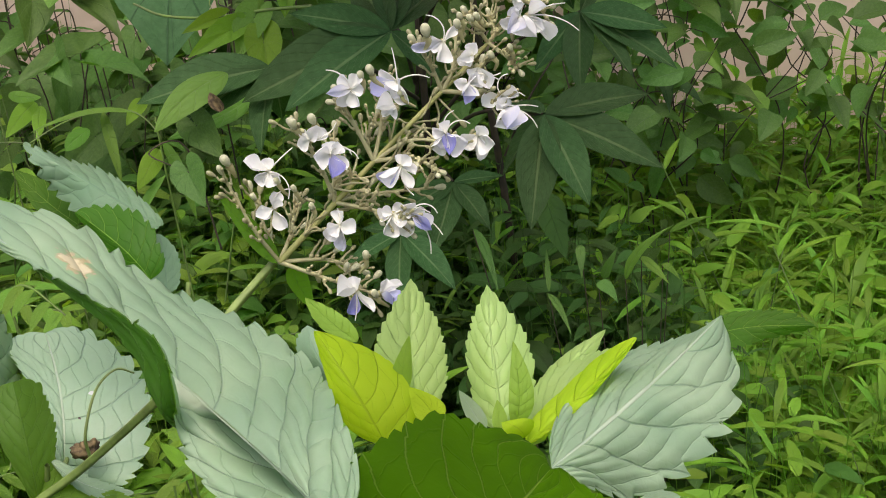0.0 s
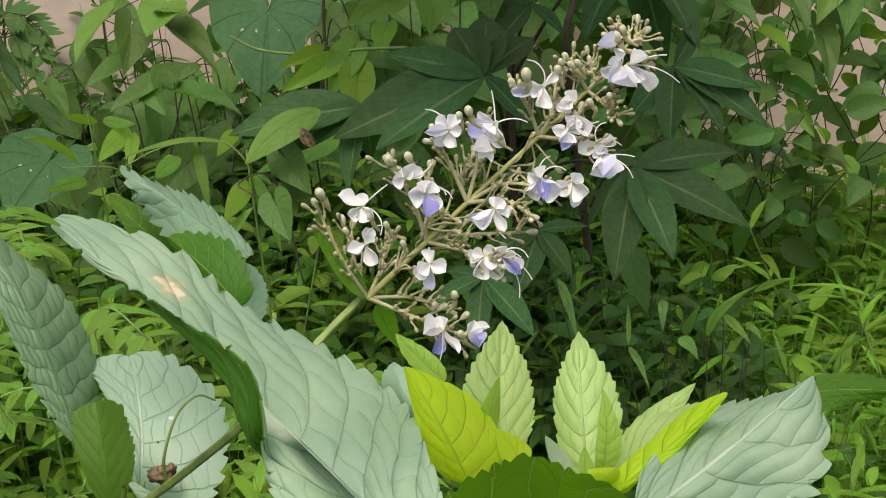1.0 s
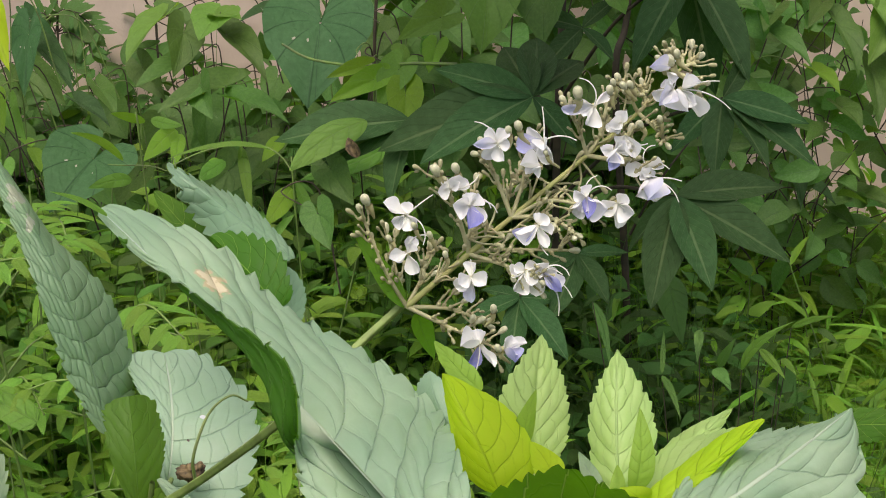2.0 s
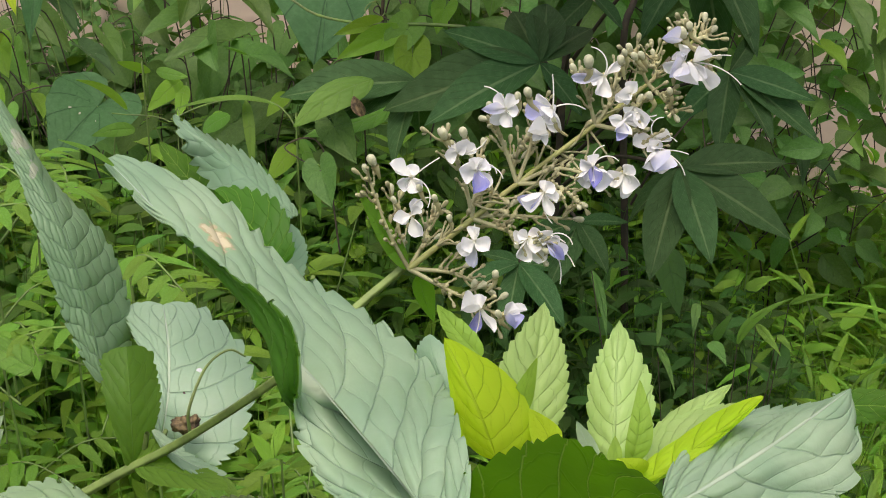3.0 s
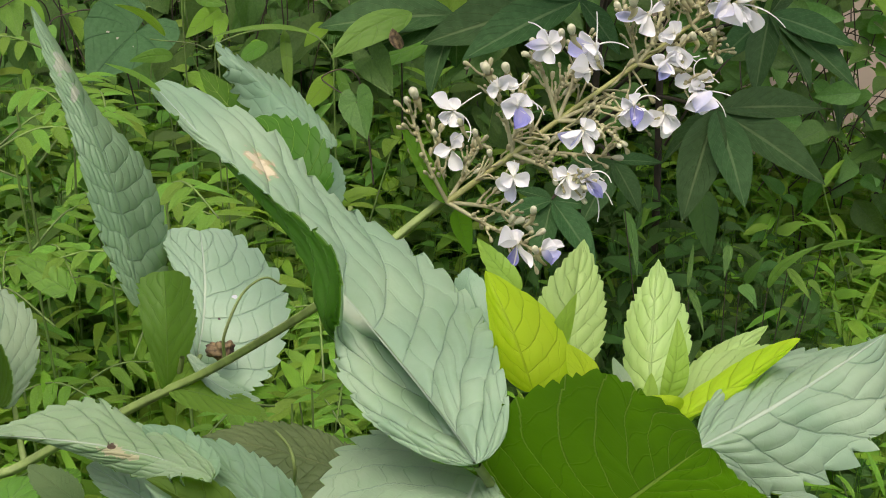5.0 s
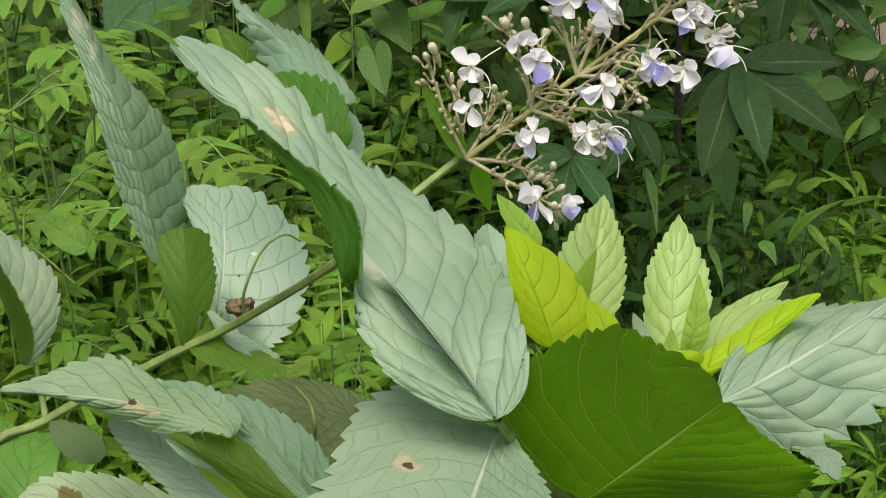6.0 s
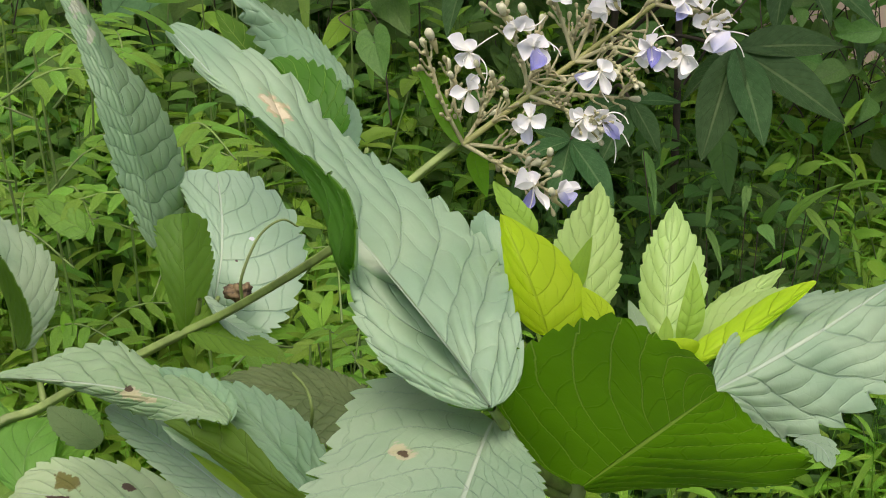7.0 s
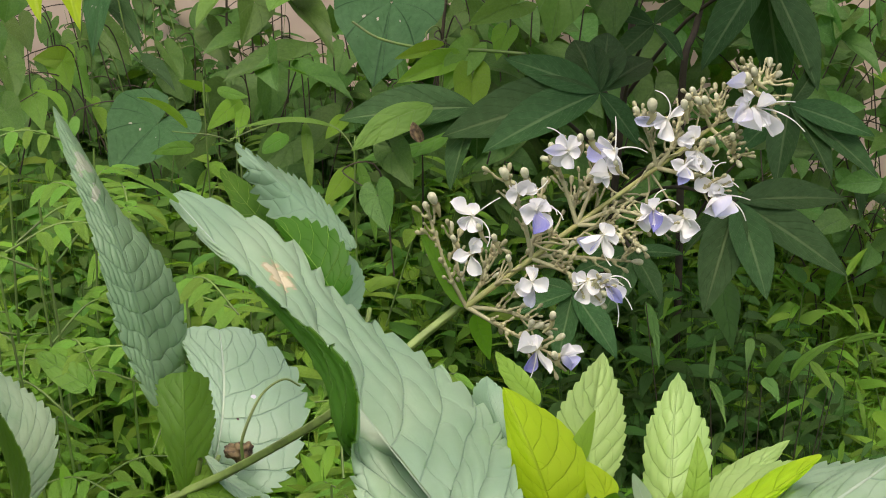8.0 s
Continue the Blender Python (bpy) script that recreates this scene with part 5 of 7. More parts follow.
# dried curled leaf and tendrils caught on the shrub
bm = bmesh.new()
bmesh.ops.create_icosphere(bm, subdivisions=4, radius=1.0)
for v in bm.verts:
    p = v.co.copy()
    crumple = 0.55 * noise.noise(p * 1.7) + 0.35 * abs(noise.noise(p * 4.1)) + 0.12 * math.sin(9 * p.x + 4 * p.z)
    v.co = Vector((p.x * 0.0085, p.y * 0.005, p.z * 0.0055)) * (0.9 + crumple)
for f in bm.faces:
    f.smooth = True
dry_mesh = bpy.data.meshes.new("dry_leaf")
bm.to_mesh(dry_mesh)
bm.free()
dry_mesh.materials.append(DRY)
part("dry_leaf", dry_mesh, shrub, Matrix.Translation((-0.1182, 0.8397, 0.7822)), "small curled brown dead leaf")
stem_part("tendril", [(-0.0648, 0.6797, 0.7945), (-0.0618, 0.669, 0.8161), (-0.0646, 0.6746, 0.8258), (-0.0716, 0.6788, 0.8331)], 0.0011, 0.0006, BARK, shrub, sides=6)
stem_part("tendril", [(-0.1124, 0.8078, 0.797), (-0.1112, 0.8057, 0.8133), (-0.1015, 0.8169, 0.8328), (-0.0887, 0.8217, 0.8412), (-0.0799, 0.8286, 0.833)], 0.0010, 0.0005, BARK, shrub, sides=6)

# ---------------------------------------------------------------- dark broad-leaved plant with palmate leaves
palm = thing("palmate_plant", (0.20, 1.95, 0.0), "dark green plant with large hand-shaped leaves in front of the wall", "plant")
stem_part("stem", [(0.20, 1.95, 0), (0.21, 1.93, 0.3), (0.22, 1.9, 0.62), (0.25, 1.95, 0.95)], 0.006, 0.004, TWIG, palm)
LEAFLET = mesh_of("leaflet", *simple_leaf(1.0, 0.33, (0.85, 0.9), 0.38, 0.12, 16, 4), PALM)


def palmate(hub, tips):
    """A hand-shaped leaf: a stalk and leaflets that spread from one point."""
    hub = np.array(hub)
    root = np.array([0.21, 1.93, max(hub[2] - 0.22, 0.15)])
    stalk = stem_part("leaf_stalk", [root, (root + hub) / 2 + (0, 0, 0.03), hub], 0.0028, 0.0018, TWIG, palm, sides=7)
    for tip in tips:
        way = np.array(tip) - hub
        long = np.linalg.norm(way)
        up = Vector((rng.normal() * 0.25, -0.55 + rng.normal() * 0.2, 0.85))
        m = aim(hub, way, up)
        part("leaflet", LEAFLET, stalk, m @ Matrix.Diagonal((long * rng.uniform(0.95, 1.2), long, long, 1)))


palmate((0.1526, 1.5094, 0.7691), [(0.0611, 1.5279, 0.8029), (0.0383, 1.4479, 0.7428), (0.1325, 1.6111, 0.8), (0.1739, 1.6327, 0.8031), (0.2155, 1.6007, 0.7838), (0.1947, 1.4878, 0.7234), (-0.0011, 1.4827, 0.7438)])
palmate((0.0337, 1.5267, 0.7478), [(-0.0996, 1.5117, 0.751), (0.002, 1.4603, 0.6929), (0.0376, 1.5414, 0.6818), (-0.0685, 1.4974, 0.7212)])
palmate((0.2875, 1.4811, 0.6668), [(0.4045, 1.5092, 0.6667), (0.3951, 1.4331, 0.6167), (0.3052, 1.3824, 0.6174), (0.247, 1.3876, 0.599), (0.2347, 1.5002, 0.6057), (0.2527, 1.5659, 0.6577)])
palmate((0.358, 1.7925, 0.8109), [(0.2781, 1.7073, 0.7337), (0.4162, 1.6935, 0.7147), (0.3767, 1.7339, 0.6787), (0.447, 1.8302, 0.7804), (0.2914, 1.7946, 0.8096)])
palmate((0.3757, 1.6852, 0.692), [(0.4638, 1.6522, 0.6745), (0.4722, 1.6349, 0.6359), (0.4162, 1.6083, 0.6448), (0.3477, 1.599, 0.6421), (0.3122, 1.6486, 0.6524), (0.4152, 1.7215, 0.7286)])
palmate((0.1284, 1.4511, 0.5834), [(0.0706, 1.4283, 0.5759), (0.1085, 1.3882, 0.5376), (0.1691, 1.3904, 0.5484), (0.1725, 1.448, 0.5804), (0.0918, 1.4762, 0.5875)])
palmate((0.1919, 1.501, 0.6034), [(0.1304, 1.4598, 0.6036), (0.1582, 1.4243, 0.575), (0.2166, 1.4449, 0.5774), (0.2432, 1.4996, 0.6052)])
palmate((0.2354, 1.7731, 0.7552), [(0.1678, 1.7854, 0.7773), (0.1845, 1.7301, 0.7272), (0.2661, 1.7294, 0.7331), (0.278, 1.7951, 0.7846)])
blade(palm, BRIGHT, (-0.0087, 1.4926, 0.7619), (-0.0489, 1.4781, 0.7512), (-0.0852, 1.4584, 0.7292),
      ((0.5, (-0.0101, 0.0091, 0.0069), (0.0087, -0.0108, -0.0108)),), name="leaflet", label="lighter green oval leaf among the dark ones", shape=(0.75, 0.8), teeth=0, bite=0, relief=0.1, pairs=5)
blade(palm, BRIGHT, (0.0064, 1.5935, 0.6947), (-0.029, 1.5701, 0.6889), (-0.0806, 1.5478, 0.6843),
      ((0.5, (-0.0115, 0.014, 0.0051), (0.0067, -0.0137, -0.0047)),), name="leaflet", shape=(0.75, 0.8), teeth=0, bite=0, relief=0.1, pairs=5)
blade(palm, DRY, (-0.0192, 1.4027, 0.7589), (-0.023, 1.4066, 0.7676), (-0.0257, 1.4105, 0.7763),
      ((0.5, (-0.0059, 0.0002, -0.0001), (0.0066, -0.0098, 0.0042)),), name="leaflet", label="small brown dead patch of leaf", shape=(0.75, 0.8), teeth=0, bite=0, relief=0.1, pairs=9)
# Unseen leaves, added above the camera's view to cast shade on the herbs.
over = np.random.default_rng(31)
for k in range(9):
    hub = np.array([over.uniform(0.02, 0.32), over.uniform(1.4, 2.0), over.uniform(1.05, 1.4)])
    spread = over.uniform(0, 6.28)
    palmate(hub, [hub + (0.19 * math.cos(spread + q * 0.9), 0.19 * math.sin(spread + q * 0.9), -0.05) for q in range(6)])

# ---------------------------------------------------------------- climbing vine with heart-shaped leaves
vine = thing("climbing_vine", (-0.05, 2.15, 0.0), "climbing vine with heart-shaped green leaves below the wall", "vine")
HEART_SHAPE = heart_blade()
HEARTS = {m.name: mesh_of("heart_leaf", *HEART_SHAPE[:3], m, vein=HEART_SHAPE[3]) for m in (HEART, VINE, BRIGHT, FRESH, YOUNG)}


def heart(material, notch, tip, width, face=None):
    """A heart-shaped leaf that hangs from a thin stalk."""
    notch, tip = np.array(notch), np.array(tip)
    way = tip - notch
    long = np.linalg.norm(way)
    back = notch + np.array([rng.normal() * 0.02, 0.05, 0.0])
    foot = np.array([notch[0] * 0.9 + rng.normal() * 0.03, notch[1] + 0.08, max(notch[2] - 0.12, 0.02)])
    stem_part("leaf_stalk", [foot, (foot + back) / 2 + (0.01, 0.02, 0.05), back + (0, 0, 0.004), notch], 0.001, 0.0006, TWIG if material in (VINE, BRIGHT) else HERBSTEM, vine, sides=5)
    loose = 0.15 if material is HEART else 0.3 if material in (FRESH, YOUNG) else 0.55
    m = aim(notch, way, face or (rng.normal() * 0.45 * loose, -0.7 + rng.normal() * 0.3 * loose, 0.65))
    part("leaf", HEARTS[material.name], vine, m @ Matrix.Diagonal((width, long, long, 1)))


heart(HEART, (-0.0578, 1.842, 0.761), (-0.0779, 1.7589, 0.694), 0.1282)
heart(HEART, (-0.3177, 1.7381, 0.6521), (-0.3607, 1.6703, 0.625), 0.1029)
heart(BRIGHT, (0.0757, 1.7227, 0.792), (0.0301, 1.6781, 0.7871), 0.0392)
heart(FRESH, (0.0673, 1.6716, 0.7753), (0.0572, 1.6427, 0.7592), 0.0273)
heart(FRESH, (0.0311, 1.6145, 0.7433), (0.0286, 1.5585, 0.7159), 0.0386)
heart(BRIGHT, (0.0268, 1.6449, 0.7619), (0.0025, 1.6114, 0.7342), 0.0380)
heart(FRESH, (-0.0123, 1.6481, 0.7661), (-0.0474, 1.627, 0.7655), 0.0184)
heart(FRESH, (-0.0002, 1.6325, 0.7567), (-0.0453, 1.6074, 0.7464), 0.0268)
heart(VINE, (0.0464, 1.6782, 0.7397), (0.0857, 1.6535, 0.7363), 0.0375)
heart(BRIGHT, (0.1328, 1.7907, 0.801), (0.1194, 1.7255, 0.7526), 0.0731)
heart(VINE, (0.1958, 1.8041, 0.7866), (0.1869, 1.7446, 0.7511), 0.0611)
heart(VINE, (0.0828, 1.6861, 0.7109), (0.0593, 1.6585, 0.6967), 0.0392)
heart(BRIGHT, (0.0253, 1.6804, 0.7675), (0.0426, 1.6762, 0.7594), 0.0251)
heart(VINE, (0.0225, 1.8853, 0.7352), (0.0055, 1.8835, 0.73), 0.0360)
heart(YOUNG, (-0.4695, 1.858, 0.7923), (-0.4544, 1.7965, 0.7546), 0.0310)
heart(YOUNG, (-0.4357, 1.8603, 0.797), (-0.4079, 1.7936, 0.7483), 0.0364)
heart(FRESH, (-0.4587, 1.9104, 0.6674), (-0.4427, 1.8587, 0.651), 0.0398)
heart(FRESH, (-0.4614, 1.9109, 0.6687), (-0.4893, 1.8929, 0.6774), 0.0328)
heart(VINE, (-0.5364, 2.0251, 0.6773), (-0.5134, 1.9741, 0.6624), 0.0369)
heart(VINE, (-0.4728, 2.0653, 0.6451), (-0.4437, 2.0029, 0.6291), 0.0392)
heart(BRIGHT, (-0.4506, 1.9552, 0.6452), (-0.4286, 1.8926, 0.629), 0.0334)
heart(HEART, (-0.4331, 2.0416, 0.7125), (-0.4345, 1.9629, 0.6617), 0.0369)
heart(HEART, (-0.4426, 2.1419, 0.6912), (-0.3883, 2.0639, 0.6418), 0.0253)
heart(VINE, (-0.5217, 1.9471, 0.7468), (-0.5284, 1.9298, 0.7095), 0.0517)
heart(VINE, (-0.5765, 2.0202, 0.6668), (-0.5657, 2.0051, 0.6343), 0.0465)
heart(VINE, (-0.4986, 1.8115, 0.6921), (-0.4797, 1.7579, 0.6715), 0.0347)
heart(BRIGHT, (-0.4693, 1.7979, 0.6627), (-0.4498, 1.7454, 0.6444), 0.0371)
heart(VINE, (-0.4885, 1.7439, 0.6652), (-0.4567, 1.6852, 0.6573), 0.0391)
heart(BRIGHT, (-0.4075, 1.6891, 0.6657), (-0.4078, 1.6594, 0.6491), 0.0283)
heart(VINE, (-0.5215, 2.1228, 0.6502), (-0.5365, 2.1117, 0.6263), 0.0447)
heart(VINE, (-0.5949, 2.1644, 0.6214), (-0.559, 2.1006, 0.6025), 0.0493)
heart(VINE, (-0.0607, 1.9637, 0.7893), (-0.0288, 1.9519, 0.7652), 0.0517)
heart(VINE, (-0.0472, 1.4937, 0.7147), (-0.0279, 1.4607, 0.6909), 0.0352)
heart(VINE, (-0.0575, 1.3847, 0.7143), (-0.0493, 1.3535, 0.6936), 0.0330)
heart(BRIGHT, (0.2759, 1.783, 0.7816), (0.2812, 1.7576, 0.7739), 0.0264)
heart(VINE, (0.0974, 1.852, 0.7982), (0.0789, 1.8429, 0.7756), 0.0421)
heart(BRIGHT, (-0.2712, 2.0621, 0.7136), (-0.3121, 1.9984, 0.6891), 0.0476, (-0.5, -0.5, 0.7))
heart(VINE, (-0.2695, 2.1151, 0.7101), (-0.2238, 2.0752, 0.6979), 0.0384, (0.3, -0.35, 0.9))
heart(VINE, (-0.2361, 2.0152, 0.7095), (-0.2429, 1.9474, 0.6788), 0.0510)
heart(VINE, (-0.2871, 2.069, 0.6781), (-0.3191, 2.0573, 0.6733), 0.0175, (-0.2, -0.3, 0.9))
heart(BRIGHT, (-0.1879, 1.9822, 0.7383), (-0.2093, 1.9345, 0.7272), 0.0597, (-0.1, -0.45, 0.9))
heart(BRIGHT, (-0.1831, 1.9776, 0.7407), (-0.1569, 1.9553, 0.742), 0.0360, (0.3, -0.4, 0.9))
heart(VINE, (-0.1808, 1.9915, 0.7103), (-0.1273, 1.9108, 0.6803), 0.0449, (0.45, -0.6, 0.65))
heart(HEART, (-0.1247, 2.0395, 0.725), (-0.1644, 2.0085, 0.7257), 0.0214, (0, -0.3, 0.95))
heart(VINE, (-0.2394, 2.0181, 0.6658), (-0.2964, 1.9658, 0.6659), 0.0429, (-0.2, -0.45, 0.85))
heart(VINE, (-0.296, 2.0397, 0.6602), (-0.2689, 1.9939, 0.6329), 0.0390)
heart(VINE, (-0.1808, 1.9085, 0.6702), (-0.2574, 1.8566, 0.6695), 0.0449, (-0.15, -0.4, 0.9))
heart(VINE, (-0.2072, 1.8907, 0.6772), (-0.196, 1.8381, 0.6577), 0.0404)
heart(VINE, (-0.1586, 1.8619, 0.6655), (-0.1003, 1.8031, 0.6612), 0.0307, (0.2, -0.4, 0.9))
heart(HEART, (-0.4336, 2.0792, 0.6882), (-0.3753, 1.9952, 0.6513), 0.0321, (0.4, -0.6, 0.6))
heart(VINE, (-0.3491, 2.0127, 0.6437), (-0.3227, 1.9602, 0.6258), 0.0286)
heart(HEART, (-0.3681, 1.9779, 0.6372), (-0.3282, 1.9289, 0.6287), 0.0254, (0.3, -0.5, 0.8))
heart(FRESH, (0.57, 2.0134, 0.6012), (0.589, 1.9645, 0.591), 0.0293, (0.3, -0.6, 0.7))
heart(VINE, (0.5175, 2.0365, 0.6493), (0.5565, 1.9812, 0.6263), 0.0381, (0.3, -0.5, 0.8))
heart(VINE, (0.6003, 2.036, 0.6557), (0.6167, 1.9712, 0.609), 0.0425)
heart(BRIGHT, (0.6698, 2.0389, 0.6685), (0.6282, 1.9774, 0.624), 0.0542)
heart(VINE, (0.6867, 2.0318, 0.6539), (0.6612, 1.9687, 0.6072), 0.0513)
heart(VINE, (0.5794, 2.0481, 0.6814), (0.5536, 2.0005, 0.6702), 0.0293)
heart(VINE, (0.5204, 2.0492, 0.6788), (0.496, 2.0027, 0.6701), 0.0366, (-0.2, -0.5, 0.8))
heart(BRIGHT, (0.639, 2.0498, 0.6908), (0.6601, 1.9896, 0.6549), 0.0337, (0.4, -0.6, 0.7))
heart(VINE, (0.6407, 2.0085, 0.5964), (0.6353, 1.9445, 0.5495), 0.0352)
heart(VINE, (0.5981, 1.9938, 0.5589), (0.6137, 1.9454, 0.5497), 0.0352, (0.2, -0.4, 0.9))
heart(BRIGHT, (0.5992, 1.9725, 0.5103), (0.6023, 1.9208, 0.4923), 0.0264)
heart(VINE, (0.5735, 1.9831, 0.5323), (0.5391, 1.9431, 0.5376), 0.0293, (-0.2, -0.4, 0.9))
heart(VINE, (0.6158, 1.9478, 0.4553), (0.6474, 1.902, 0.4535), 0.0322, (0.2, -0.4, 0.9))
heart(BRIGHT, (0.6474, 1.9403, 0.441), (0.6477, 1.8939, 0.4349), 0.0366)
heart(HEART, (0.5473, 1.956, 0.4681), (0.5735, 1.9095, 0.4638), 0.0264, (0.3, -0.4, 0.9))
heart(HEART, (0.5344, 1.9643, 0.4858), (0.5286, 1.9097, 0.4603), 0.0234)
heart(VINE, (0.574, 1.9336, 0.4191), (0.5361, 1.8918, 0.4201), 0.0293)
heart(VINE, (0.5224, 1.9442, 0.4388), (0.544, 1.9011, 0.4421), 0.0220, (0.2, -0.3, 0.9))
more = np.random.default_rng(9)
for k in range(110):
    x, y = more.uniform(-0.72, 0.3), more.uniform(1.95, 2.4)
    top = np.array([x, y, more.uniform(0.3, 0.60)])
    heart(VINE, top, top + (more.normal() * 0.03, -0.03, -more.uniform(0.03, 0.05)), more.uniform(0.042, 0.062))
stem_part("vine_stem", [(0.0863, 1.622, 0.7706), (0.0404, 1.6443, 0.7676), (-0.0189, 1.676, 0.7597), (-0.0673, 1.7106, 0.7594), (-0.0974, 1.7381, 0.7695)], 0.0018, 0.0012, HERBSTEM, vine, sides=6)
stem_part("vine_stem", [(-0.05, 2.15, 0), (-0.02, 2.1, 0.4), (0.02, 2.12, 0.8), (0.1, 2.3, 1.1)], 0.003, 0.0015, TWIG, vine, sides=6)

arching = thing("arching_grass", (-0.084, 1.479, 0), "long yellow-green grass stem arching over the undergrowth", "grass")
stem_part("stem", [(-0.084, 1.479, 0), (-0.0838, 1.4787, 0.677), (-0.082, 1.4917, 0.707), (-0.1002, 1.504, 0.7334), (-0.1324, 1.5085, 0.7407), (-0.1735, 1.5267, 0.7287), (-0.208, 1.5225, 0.7158)], 0.001, 0.0007, HERBSTEM, arching, sides=6)
for k, (dx, dy, dz, long) in enumerate(((-0.5, -0.4, -0.3, 0.09), (0.3, -0.5, -0.6, 0.08), (-0.6, -0.2, 0.3, 0.10), (0.1, -0.6, -0.5, 0.07))):
    p = [(-0.084, 1.479, 0), (-0.0838, 1.4787, 0.677), (-0.082, 1.4917, 0.707), (-0.1002, 1.504, 0.7334), (-0.1324, 1.5085, 0.7407), (-0.1735, 1.5267, 0.7287), (-0.208, 1.5225, 0.7158)][min(k + 1, 5)]
    part("blade", mesh_of("blade", *simple_leaf(long, long * 0.16, (0.7, 0.8), 0.35, 0.35, 8, 2), BRIGHT, sweep=0.05), arching, aim(p, (dx, dy, dz)))
blade(arching, FRESH, (-0.2615, 1.5953, 0.7006), (-0.2796, 1.5852, 0.7265), (-0.3058, 1.5706, 0.7426),
      ((0.5, (-0.0022, -0.0015, -0.0033), (0.0022, 0.0015, 0.0033)),), name="blade", shape=(0.7, 0.75), teeth=0, bite=0, relief=0.06, pairs=9)
blade(arching, FRESH, (-0.2119, 1.6544, 0.709), (-0.2247, 1.6211, 0.7085), (-0.2406, 1.5944, 0.6985),
      ((0.5, (0.0069, -0.0033, -0.0072), (-0.0069, 0.0033, 0.0072)),), name="blade", shape=(0.7, 0.75), teeth=0, bite=0, relief=0.06, pairs=9)
blade(arching, FRESH, (-0.2071, 1.6524, 0.7047), (-0.2082, 1.6176, 0.701), (-0.2104, 1.5905, 0.6901),
      ((0.5, (0.0072, -0.0008, -0.0017), (-0.0072, 0.0008, 0.0017)),), name="blade", shape=(0.7, 0.75), teeth=0, bite=0, relief=0.06, pairs=9)
blade(arching, FRESH, (-0.2436, 1.6589, 0.7187), (-0.2585, 1.6424, 0.7308), (-0.2725, 1.6253, 0.7416),
      ((0.5, (-0.0014, -0.002, -0.0043), (0.0014, 0.002, 0.0043)),), name="blade", shape=(0.7, 0.75), teeth=0, bite=0, relief=0.06, pairs=9)
blade(arching, BRIGHT, (-0.2376, 1.6594, 0.7198), (-0.2201, 1.6384, 0.7222), (-0.2, 1.6181, 0.7258),
      ((0.5, (0.0015, 0.0025, 0.0055), (-0.0015, -0.0025, -0.0055)),), name="blade", shape=(0.7, 0.75), teeth=0, bite=0, relief=0.06, pairs=5)
blade(arching, BRIGHT, (-0.2479, 1.5492, 0.6963), (-0.2645, 1.5305, 0.7036), (-0.2844, 1.5095, 0.7059),
      ((0.5, (0.0009, -0.003, -0.0064), (-0.0009, 0.003, 0.0064)),), name="blade", shape=(0.7, 0.75), teeth=0, bite=0, relief=0.06, pairs=5)
blade(arching, FRESH, (-0.1619, 1.5743, 0.7026), (-0.1667, 1.5517, 0.7015), (-0.1748, 1.5288, 0.6996),
      ((0.5, (0.0058, -0.0022, -0.0047), (-0.0058, 0.0022, 0.0047)),), name="blade", shape=(0.7, 0.75), teeth=0, bite=0, relief=0.06, pairs=9)
blade(arching, FRESH, (-0.0936, 1.5564, 0.7272), (-0.1036, 1.534, 0.7265), (-0.1141, 1.5186, 0.7175),
      ((0.5, (0.0054, -0.0025, -0.0048), (-0.0054, 0.0025, 0.0048)),), name="blade", shape=(0.7, 0.75), teeth=0, bite=0, relief=0.06, pairs=9)
blade(arching, FRESH, (-0.0876, 1.5059, 0.6928), (-0.0991, 1.4801, 0.6855), (-0.1114, 1.4539, 0.6771),
      ((0.5, (0.0082, -0.0029, -0.0056), (-0.0082, 0.0029, 0.0056)),), name="blade", shape=(0.7, 0.75), teeth=0, bite=0, relief=0.06, pairs=9)
blade(arching, BRIGHT, (-0.1538, 1.5581, 0.7056), (-0.1688, 1.5358, 0.7051), (-0.1772, 1.5229, 0.7012),
      ((0.5, (0.0044, -0.0032, -0.0062), (-0.0044, 0.0032, 0.0062)),), name="blade", shape=(0.7, 0.75), teeth=0, bite=0, relief=0.06, pairs=5)
blade(arching, FRESH, (-0.3641, 1.5126, 0.7406), (-0.3749, 1.5224, 0.7601), (-0.3968, 1.5257, 0.7659),
      ((0.5, (-0.003, -0.0015, -0.0031), (0.003, 0.0015, 0.0031)),), name="blade", shape=(0.7, 0.75), teeth=0, bite=0, relief=0.06, pairs=9)
stem_part('stem', [(-0.250, 1.641, 0), (-0.2495, 1.6407, 0.6797), (-0.249, 1.6513, 0.7025), (-0.2478, 1.6601, 0.7215)], 0.0009, 0.0006, HERBSTEM, arching, sides=6)
stem_part('stem', [(-0.204, 1.570, 0), (-0.2045, 1.57, 0.6459), (-0.2191, 1.5895, 0.688), (-0.2739, 1.5751, 0.7046)], 0.0009, 0.0006, HERBSTEM, arching, sides=6)
stem_part('stem', [(-0.217, 1.624, 0), (-0.2166, 1.6236, 0.6428), (-0.2047, 1.6413, 0.6808), (-0.2071, 1.6539, 0.7079)], 0.0009, 0.0006, HERBSTEM, arching, sides=6)

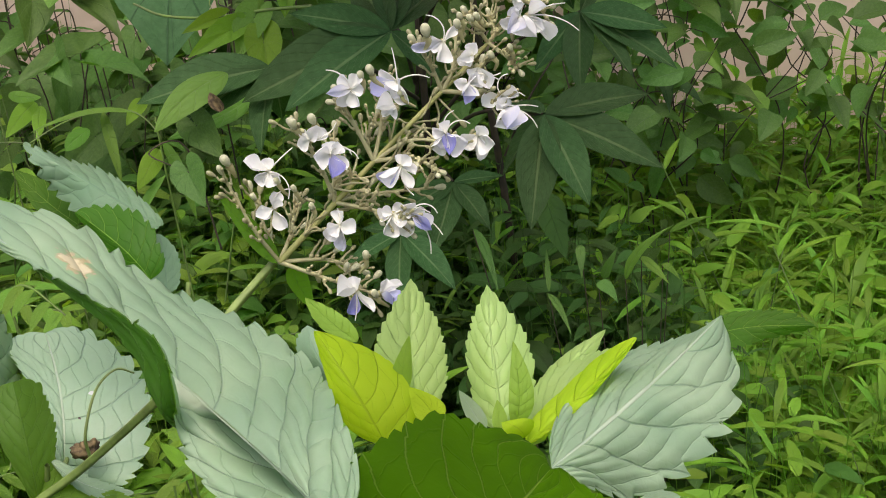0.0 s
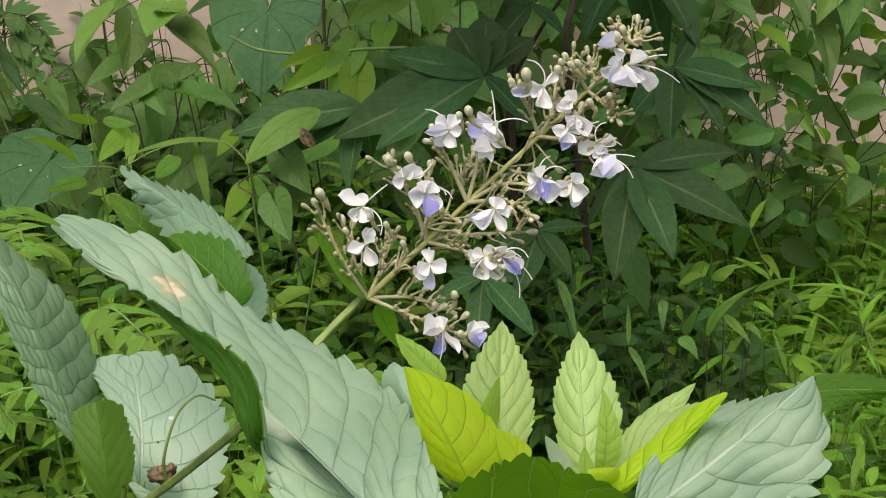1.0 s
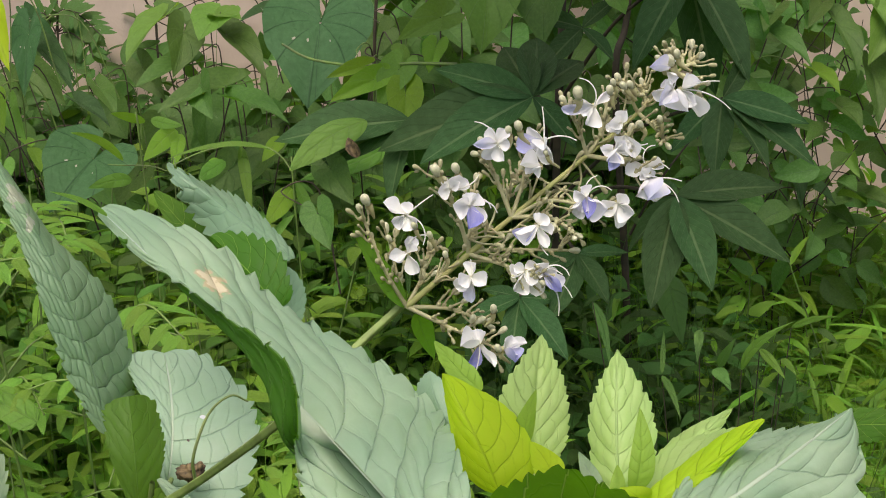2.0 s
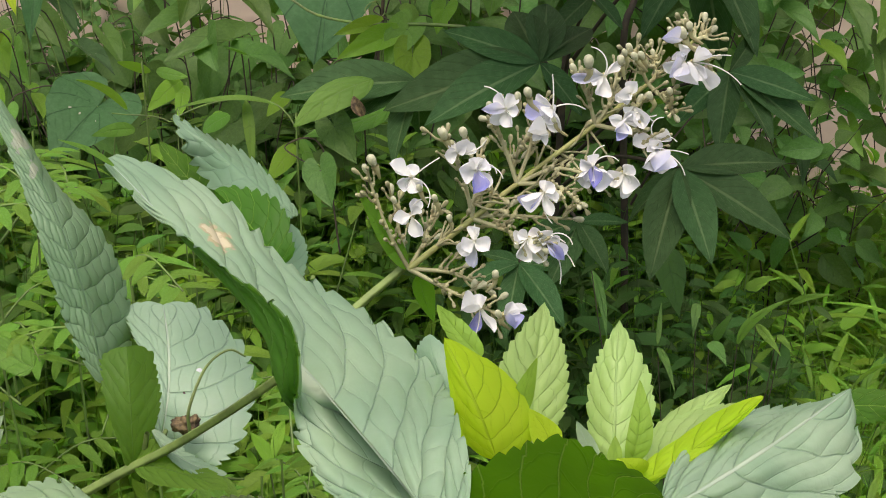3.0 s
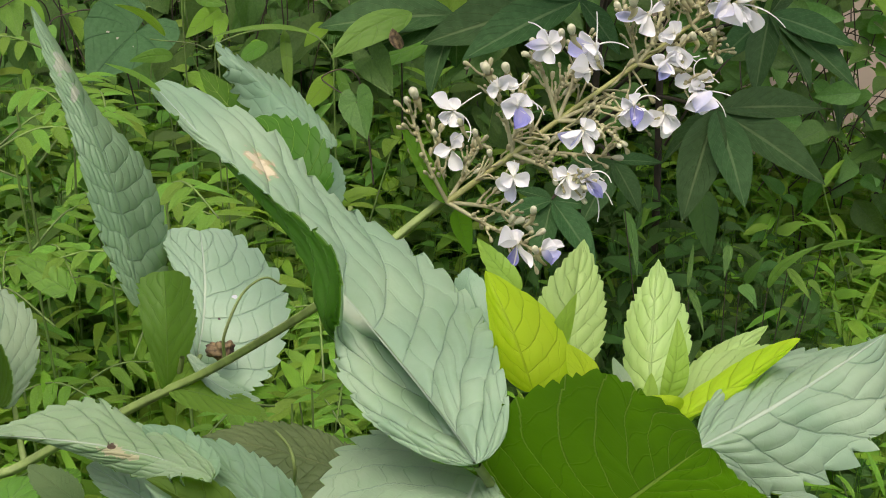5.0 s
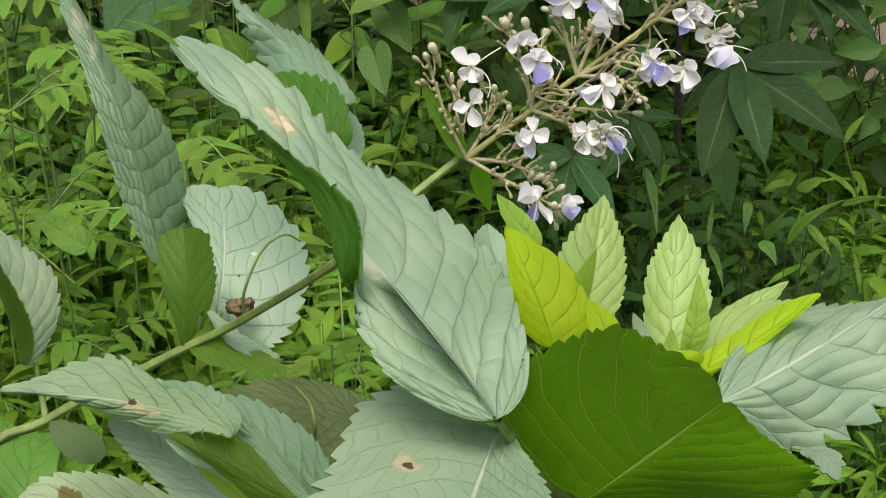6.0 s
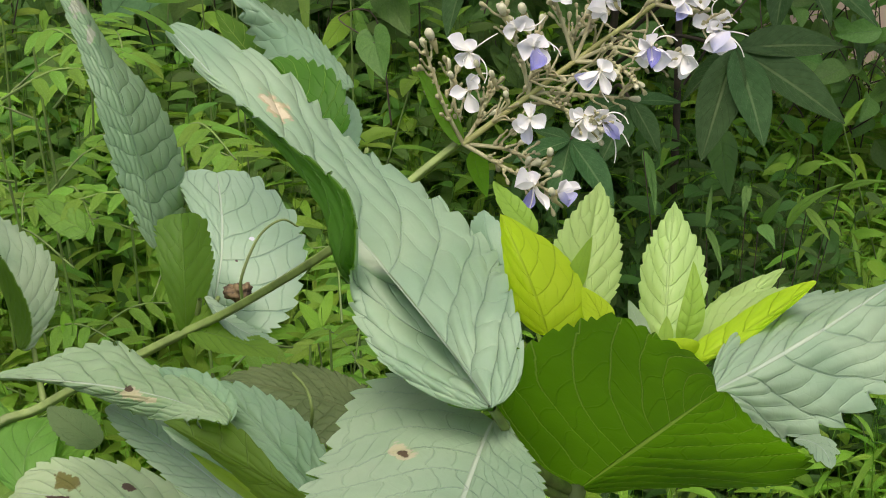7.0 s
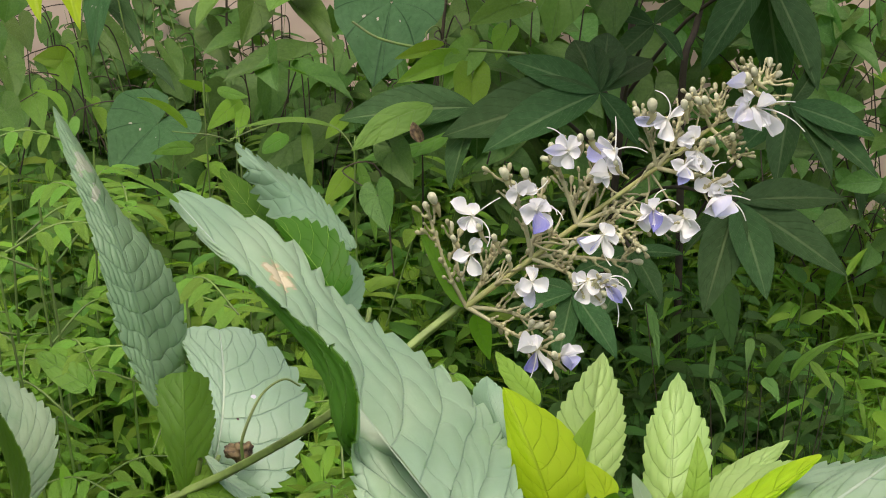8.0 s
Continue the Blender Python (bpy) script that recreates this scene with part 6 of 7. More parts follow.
tuft = thing("broad_grass", (0.311, 1.302, 0), "broad-bladed green grass lit between dark leaves", "grass")
blade(tuft, SHADED_HERB, (0.2973, 1.5802, 0.5337), (0.2964, 1.5361, 0.5171), (0.2987, 1.4985, 0.4919),
      ((0.5, (0.0164, 0.0011, 0.0019), (-0.0164, -0.0011, -0.0019)),), name="blade", shape=(0.6, 1.0), teeth=0, bite=0, relief=0.05, pairs=9)
blade(tuft, VINE, (0.2807, 1.3285, 0.5976), (0.2773, 1.3138, 0.5921), (0.2724, 1.2951, 0.5797),
      ((0.5, (0.0045, -0.0003, -0.0006), (-0.0045, 0.0003, 0.0006)),), name="blade", shape=(0.6, 1.0), teeth=0, bite=0, relief=0.05, pairs=9)
blade(tuft, VINE, (0.2808, 1.2664, 0.5898), (0.2877, 1.2542, 0.5887), (0.2916, 1.2382, 0.5808),
      ((0.5, (0.0048, 0.0016, 0.0028), (-0.0048, -0.0016, -0.0028)),), name="blade", shape=(0.6, 1.0), teeth=0, bite=0, relief=0.05, pairs=9)
blade(tuft, BRIGHT, (0.316, 1.3092, 0.5638), (0.33, 1.3033, 0.5936), (0.3615, 1.2942, 0.6177),
      ((0.5, (-0.0027, 0.0018, 0.0032), (0.0027, -0.0018, -0.0032)),), name="blade", shape=(0.6, 1.0), teeth=0, bite=0, relief=0.05, pairs=5)
blade(tuft, BRIGHT, (0.3345, 1.3179, 0.5788), (0.3412, 1.2938, 0.5769), (0.3465, 1.2683, 0.5727),
      ((0.5, (0.0034, 0.0012, 0.0021), (-0.0034, -0.0012, -0.0021)),), name="blade", shape=(0.6, 1.0), teeth=0, bite=0, relief=0.05, pairs=5)
blade(tuft, VINE, (0.2994, 1.3287, 0.5577), (0.3047, 1.3256, 0.5723), (0.315, 1.3245, 0.5904),
      ((0.5, (-0.0037, 0.0014, 0.0024), (0.0037, -0.0014, -0.0024)),), name="blade", shape=(0.6, 1.0), teeth=0, bite=0, relief=0.05, pairs=9)
blade(tuft, BRIGHT, (0.3529, 1.3128, 0.5699), (0.3577, 1.301, 0.5694), (0.3614, 1.2867, 0.5646),
      ((0.5, (0.0025, 0.0009, 0.0017), (-0.0025, -0.0009, -0.0017)),), name="blade", shape=(0.6, 1.0), teeth=0, bite=0, relief=0.05, pairs=5)
blade(tuft, VINE, (0.2432, 1.3091, 0.5639), (0.2481, 1.2835, 0.5595), (0.2507, 1.2532, 0.5469),
      ((0.5, (0.0033, 0.0006, 0.0009), (-0.0033, -0.0006, -0.0009)),), name="blade", shape=(0.6, 1.0), teeth=0, bite=0, relief=0.05, pairs=9)
blade(tuft, VINE, (0.2513, 1.3536, 0.541), (0.2545, 1.3655, 0.5616), (0.2566, 1.3739, 0.5763),
      ((0.5, (-0.0025, 0.0002, 0.0003), (0.0025, -0.0002, -0.0003)),), name="blade", shape=(0.6, 1.0), teeth=0, bite=0, relief=0.05, pairs=9)
blade(tuft, BRIGHT, (0.3652, 1.3266, 0.5939), (0.3806, 1.312, 0.6085), (0.4005, 1.2947, 0.6185),
      ((0.5, (-0.0005, 0.0015, 0.0027), (0.0005, -0.0015, -0.0027)),), name="blade", shape=(0.6, 1.0), teeth=0, bite=0, relief=0.05, pairs=5)
blade(tuft, VINE, (0.1981, 1.434, 0.5808), (0.2038, 1.4026, 0.5663), (0.2049, 1.3649, 0.5408),
      ((0.5, (0.0048, 0.0004, 0.0007), (-0.0048, -0.0004, -0.0007)),), name="blade", shape=(0.6, 1.0), teeth=0, bite=0, relief=0.05, pairs=9)
stem_part('stem', [(0.299, 1.302, 0), (0.290, 1.349, 0.359), (0.2807, 1.3285, 0.5976)], 0.0007, 0.0005, TWIG, tuft, sides=6)
stem_part('stem', [(0.303, 1.302, 0), (0.297, 1.330, 0.339), (0.2904, 1.3102, 0.5656)], 0.0007, 0.0005, TWIG, tuft, sides=6)
stem_part('stem', [(0.313, 1.302, 0), (0.315, 1.329, 0.338), (0.316, 1.3092, 0.5638)], 0.0007, 0.0005, TWIG, tuft, sides=6)
stem_part('stem', [(0.321, 1.302, 0), (0.328, 1.338, 0.347), (0.3345, 1.3179, 0.5788)], 0.0007, 0.0005, TWIG, tuft, sides=6)
stem_part('stem', [(0.328, 1.302, 0), (0.340, 1.333, 0.342), (0.3529, 1.3128, 0.5699)], 0.0007, 0.0005, TWIG, tuft, sides=6)
stem_part('stem', [(0.284, 1.302, 0), (0.264, 1.329, 0.338), (0.2432, 1.3091, 0.5639)], 0.0007, 0.0005, TWIG, tuft, sides=6)
stem_part('stem', [(0.333, 1.302, 0), (0.349, 1.347, 0.356), (0.3652, 1.3266, 0.5939)], 0.0007, 0.0005, TWIG, tuft, sides=6)
stem_part('stem', [(0.261, 1.302, 0), (0.223, 1.364, 0.375), (0.1858, 1.3442, 0.6253)], 0.0007, 0.0005, TWIG, tuft, sides=6)

sapling = thing("thin_sapling", (0.31, 1.95, 0.0), "thin dark woody stem rising through the leaves", "sapling")
stem_part("stem", [(0.3095, 1.8925, 0), (0.2995, 1.8925, 0.4), (0.2895, 1.8925, 0.6586), (0.3143, 1.9347, 0.7575), (0.3343, 1.9347, 1.2575)], 0.0055, 0.0035, TWIG, sapling)
stem_part("twig", [(0.315, 1.95, 0.42), (0.35, 1.93, 0.50), (0.40, 1.94, 0.56)], 0.002, 0.001, TWIG, sapling, sides=6)

FEATHER = leaf_material("feather_leaflet", (0.09, 0.19, 0.05), (0.06, 0.14, 0.03), (0.14, 0.24, 0.09), (0.13, 0.3, 0.02), 0.35, 0.5, 0.3, pairs=3, vary=0.15)
feathery = thing("feathery_sapling", (-0.317, 2.365, 0), "thin sapling with feathery leaves before the pink wall", "sapling")
FLET = mesh_of("leaflet", *simple_leaf(1.0, 0.46, (0.78, 0.62), 0.15, 0.25, 6, 2), FEATHER)


FINE = mesh_of("leaflet", *simple_leaf(1.0, 0.3, (0.8, 0.6), 0.1, 0.1, 5, 1), FEATHER)


def feather(points, count, size, leaflet=FLET, grow=1.35):
    """A stalk with pairs of narrow leaflets."""
    stalk = stem_part("leaf_stalk", points, 0.0012, 0.0007, TWIG, feathery, sides=5)
    line = smooth_path(points, 16)
    for k in range(count):
        i = int((0.25 + 0.73 * k / (count - 1)) * (len(line) - 2))
        ahead = Vector(line[i + 1] - line[i]).normalized()
        side = ahead.cross(Vector((0, -0.8, 0.6))).normalized()
        for sgn in (-1, 1):
            part("leaflet", leaflet, stalk, aim(line[i], side * sgn + ahead * 0.5 + Vector((0, -0.1, -0.35)), (0, -0.6, 0.8), grow * size * (1 - 0.35 * abs(k / count - 0.5))))


stem_part('stem', [(-0.317, 2.365, 0), (-0.327, 2.365, 0.3), (-0.3166, 2.365, 0.6346), (-0.299, 2.402, 0.7209), (-0.2744, 2.4402, 0.8105)], 0.002, 0.0012, TWIG, feathery)
stem_part('twig', [(-0.32, 2.3686, 0.6424), (-0.3351, 2.3618, 0.6754), (-0.354, 2.3697, 0.6918)], 0.0015, 0.001, TWIG, feathery, sides=6)
stem_part('twig', [(-0.4597, 2.3243, 0.5783), (-0.4556, 2.3603, 0.661), (-0.456, 2.3769, 0.6988), (-0.4831, 2.3853, 0.7157)], 0.0018, 0.001, TWIG, feathery, sides=6)
stem_part('twig', [(-0.4542, 2.3668, 0.676), (-0.4278, 2.3732, 0.6931), (-0.4148, 2.3756, 0.6997)], 0.0015, 0.001, TWIG, feathery, sides=6)
feather([(-0.3128, 2.3685, 0.6928), (-0.3585, 2.3531, 0.7034), (-0.404, 2.3348, 0.7072)], 13, 0.02, FINE, 1.0)
feather([(-0.3213, 2.3674, 0.6896), (-0.344, 2.3446, 0.6852), (-0.3809, 2.3286, 0.6952)], 12, 0.018, FINE, 1.0)
feather([(-0.4584, 2.3457, 0.6271), (-0.4253, 2.3349, 0.6554), (-0.3865, 2.2915, 0.6346)], 9, 0.025, FINE, 1.3)
feather([(-0.4584, 2.3457, 0.6271), (-0.421, 2.3287, 0.6416), (-0.3989, 2.2795, 0.6059)], 9, 0.025, FINE, 1.3)
feather([(-0.46, 2.3458, 0.6272), (-0.4715, 2.3381, 0.6585), (-0.4901, 2.3071, 0.6609)], 9, 0.025, FINE, 1.3)
feather([(-0.4598, 2.3468, 0.6295), (-0.4467, 2.3383, 0.6613), (-0.4141, 2.3057, 0.6645)], 9, 0.025, FINE, 1.3)
feather([(-0.4586, 2.3447, 0.6249), (-0.4358, 2.3248, 0.6314), (-0.4099, 2.2886, 0.6258)], 9, 0.025, FINE, 1.3)
feather([(-0.4602, 2.3448, 0.625), (-0.4756, 2.3309, 0.6416), (-0.4847, 2.2951, 0.6339)], 9, 0.025, FINE, 1.3)
feather([(-0.47, 2.3382, 0.609), (-0.4472, 2.3109, 0.5985), (-0.4281, 2.2724, 0.5872)], 9, 0.025, FINE, 1.3)

# ---------------------------------------------------------------- small-leaved bush before the wall
BUSH_LEAF = mesh_of("leaf", *simple_leaf(1.0, 0.58, (0.72, 0.85), 0.4, 0.35, 8, 2), BUSHLEAF)


def bush(at, height, spread, leaves, seed, label, size=(0.027, 0.05), leaf=None):
    r = np.random.default_rng(seed)
    ob = thing("small_leaved_bush", at, label, "bush", "bushes before the wall")
    at = np.array(at, float)
    limbs = 9
    for k in range(limbs):
        a = 2 * np.pi * k / limbs + r.uniform(-0.3, 0.3)
        top = at + np.array([np.cos(a) * spread * r.uniform(0.3, 1), np.sin(a) * spread * 0.6 * r.uniform(0.3, 1), height * r.uniform(0.7, 1.1)])
        bends = [at + (top - at) * q + r.normal(size=3) * (0.05, 0.05, 0.02) for q in (0.4, 0.65, 0.85)]
        pts = [at + r.normal(size=3) * (0.01, 0.01, 0), *bends, top]
        stem_part("limb", pts, 0.0015, 0.0006, TWIG, ob, sides=6)
        line = smooth_path(pts, 20)
        for q in range(leaves // limbs):
            i = int(r.uniform(0.4, 1.0) * (len(line) - 2))
            way = Vector((r.normal(), r.normal() - 0.3, r.normal() * 0.5 - 0.1))
            start = Vector(line[i]) + way.normalized() * r.uniform(0.01, 0.07)
            part("leaf", leaf or BUSH_LEAF, ob, aim(start, way, (r.normal() * 0.8, -0.6 + r.normal() * 0.5, 0.8), r.uniform(*size)))
    return ob


bush((0.55, 2.05, 0), 0.76, 0.24, 189, 11, "bush of small pointed dark green leaves before the pink wall", (0.025, 0.065))
bush((0.70, 2.22, 0), 0.78, 0.22, 81, 16, "thin-twigged bush of small pointed leaves at the wall", (0.025, 0.06))
bush((0.12, 2.30, 0), 0.78, 0.28, 270, 14, "dense dark leafy bush behind the hand-shaped leaves", (0.06, 0.10))
bush((0.42, 2.35, 0), 0.95, 0.30, 290, 15, "dense dark leafy bush close to the pink wall", (0.05, 0.09))
DARK_LEAF = mesh_of("leaf", *simple_leaf(1.0, 0.5, (0.75, 0.7), 0.3, 0.25, 8, 2), SHADED_HERB)
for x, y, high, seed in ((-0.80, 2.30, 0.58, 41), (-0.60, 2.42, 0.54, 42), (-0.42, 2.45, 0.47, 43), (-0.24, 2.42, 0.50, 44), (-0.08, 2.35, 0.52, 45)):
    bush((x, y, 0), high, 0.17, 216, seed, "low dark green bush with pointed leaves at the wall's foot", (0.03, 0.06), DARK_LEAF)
bush((0.88, 2.1, 0), 0.85, 0.28, 198, 12, "bush of small pointed leaves on dark thin twigs", (0.025, 0.06))

# ---------------------------------------------------------------- undergrowth
rg = np.random.default_rng(21)


def cover(x, y):
    """How high the undergrowth stands."""
    h = 0.40 + 0.05 * np.sin(x * 4.2 + 1.0) * np.cos(y * 3.1) + 0.04 * np.sin(x * 9 + y * 7)
    h = h + 0.08 * np.clip((-x - 0.1) / 0.4, 0, 1) - 0.10 * np.clip((x - 0.3) / 0.3, 0, 1) * np.clip((y - 1.4) / 0.4, 0, 1)
    return h


def herbs(count, xr, yr, per, size, ratio, rise, droop, high=(0.55, 1.1), shape=(0.75, 0.8), lean=0.06, fold=0.25, only_top=0.35, thin_out=False):
    """Stems with leaves set along them: leaf arrays and stem arrays."""
    x, y = rg.uniform(*xr, count), rg.uniform(*yr, count)
    if thin_out:  # fewer bright plants, so that the place under the palmate plant looks shaded
        keep = (np.abs(x - 0.2) > 0.22) | (y < 1.3) | (y > 2.0) | (rg.random(count) < 0.3)
        x, y = x[keep], y[keep]
        count = len(x)
    foot = np.stack([x, y, np.full(count, -0.01)], 1)
    top = foot + np.stack([rg.normal(size=count) * lean, rg.normal(size=count) * lean, cover(x, y) * rg.uniform(*high, count)], 1)
    bend = np.stack([rg.normal(size=count) * 0.02, rg.normal(size=count) * 0.02, np.zeros(count)], 1)
    sv, sf = many_stems(foot, top, bend)
    s = only_top + (1 - only_top) * (np.arange(per)[None] + rg.uniform(0, 0.6, (count, per))) / per
    s = np.clip(s, 0, 1)
    at = foot[:, None] * (1 - s)[..., None] + top[:, None] * s[..., None] + bend[:, None] * (4 * s * (1 - s))[..., None]
    az = (rg.uniform(0, 6.28, count)[:, None] + np.pi * (np.arange(per) % 2)[None] + 0.9 * (np.arange(per) // 2)[None] + rg.normal(size=(count, per)) * 0.35)
    n = count * per
    length = rg.uniform(*size, n) * (0.75 + 0.5 * np.repeat(rg.random(count), per))
    lv, lf, lu = many_leaves(at.reshape(-1, 3), az.ravel(), rg.uniform(*rise, n), length, length * rg.uniform(*ratio, n), rg.uniform(*droop, n),
                             fold, shape, 4, rg.normal(size=n) * 0.35)
    return (lv, lf, lu), (sv, sf)


def stuff(name, leaves, stems, material, label, category):
    (lv, lf, lu), (sv, sf) = leaves, stems
    me = mesh_of(name, np.vstack([lv, sv]), np.vstack([lf, sf + len(lv)]), np.vstack([lu, np.tile([0.5, 0.3], (len(sv), 1))]), material)
    ob = new(name, me)
    return tagged(ob, label, category, kind="stuff")


stuff("grass", *herbs(4300, (-0.95, 1.1), (0.95, 2.5), 8, (0.04, 0.078), (0.10, 0.16), (0.1, 0.9), (0.4, 1.3), thin_out=True), GRASS,
      "dense bright green grass with lance-shaped blades", "grass")
stuff("herbs", *herbs(2000, (-1.0, 1.1), (0.95, 2.4), 9, (0.026, 0.048), (0.28, 0.46), (-0.1, 0.6), (0.2, 0.9), (0.6, 1.05), (0.6, 0.6), thin_out=True), HERB,
      "low leafy green herbs between the grass", "herbs")
stuff("herbs", *herbs(1500, (-0.8, 0.05), (1.0, 1.95), 9, (0.028, 0.055), (0.2, 0.34), (0.0, 0.8), (0.3, 1.2), (0.85, 1.22), (0.7, 0.75), only_top=0.55), HERB,
      "tall fresh green herbs with lance-shaped leaves", "herbs")
MIDHERB = leaf_material("mid_herb_leaf", (0.105, 0.225, 0.036), (0.06, 0.15, 0.022), (0.15, 0.28, 0.07), (0.15, 0.36, 0.015), 0.38, 0.5, 0.35, pairs=5, vary=0.35, island=True)
stuff("herbs", *herbs(1100, (-0.9, 0.02), (1.45, 2.0), 9, (0.03, 0.058), (0.3, 0.5), (-0.2, 0.6), (0.3, 1.1), (0.95, 1.25), (0.65, 0.7), only_top=0.5), MIDHERB,
      "mid-green leafy herbs crowding below the vine", "herbs")
stuff("herbs", *herbs(900, (-1.0, 0.1), (2.02, 2.34), 8, (0.03, 0.058), (0.34, 0.52), (-0.3, 0.5), (0.3, 1.0), (0.88, 1.14), (0.65, 0.65), only_top=0.3), SHADED_HERB,
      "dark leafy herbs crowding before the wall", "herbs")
stuff("herbs", *herbs(650, (0.0, 0.46), (1.35, 2.0), 9, (0.026, 0.05), (0.25, 0.42), (-0.3, 0.4), (0.3, 1.0), (0.6, 1.1), (0.65, 0.65)), SHADED_HERB,
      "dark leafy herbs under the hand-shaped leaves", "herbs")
stuff("herbs", *herbs(1000, (-1.0, 0.45), (2.15, 2.6), 9, (0.03, 0.055), (0.35, 0.55), (-0.2, 0.5), (0.3, 1.0), (0.75, 1.2), (0.6, 0.6)), SHADED_HERB,
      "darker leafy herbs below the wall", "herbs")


# single plants that stand out of the tangle
def grass_plant(height, leaves, seed, size=0.09, ratio=0.16):
    """A jointed grass stem with lance-shaped blades."""
    r = np.random.default_rng(seed)
    ob = thing("grass_plant", (0, 0, 0), "bright green jointed grass with lance-shaped blades", "grass", "grass plants")
    bow = r.normal(size=2) * 0.03
    pts = [(0, 0, 0), (bow[0], bow[1], height * 0.5), (bow[0] * 2.4, bow[1] * 2.4, height)]
    stem_part("stem", pts, 0.0014, 0.0008, HERBSTEM, ob, sides=5)
    line = smooth_path(pts, 20)
    for k in range(leaves):
        i = int((0.35 + 0.64 * k / (leaves - 1)) * (len(line) - 1))
        a = k * 2.6 + r.uniform(-0.4, 0.4)
        long = size * r.uniform(0.7, 1.2)
        lv = simple_leaf(long, long * ratio * r.uniform(0.85, 1.2), (0.7, 0.8), 0.35, r.uniform(0.2, 0.55), 8, 2)
        way = Vector((math.cos(a), math.sin(a), r.uniform(0.3, 0.9)))
        part("blade", mesh_of("blade", *lv, BLADE, sweep=0.05), ob, aim(line[i], way))
    return ob


BLADE = leaf_material("single_grass_blade", (0.22, 0.40, 0.04), (0.145, 0.30, 0.025), (0.24, 0.42, 0.08), (0.26, 0.54, 0.015), 0.4, 0.45, 0.4, pairs=1, vary=0.2)
PINNATE = leaf_material("pinnate_leaflet", (0.19, 0.36, 0.055), (0.125, 0.27, 0.032), (0.27, 0.45, 0.12), (0.28, 0.55, 0.03), 0.4, 0.5, 0.35, pairs=6, vary=0.15)
kinds = [grass_plant(h, n, 40 + i, z, q) for i, (h, n, z, q) in enumerate(((0.50, 9, 0.072, 0.15), (0.44, 8, 0.085, 0.12), (0.56, 10, 0.065, 0.17), (0.40, 7, 0.10, 0.11)))]
spots = np.random.default_rng(77)
for k in range(92):
    x = spots.uniform(-0.62, 0.85) if k < 76 else spots.uniform(-0.85, -0.25)
    y = spots.uniform(1.12, 1.9) if k < 76 else spots.uniform(1.65, 2.15)
    x = x - 0.45 if abs(x - 0.22) < 0.2 and y > 1.35 else x
    m = pose(x, y, -0.01, spots.normal() * 5, spots.normal() * 5, spots.uniform(0, 360)) @ Matrix.Scale(spots.uniform(0.8, 1.12), 4)
    if k < 4:
        kinds[k].matrix_basis = m
    else:
        copy_thing(kinds[k % 4], m)


def pinnate_herb(seed, height, fronds, small=1.0):
    """A herb whose leaves carry pairs of oval leaflets."""
    r = np.random.default_rng(seed)
    ob = thing("pinnate_herb", (0, 0, 0), "light green herb with paired oval leaflets", "herb", "pinnate herbs")
    wide = 0.05 * small
    stem_part("stem", [(0, 0, 0), (0.01, 0, height * 0.5), (0, 0.01, height)], 0.0011, 0.0007, HERBSTEM, ob, sides=6)
    lv = mesh_of("leaflet", *simple_leaf(1.0, 0.36, (0.72, 0.65), 0.22, 0.25, 8, 2), PINNATE)
    for k in range(fronds):
        z = height * (0.5 + 0.5 * k / max(fronds - 1, 1))
        a = k * 2.4 + r.uniform(-0.3, 0.3)
        out = np.array([math.cos(a), math.sin(a), 0])
        pts = [(0, 0, z), out * wide + (0, 0, z + wide / 2), out * wide * 2 + (0, 0, z + wide * 0.3)]
        rachis = stem_part("leaf_stalk", pts, 0.0008, 0.0005, HERBSTEM, ob, sides=5)
        line = smooth_path(pts, 10)
        side = np.array([-out[1], out[0], 0])
        for q in range(5):
            p = line[int((0.3 + 0.68 * q / 4) * (len(line) - 1))]
            for sgn in (-1, 1):
                way = side * sgn + out * 0.45 + (0, 0, r.uniform(-0.25, 0.1))
                part("leaflet", lv, rachis, aim(p, way, (0, 0, 1), small * r.uniform(0.026, 0.034)))
    return ob


clover_spots = [(-0.098, 1.099, 0.601), (-0.060, 1.157, 0.581), (-0.073, 1.054, 0.603), (-0.036, 1.122, 0.581), (-0.108, 1.021, 0.625)]
clover = pinnate_herb(62, 0.48, 6, 0.62)
for k, (x, y, z) in enumerate(clover_spots):
    m = pose(x, y, -0.01, 0, 0, 70 * k) @ Matrix.Scale(min(z / 0.5, 1.15), 4)
    if k:
        copy_thing(clover, m)
    else:
        clover.matrix_basis = m

pinn = [pinnate_herb(60, 0.46, 5), pinnate_herb(61, 0.52, 6)]
for k in range(14):
    m = pose(spots.uniform(-0.75, -0.22), spots.uniform(1.2, 2.1), -0.01, 0, 0, spots.uniform(0, 360)) @ Matrix.Scale(spots.uniform(0.85, 1.1), 4)
    if k < 2:
        pinn[k].matrix_basis = m
    else:
        copy_thing(pinn[k % 2], m)
for k, (x, y, z) in enumerate([(-0.356, 1.328, 0.700), (-0.352, 1.212, 0.678), (-0.310, 1.208, 0.672), (-0.266, 1.301, 0.652), (-0.393, 1.389, 0.706), (-0.338, 1.441, 0.696), (-0.396, 1.268, 0.695), (-0.203, 1.148, 0.688)]):
    copy_thing(clover, pose(x, y, -0.01, 0, 0, 50 * k) @ Matrix.Scale(min(z / 0.5, 1.36), 4))


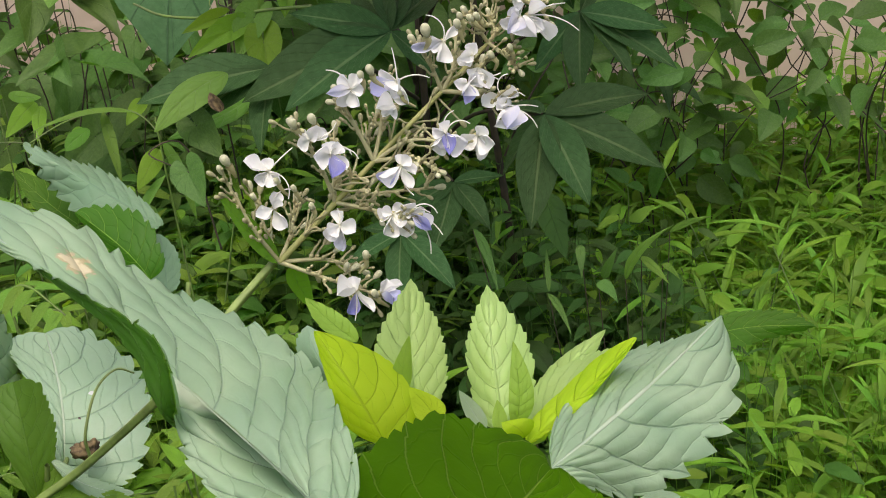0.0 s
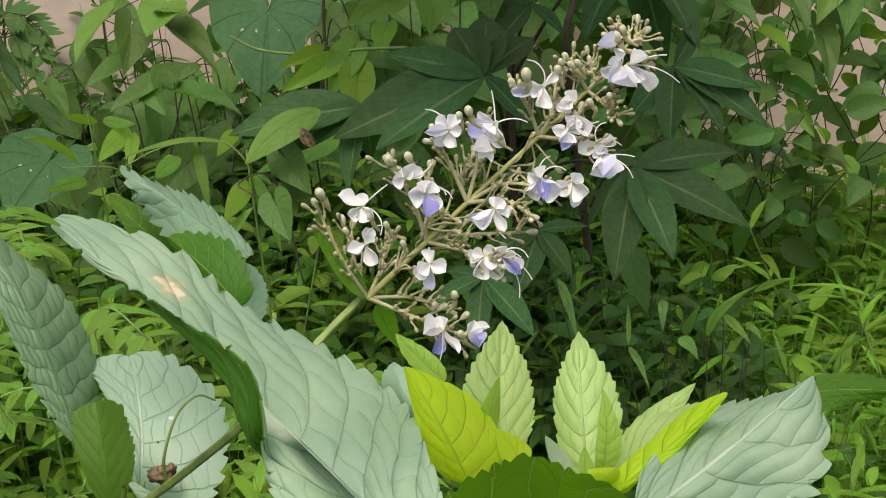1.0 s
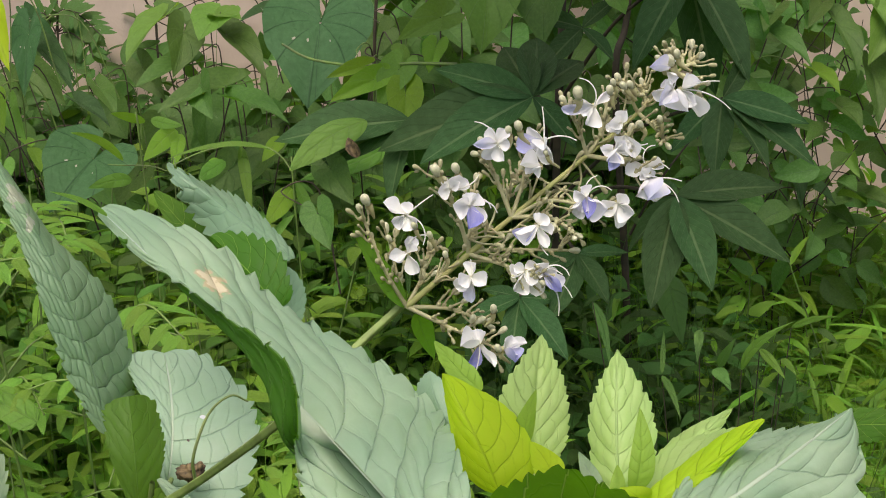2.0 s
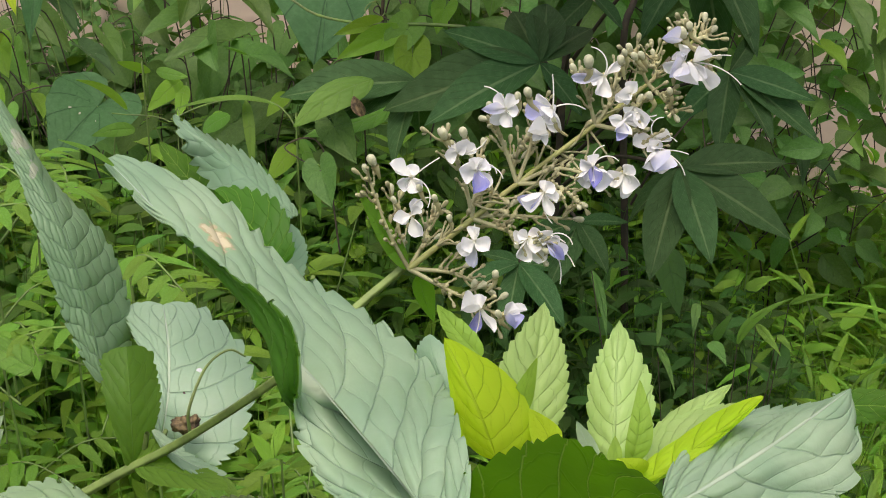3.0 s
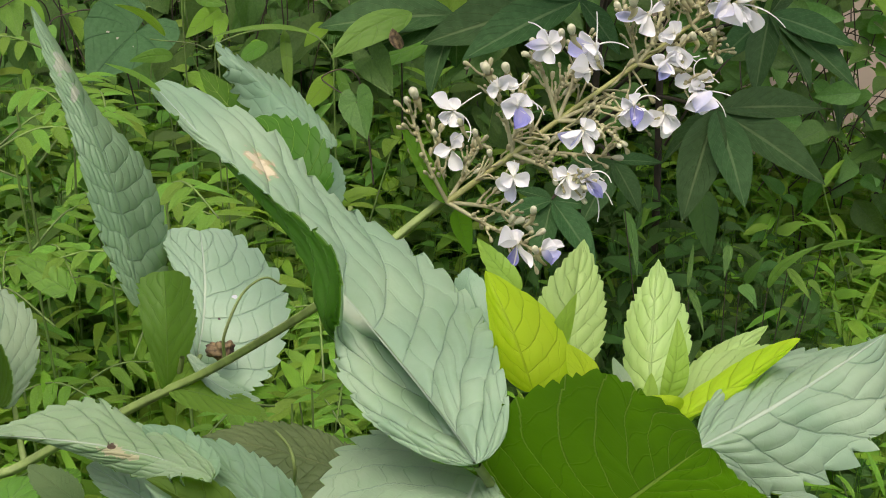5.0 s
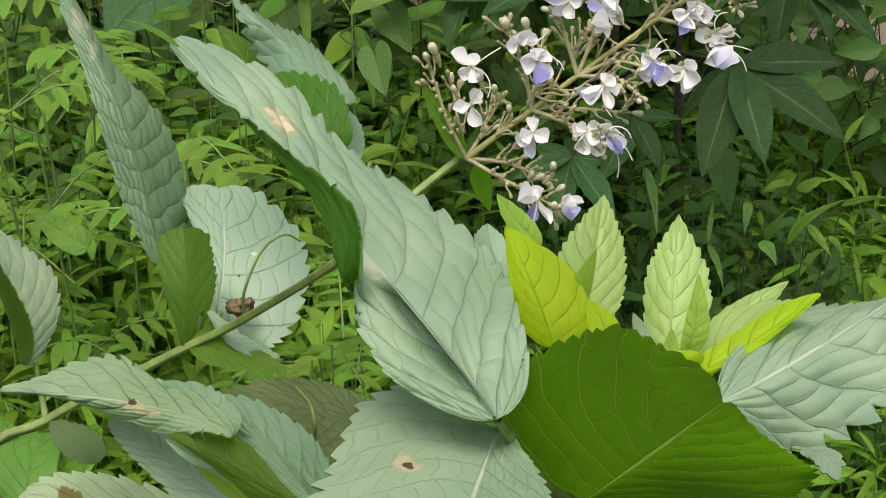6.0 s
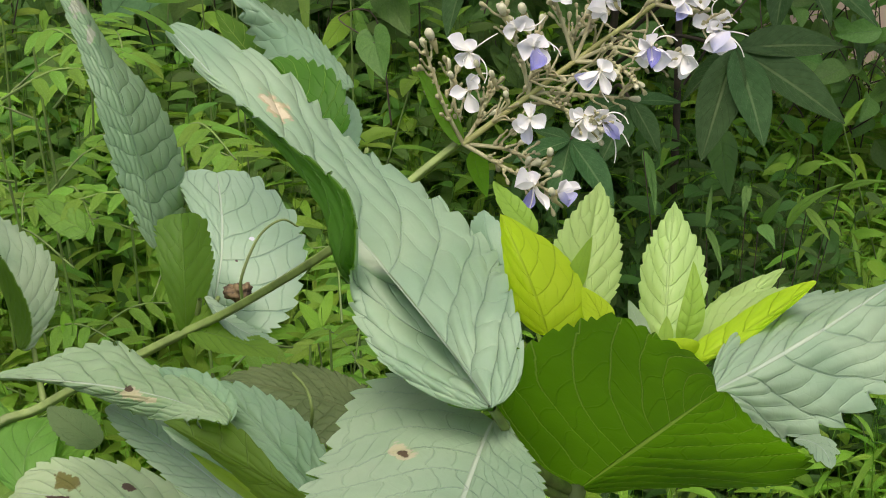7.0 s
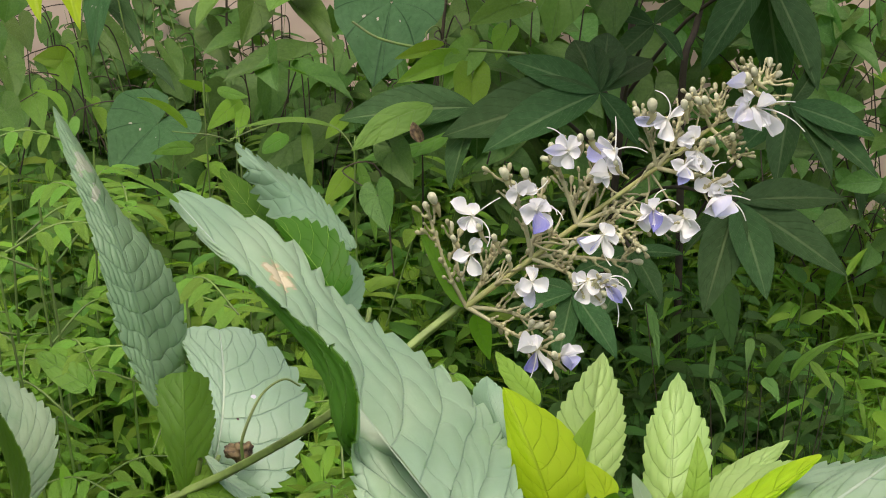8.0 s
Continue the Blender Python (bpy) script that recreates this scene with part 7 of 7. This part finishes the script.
# lower, thinner cover that runs on to the sides and behind
def sparse(count, xr, yr, seed):
    r = np.random.default_rng(seed)
    x, y = r.uniform(*xr, count), r.uniform(*yr, count)
    at = np.stack([x, y, np.full(count, -0.015)], 1)
    n = count * 5
    at = np.repeat(at, 5, 0) + r.normal(size=(n, 3)) * (0.02, 0.02, 0.0)
    long = r.uniform(0.10, 0.26, n)
    return many_leaves(at, r.uniform(0, 6.28, n), r.uniform(0.8, 1.45, n), long, long * r.uniform(0.06, 0.12, n), r.uniform(0.4, 1.4, n), 0.3, (0.7, 0.8), 4)


for k, (count, xr, yr) in enumerate(((1700, (-4.5, 4.5), (0.3, 2.6)), (1700, (-4.5, 4.5), (-3.0, 0.3)))):
    lv, lf, lu = sparse(count, xr, yr, 90 + k)
    tagged(new("grass", mesh_of("grass", lv, lf, lu, GRASS, sweep=0.05)), "short green grass around the shrub", "grass", kind="stuff")


# single leafy herbs that stand out of the tangle
def leafy_herb(name, label, group, mat, height, pairs, size, ratio, seed):
    """A herb with crossed pairs of pointed leaves."""
    r = np.random.default_rng(seed)
    ob = thing(name, (0, 0, 0), label, "herb", group)
    bow = r.normal(size=2) * 0.03
    pts = [(0, 0, 0), (bow[0], bow[1], height * 0.5), (bow[0] * 2, bow[1] * 2, height)]
    stem_part("stem", pts, 0.0016, 0.0009, HERBSTEM, ob, sides=5)
    line = smooth_path(pts, 20)
    lv = mesh_of("leaf", *simple_leaf(1.0, ratio, (0.72, 0.72), 0.25, 0.3, 10, 3), mat)
    for k in range(pairs):
        i = int((0.4 + 0.6 * k / (pairs - 1)) * (len(line) - 1))
        for q in (0, 1):
            a = k * 1.57 + q * 3.14 + r.uniform(-0.35, 0.35)
            way = Vector((math.cos(a), math.sin(a), r.uniform(-0.1, 0.5)))
            part("leaf", lv, ob, aim(line[i], way, (0, -0.2, 1), size * r.uniform(0.75, 1.15) * (1.1 - 0.45 * k / pairs)))
    return ob


# Darker copy of the single herb leaf below, its colour lowered to imitate shade.
SHADED_ONE = leaf_material("single_shade_leaf", (0.065, 0.16, 0.03), (0.04, 0.11, 0.02), (0.12, 0.22, 0.07), (0.10, 0.25, 0.012), 0.35, 0.5, 0.3, pairs=6, vary=0.25, ink=0.5)
HERB_ONE = leaf_material("single_herb_leaf", (0.22, 0.39, 0.05), (0.145, 0.29, 0.03), (0.26, 0.44, 0.1), (0.26, 0.52, 0.02), 0.4, 0.5, 0.35, pairs=6, vary=0.2, ink=0.5)
shady = [leafy_herb("shade_herb", "leafy herb coloured dark for the shade of larger plants", "shade herbs", SHADED_ONE, h, 5, z, q, 120 + i)
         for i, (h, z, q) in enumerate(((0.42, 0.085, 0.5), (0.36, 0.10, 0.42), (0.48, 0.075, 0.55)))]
sunny = [leafy_herb("leafy_herb", "light green leafy herb between the grass", "leafy herbs", HERB_ONE, h, 5, z, q, 130 + i)
         for i, (h, z, q) in enumerate(((0.46, 0.06, 0.36), (0.52, 0.07, 0.30), (0.42, 0.075, 0.34)))]
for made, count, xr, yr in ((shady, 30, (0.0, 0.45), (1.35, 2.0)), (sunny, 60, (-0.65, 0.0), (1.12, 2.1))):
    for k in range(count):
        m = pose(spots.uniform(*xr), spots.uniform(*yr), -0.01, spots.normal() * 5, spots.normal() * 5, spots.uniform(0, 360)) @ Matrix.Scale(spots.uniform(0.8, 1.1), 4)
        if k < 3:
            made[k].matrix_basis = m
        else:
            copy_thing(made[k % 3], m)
for xr, yr, count in (((-1.7, -1.0), (0.8, 2.5), 300), ((1.1, 1.8), (0.8, 2.5), 300), ((-2.5, -1.0), (0.6, 2.5), 200), ((1.1, 2.6), (0.6, 2.5), 200), ((-3.6, -1.2), (0.3, 2.5), 110), ((1.3, 3.7), (0.3, 2.5), 110)):
    stuff("herbs", *herbs(count, xr, yr, 8, (0.04, 0.07), (0.3, 0.48), (-0.1, 0.6), (0.2, 0.9), (0.5, 1.05), (0.6, 0.6)), HERB,
          "leafy green herbs thinning out along the wall", "herbs")
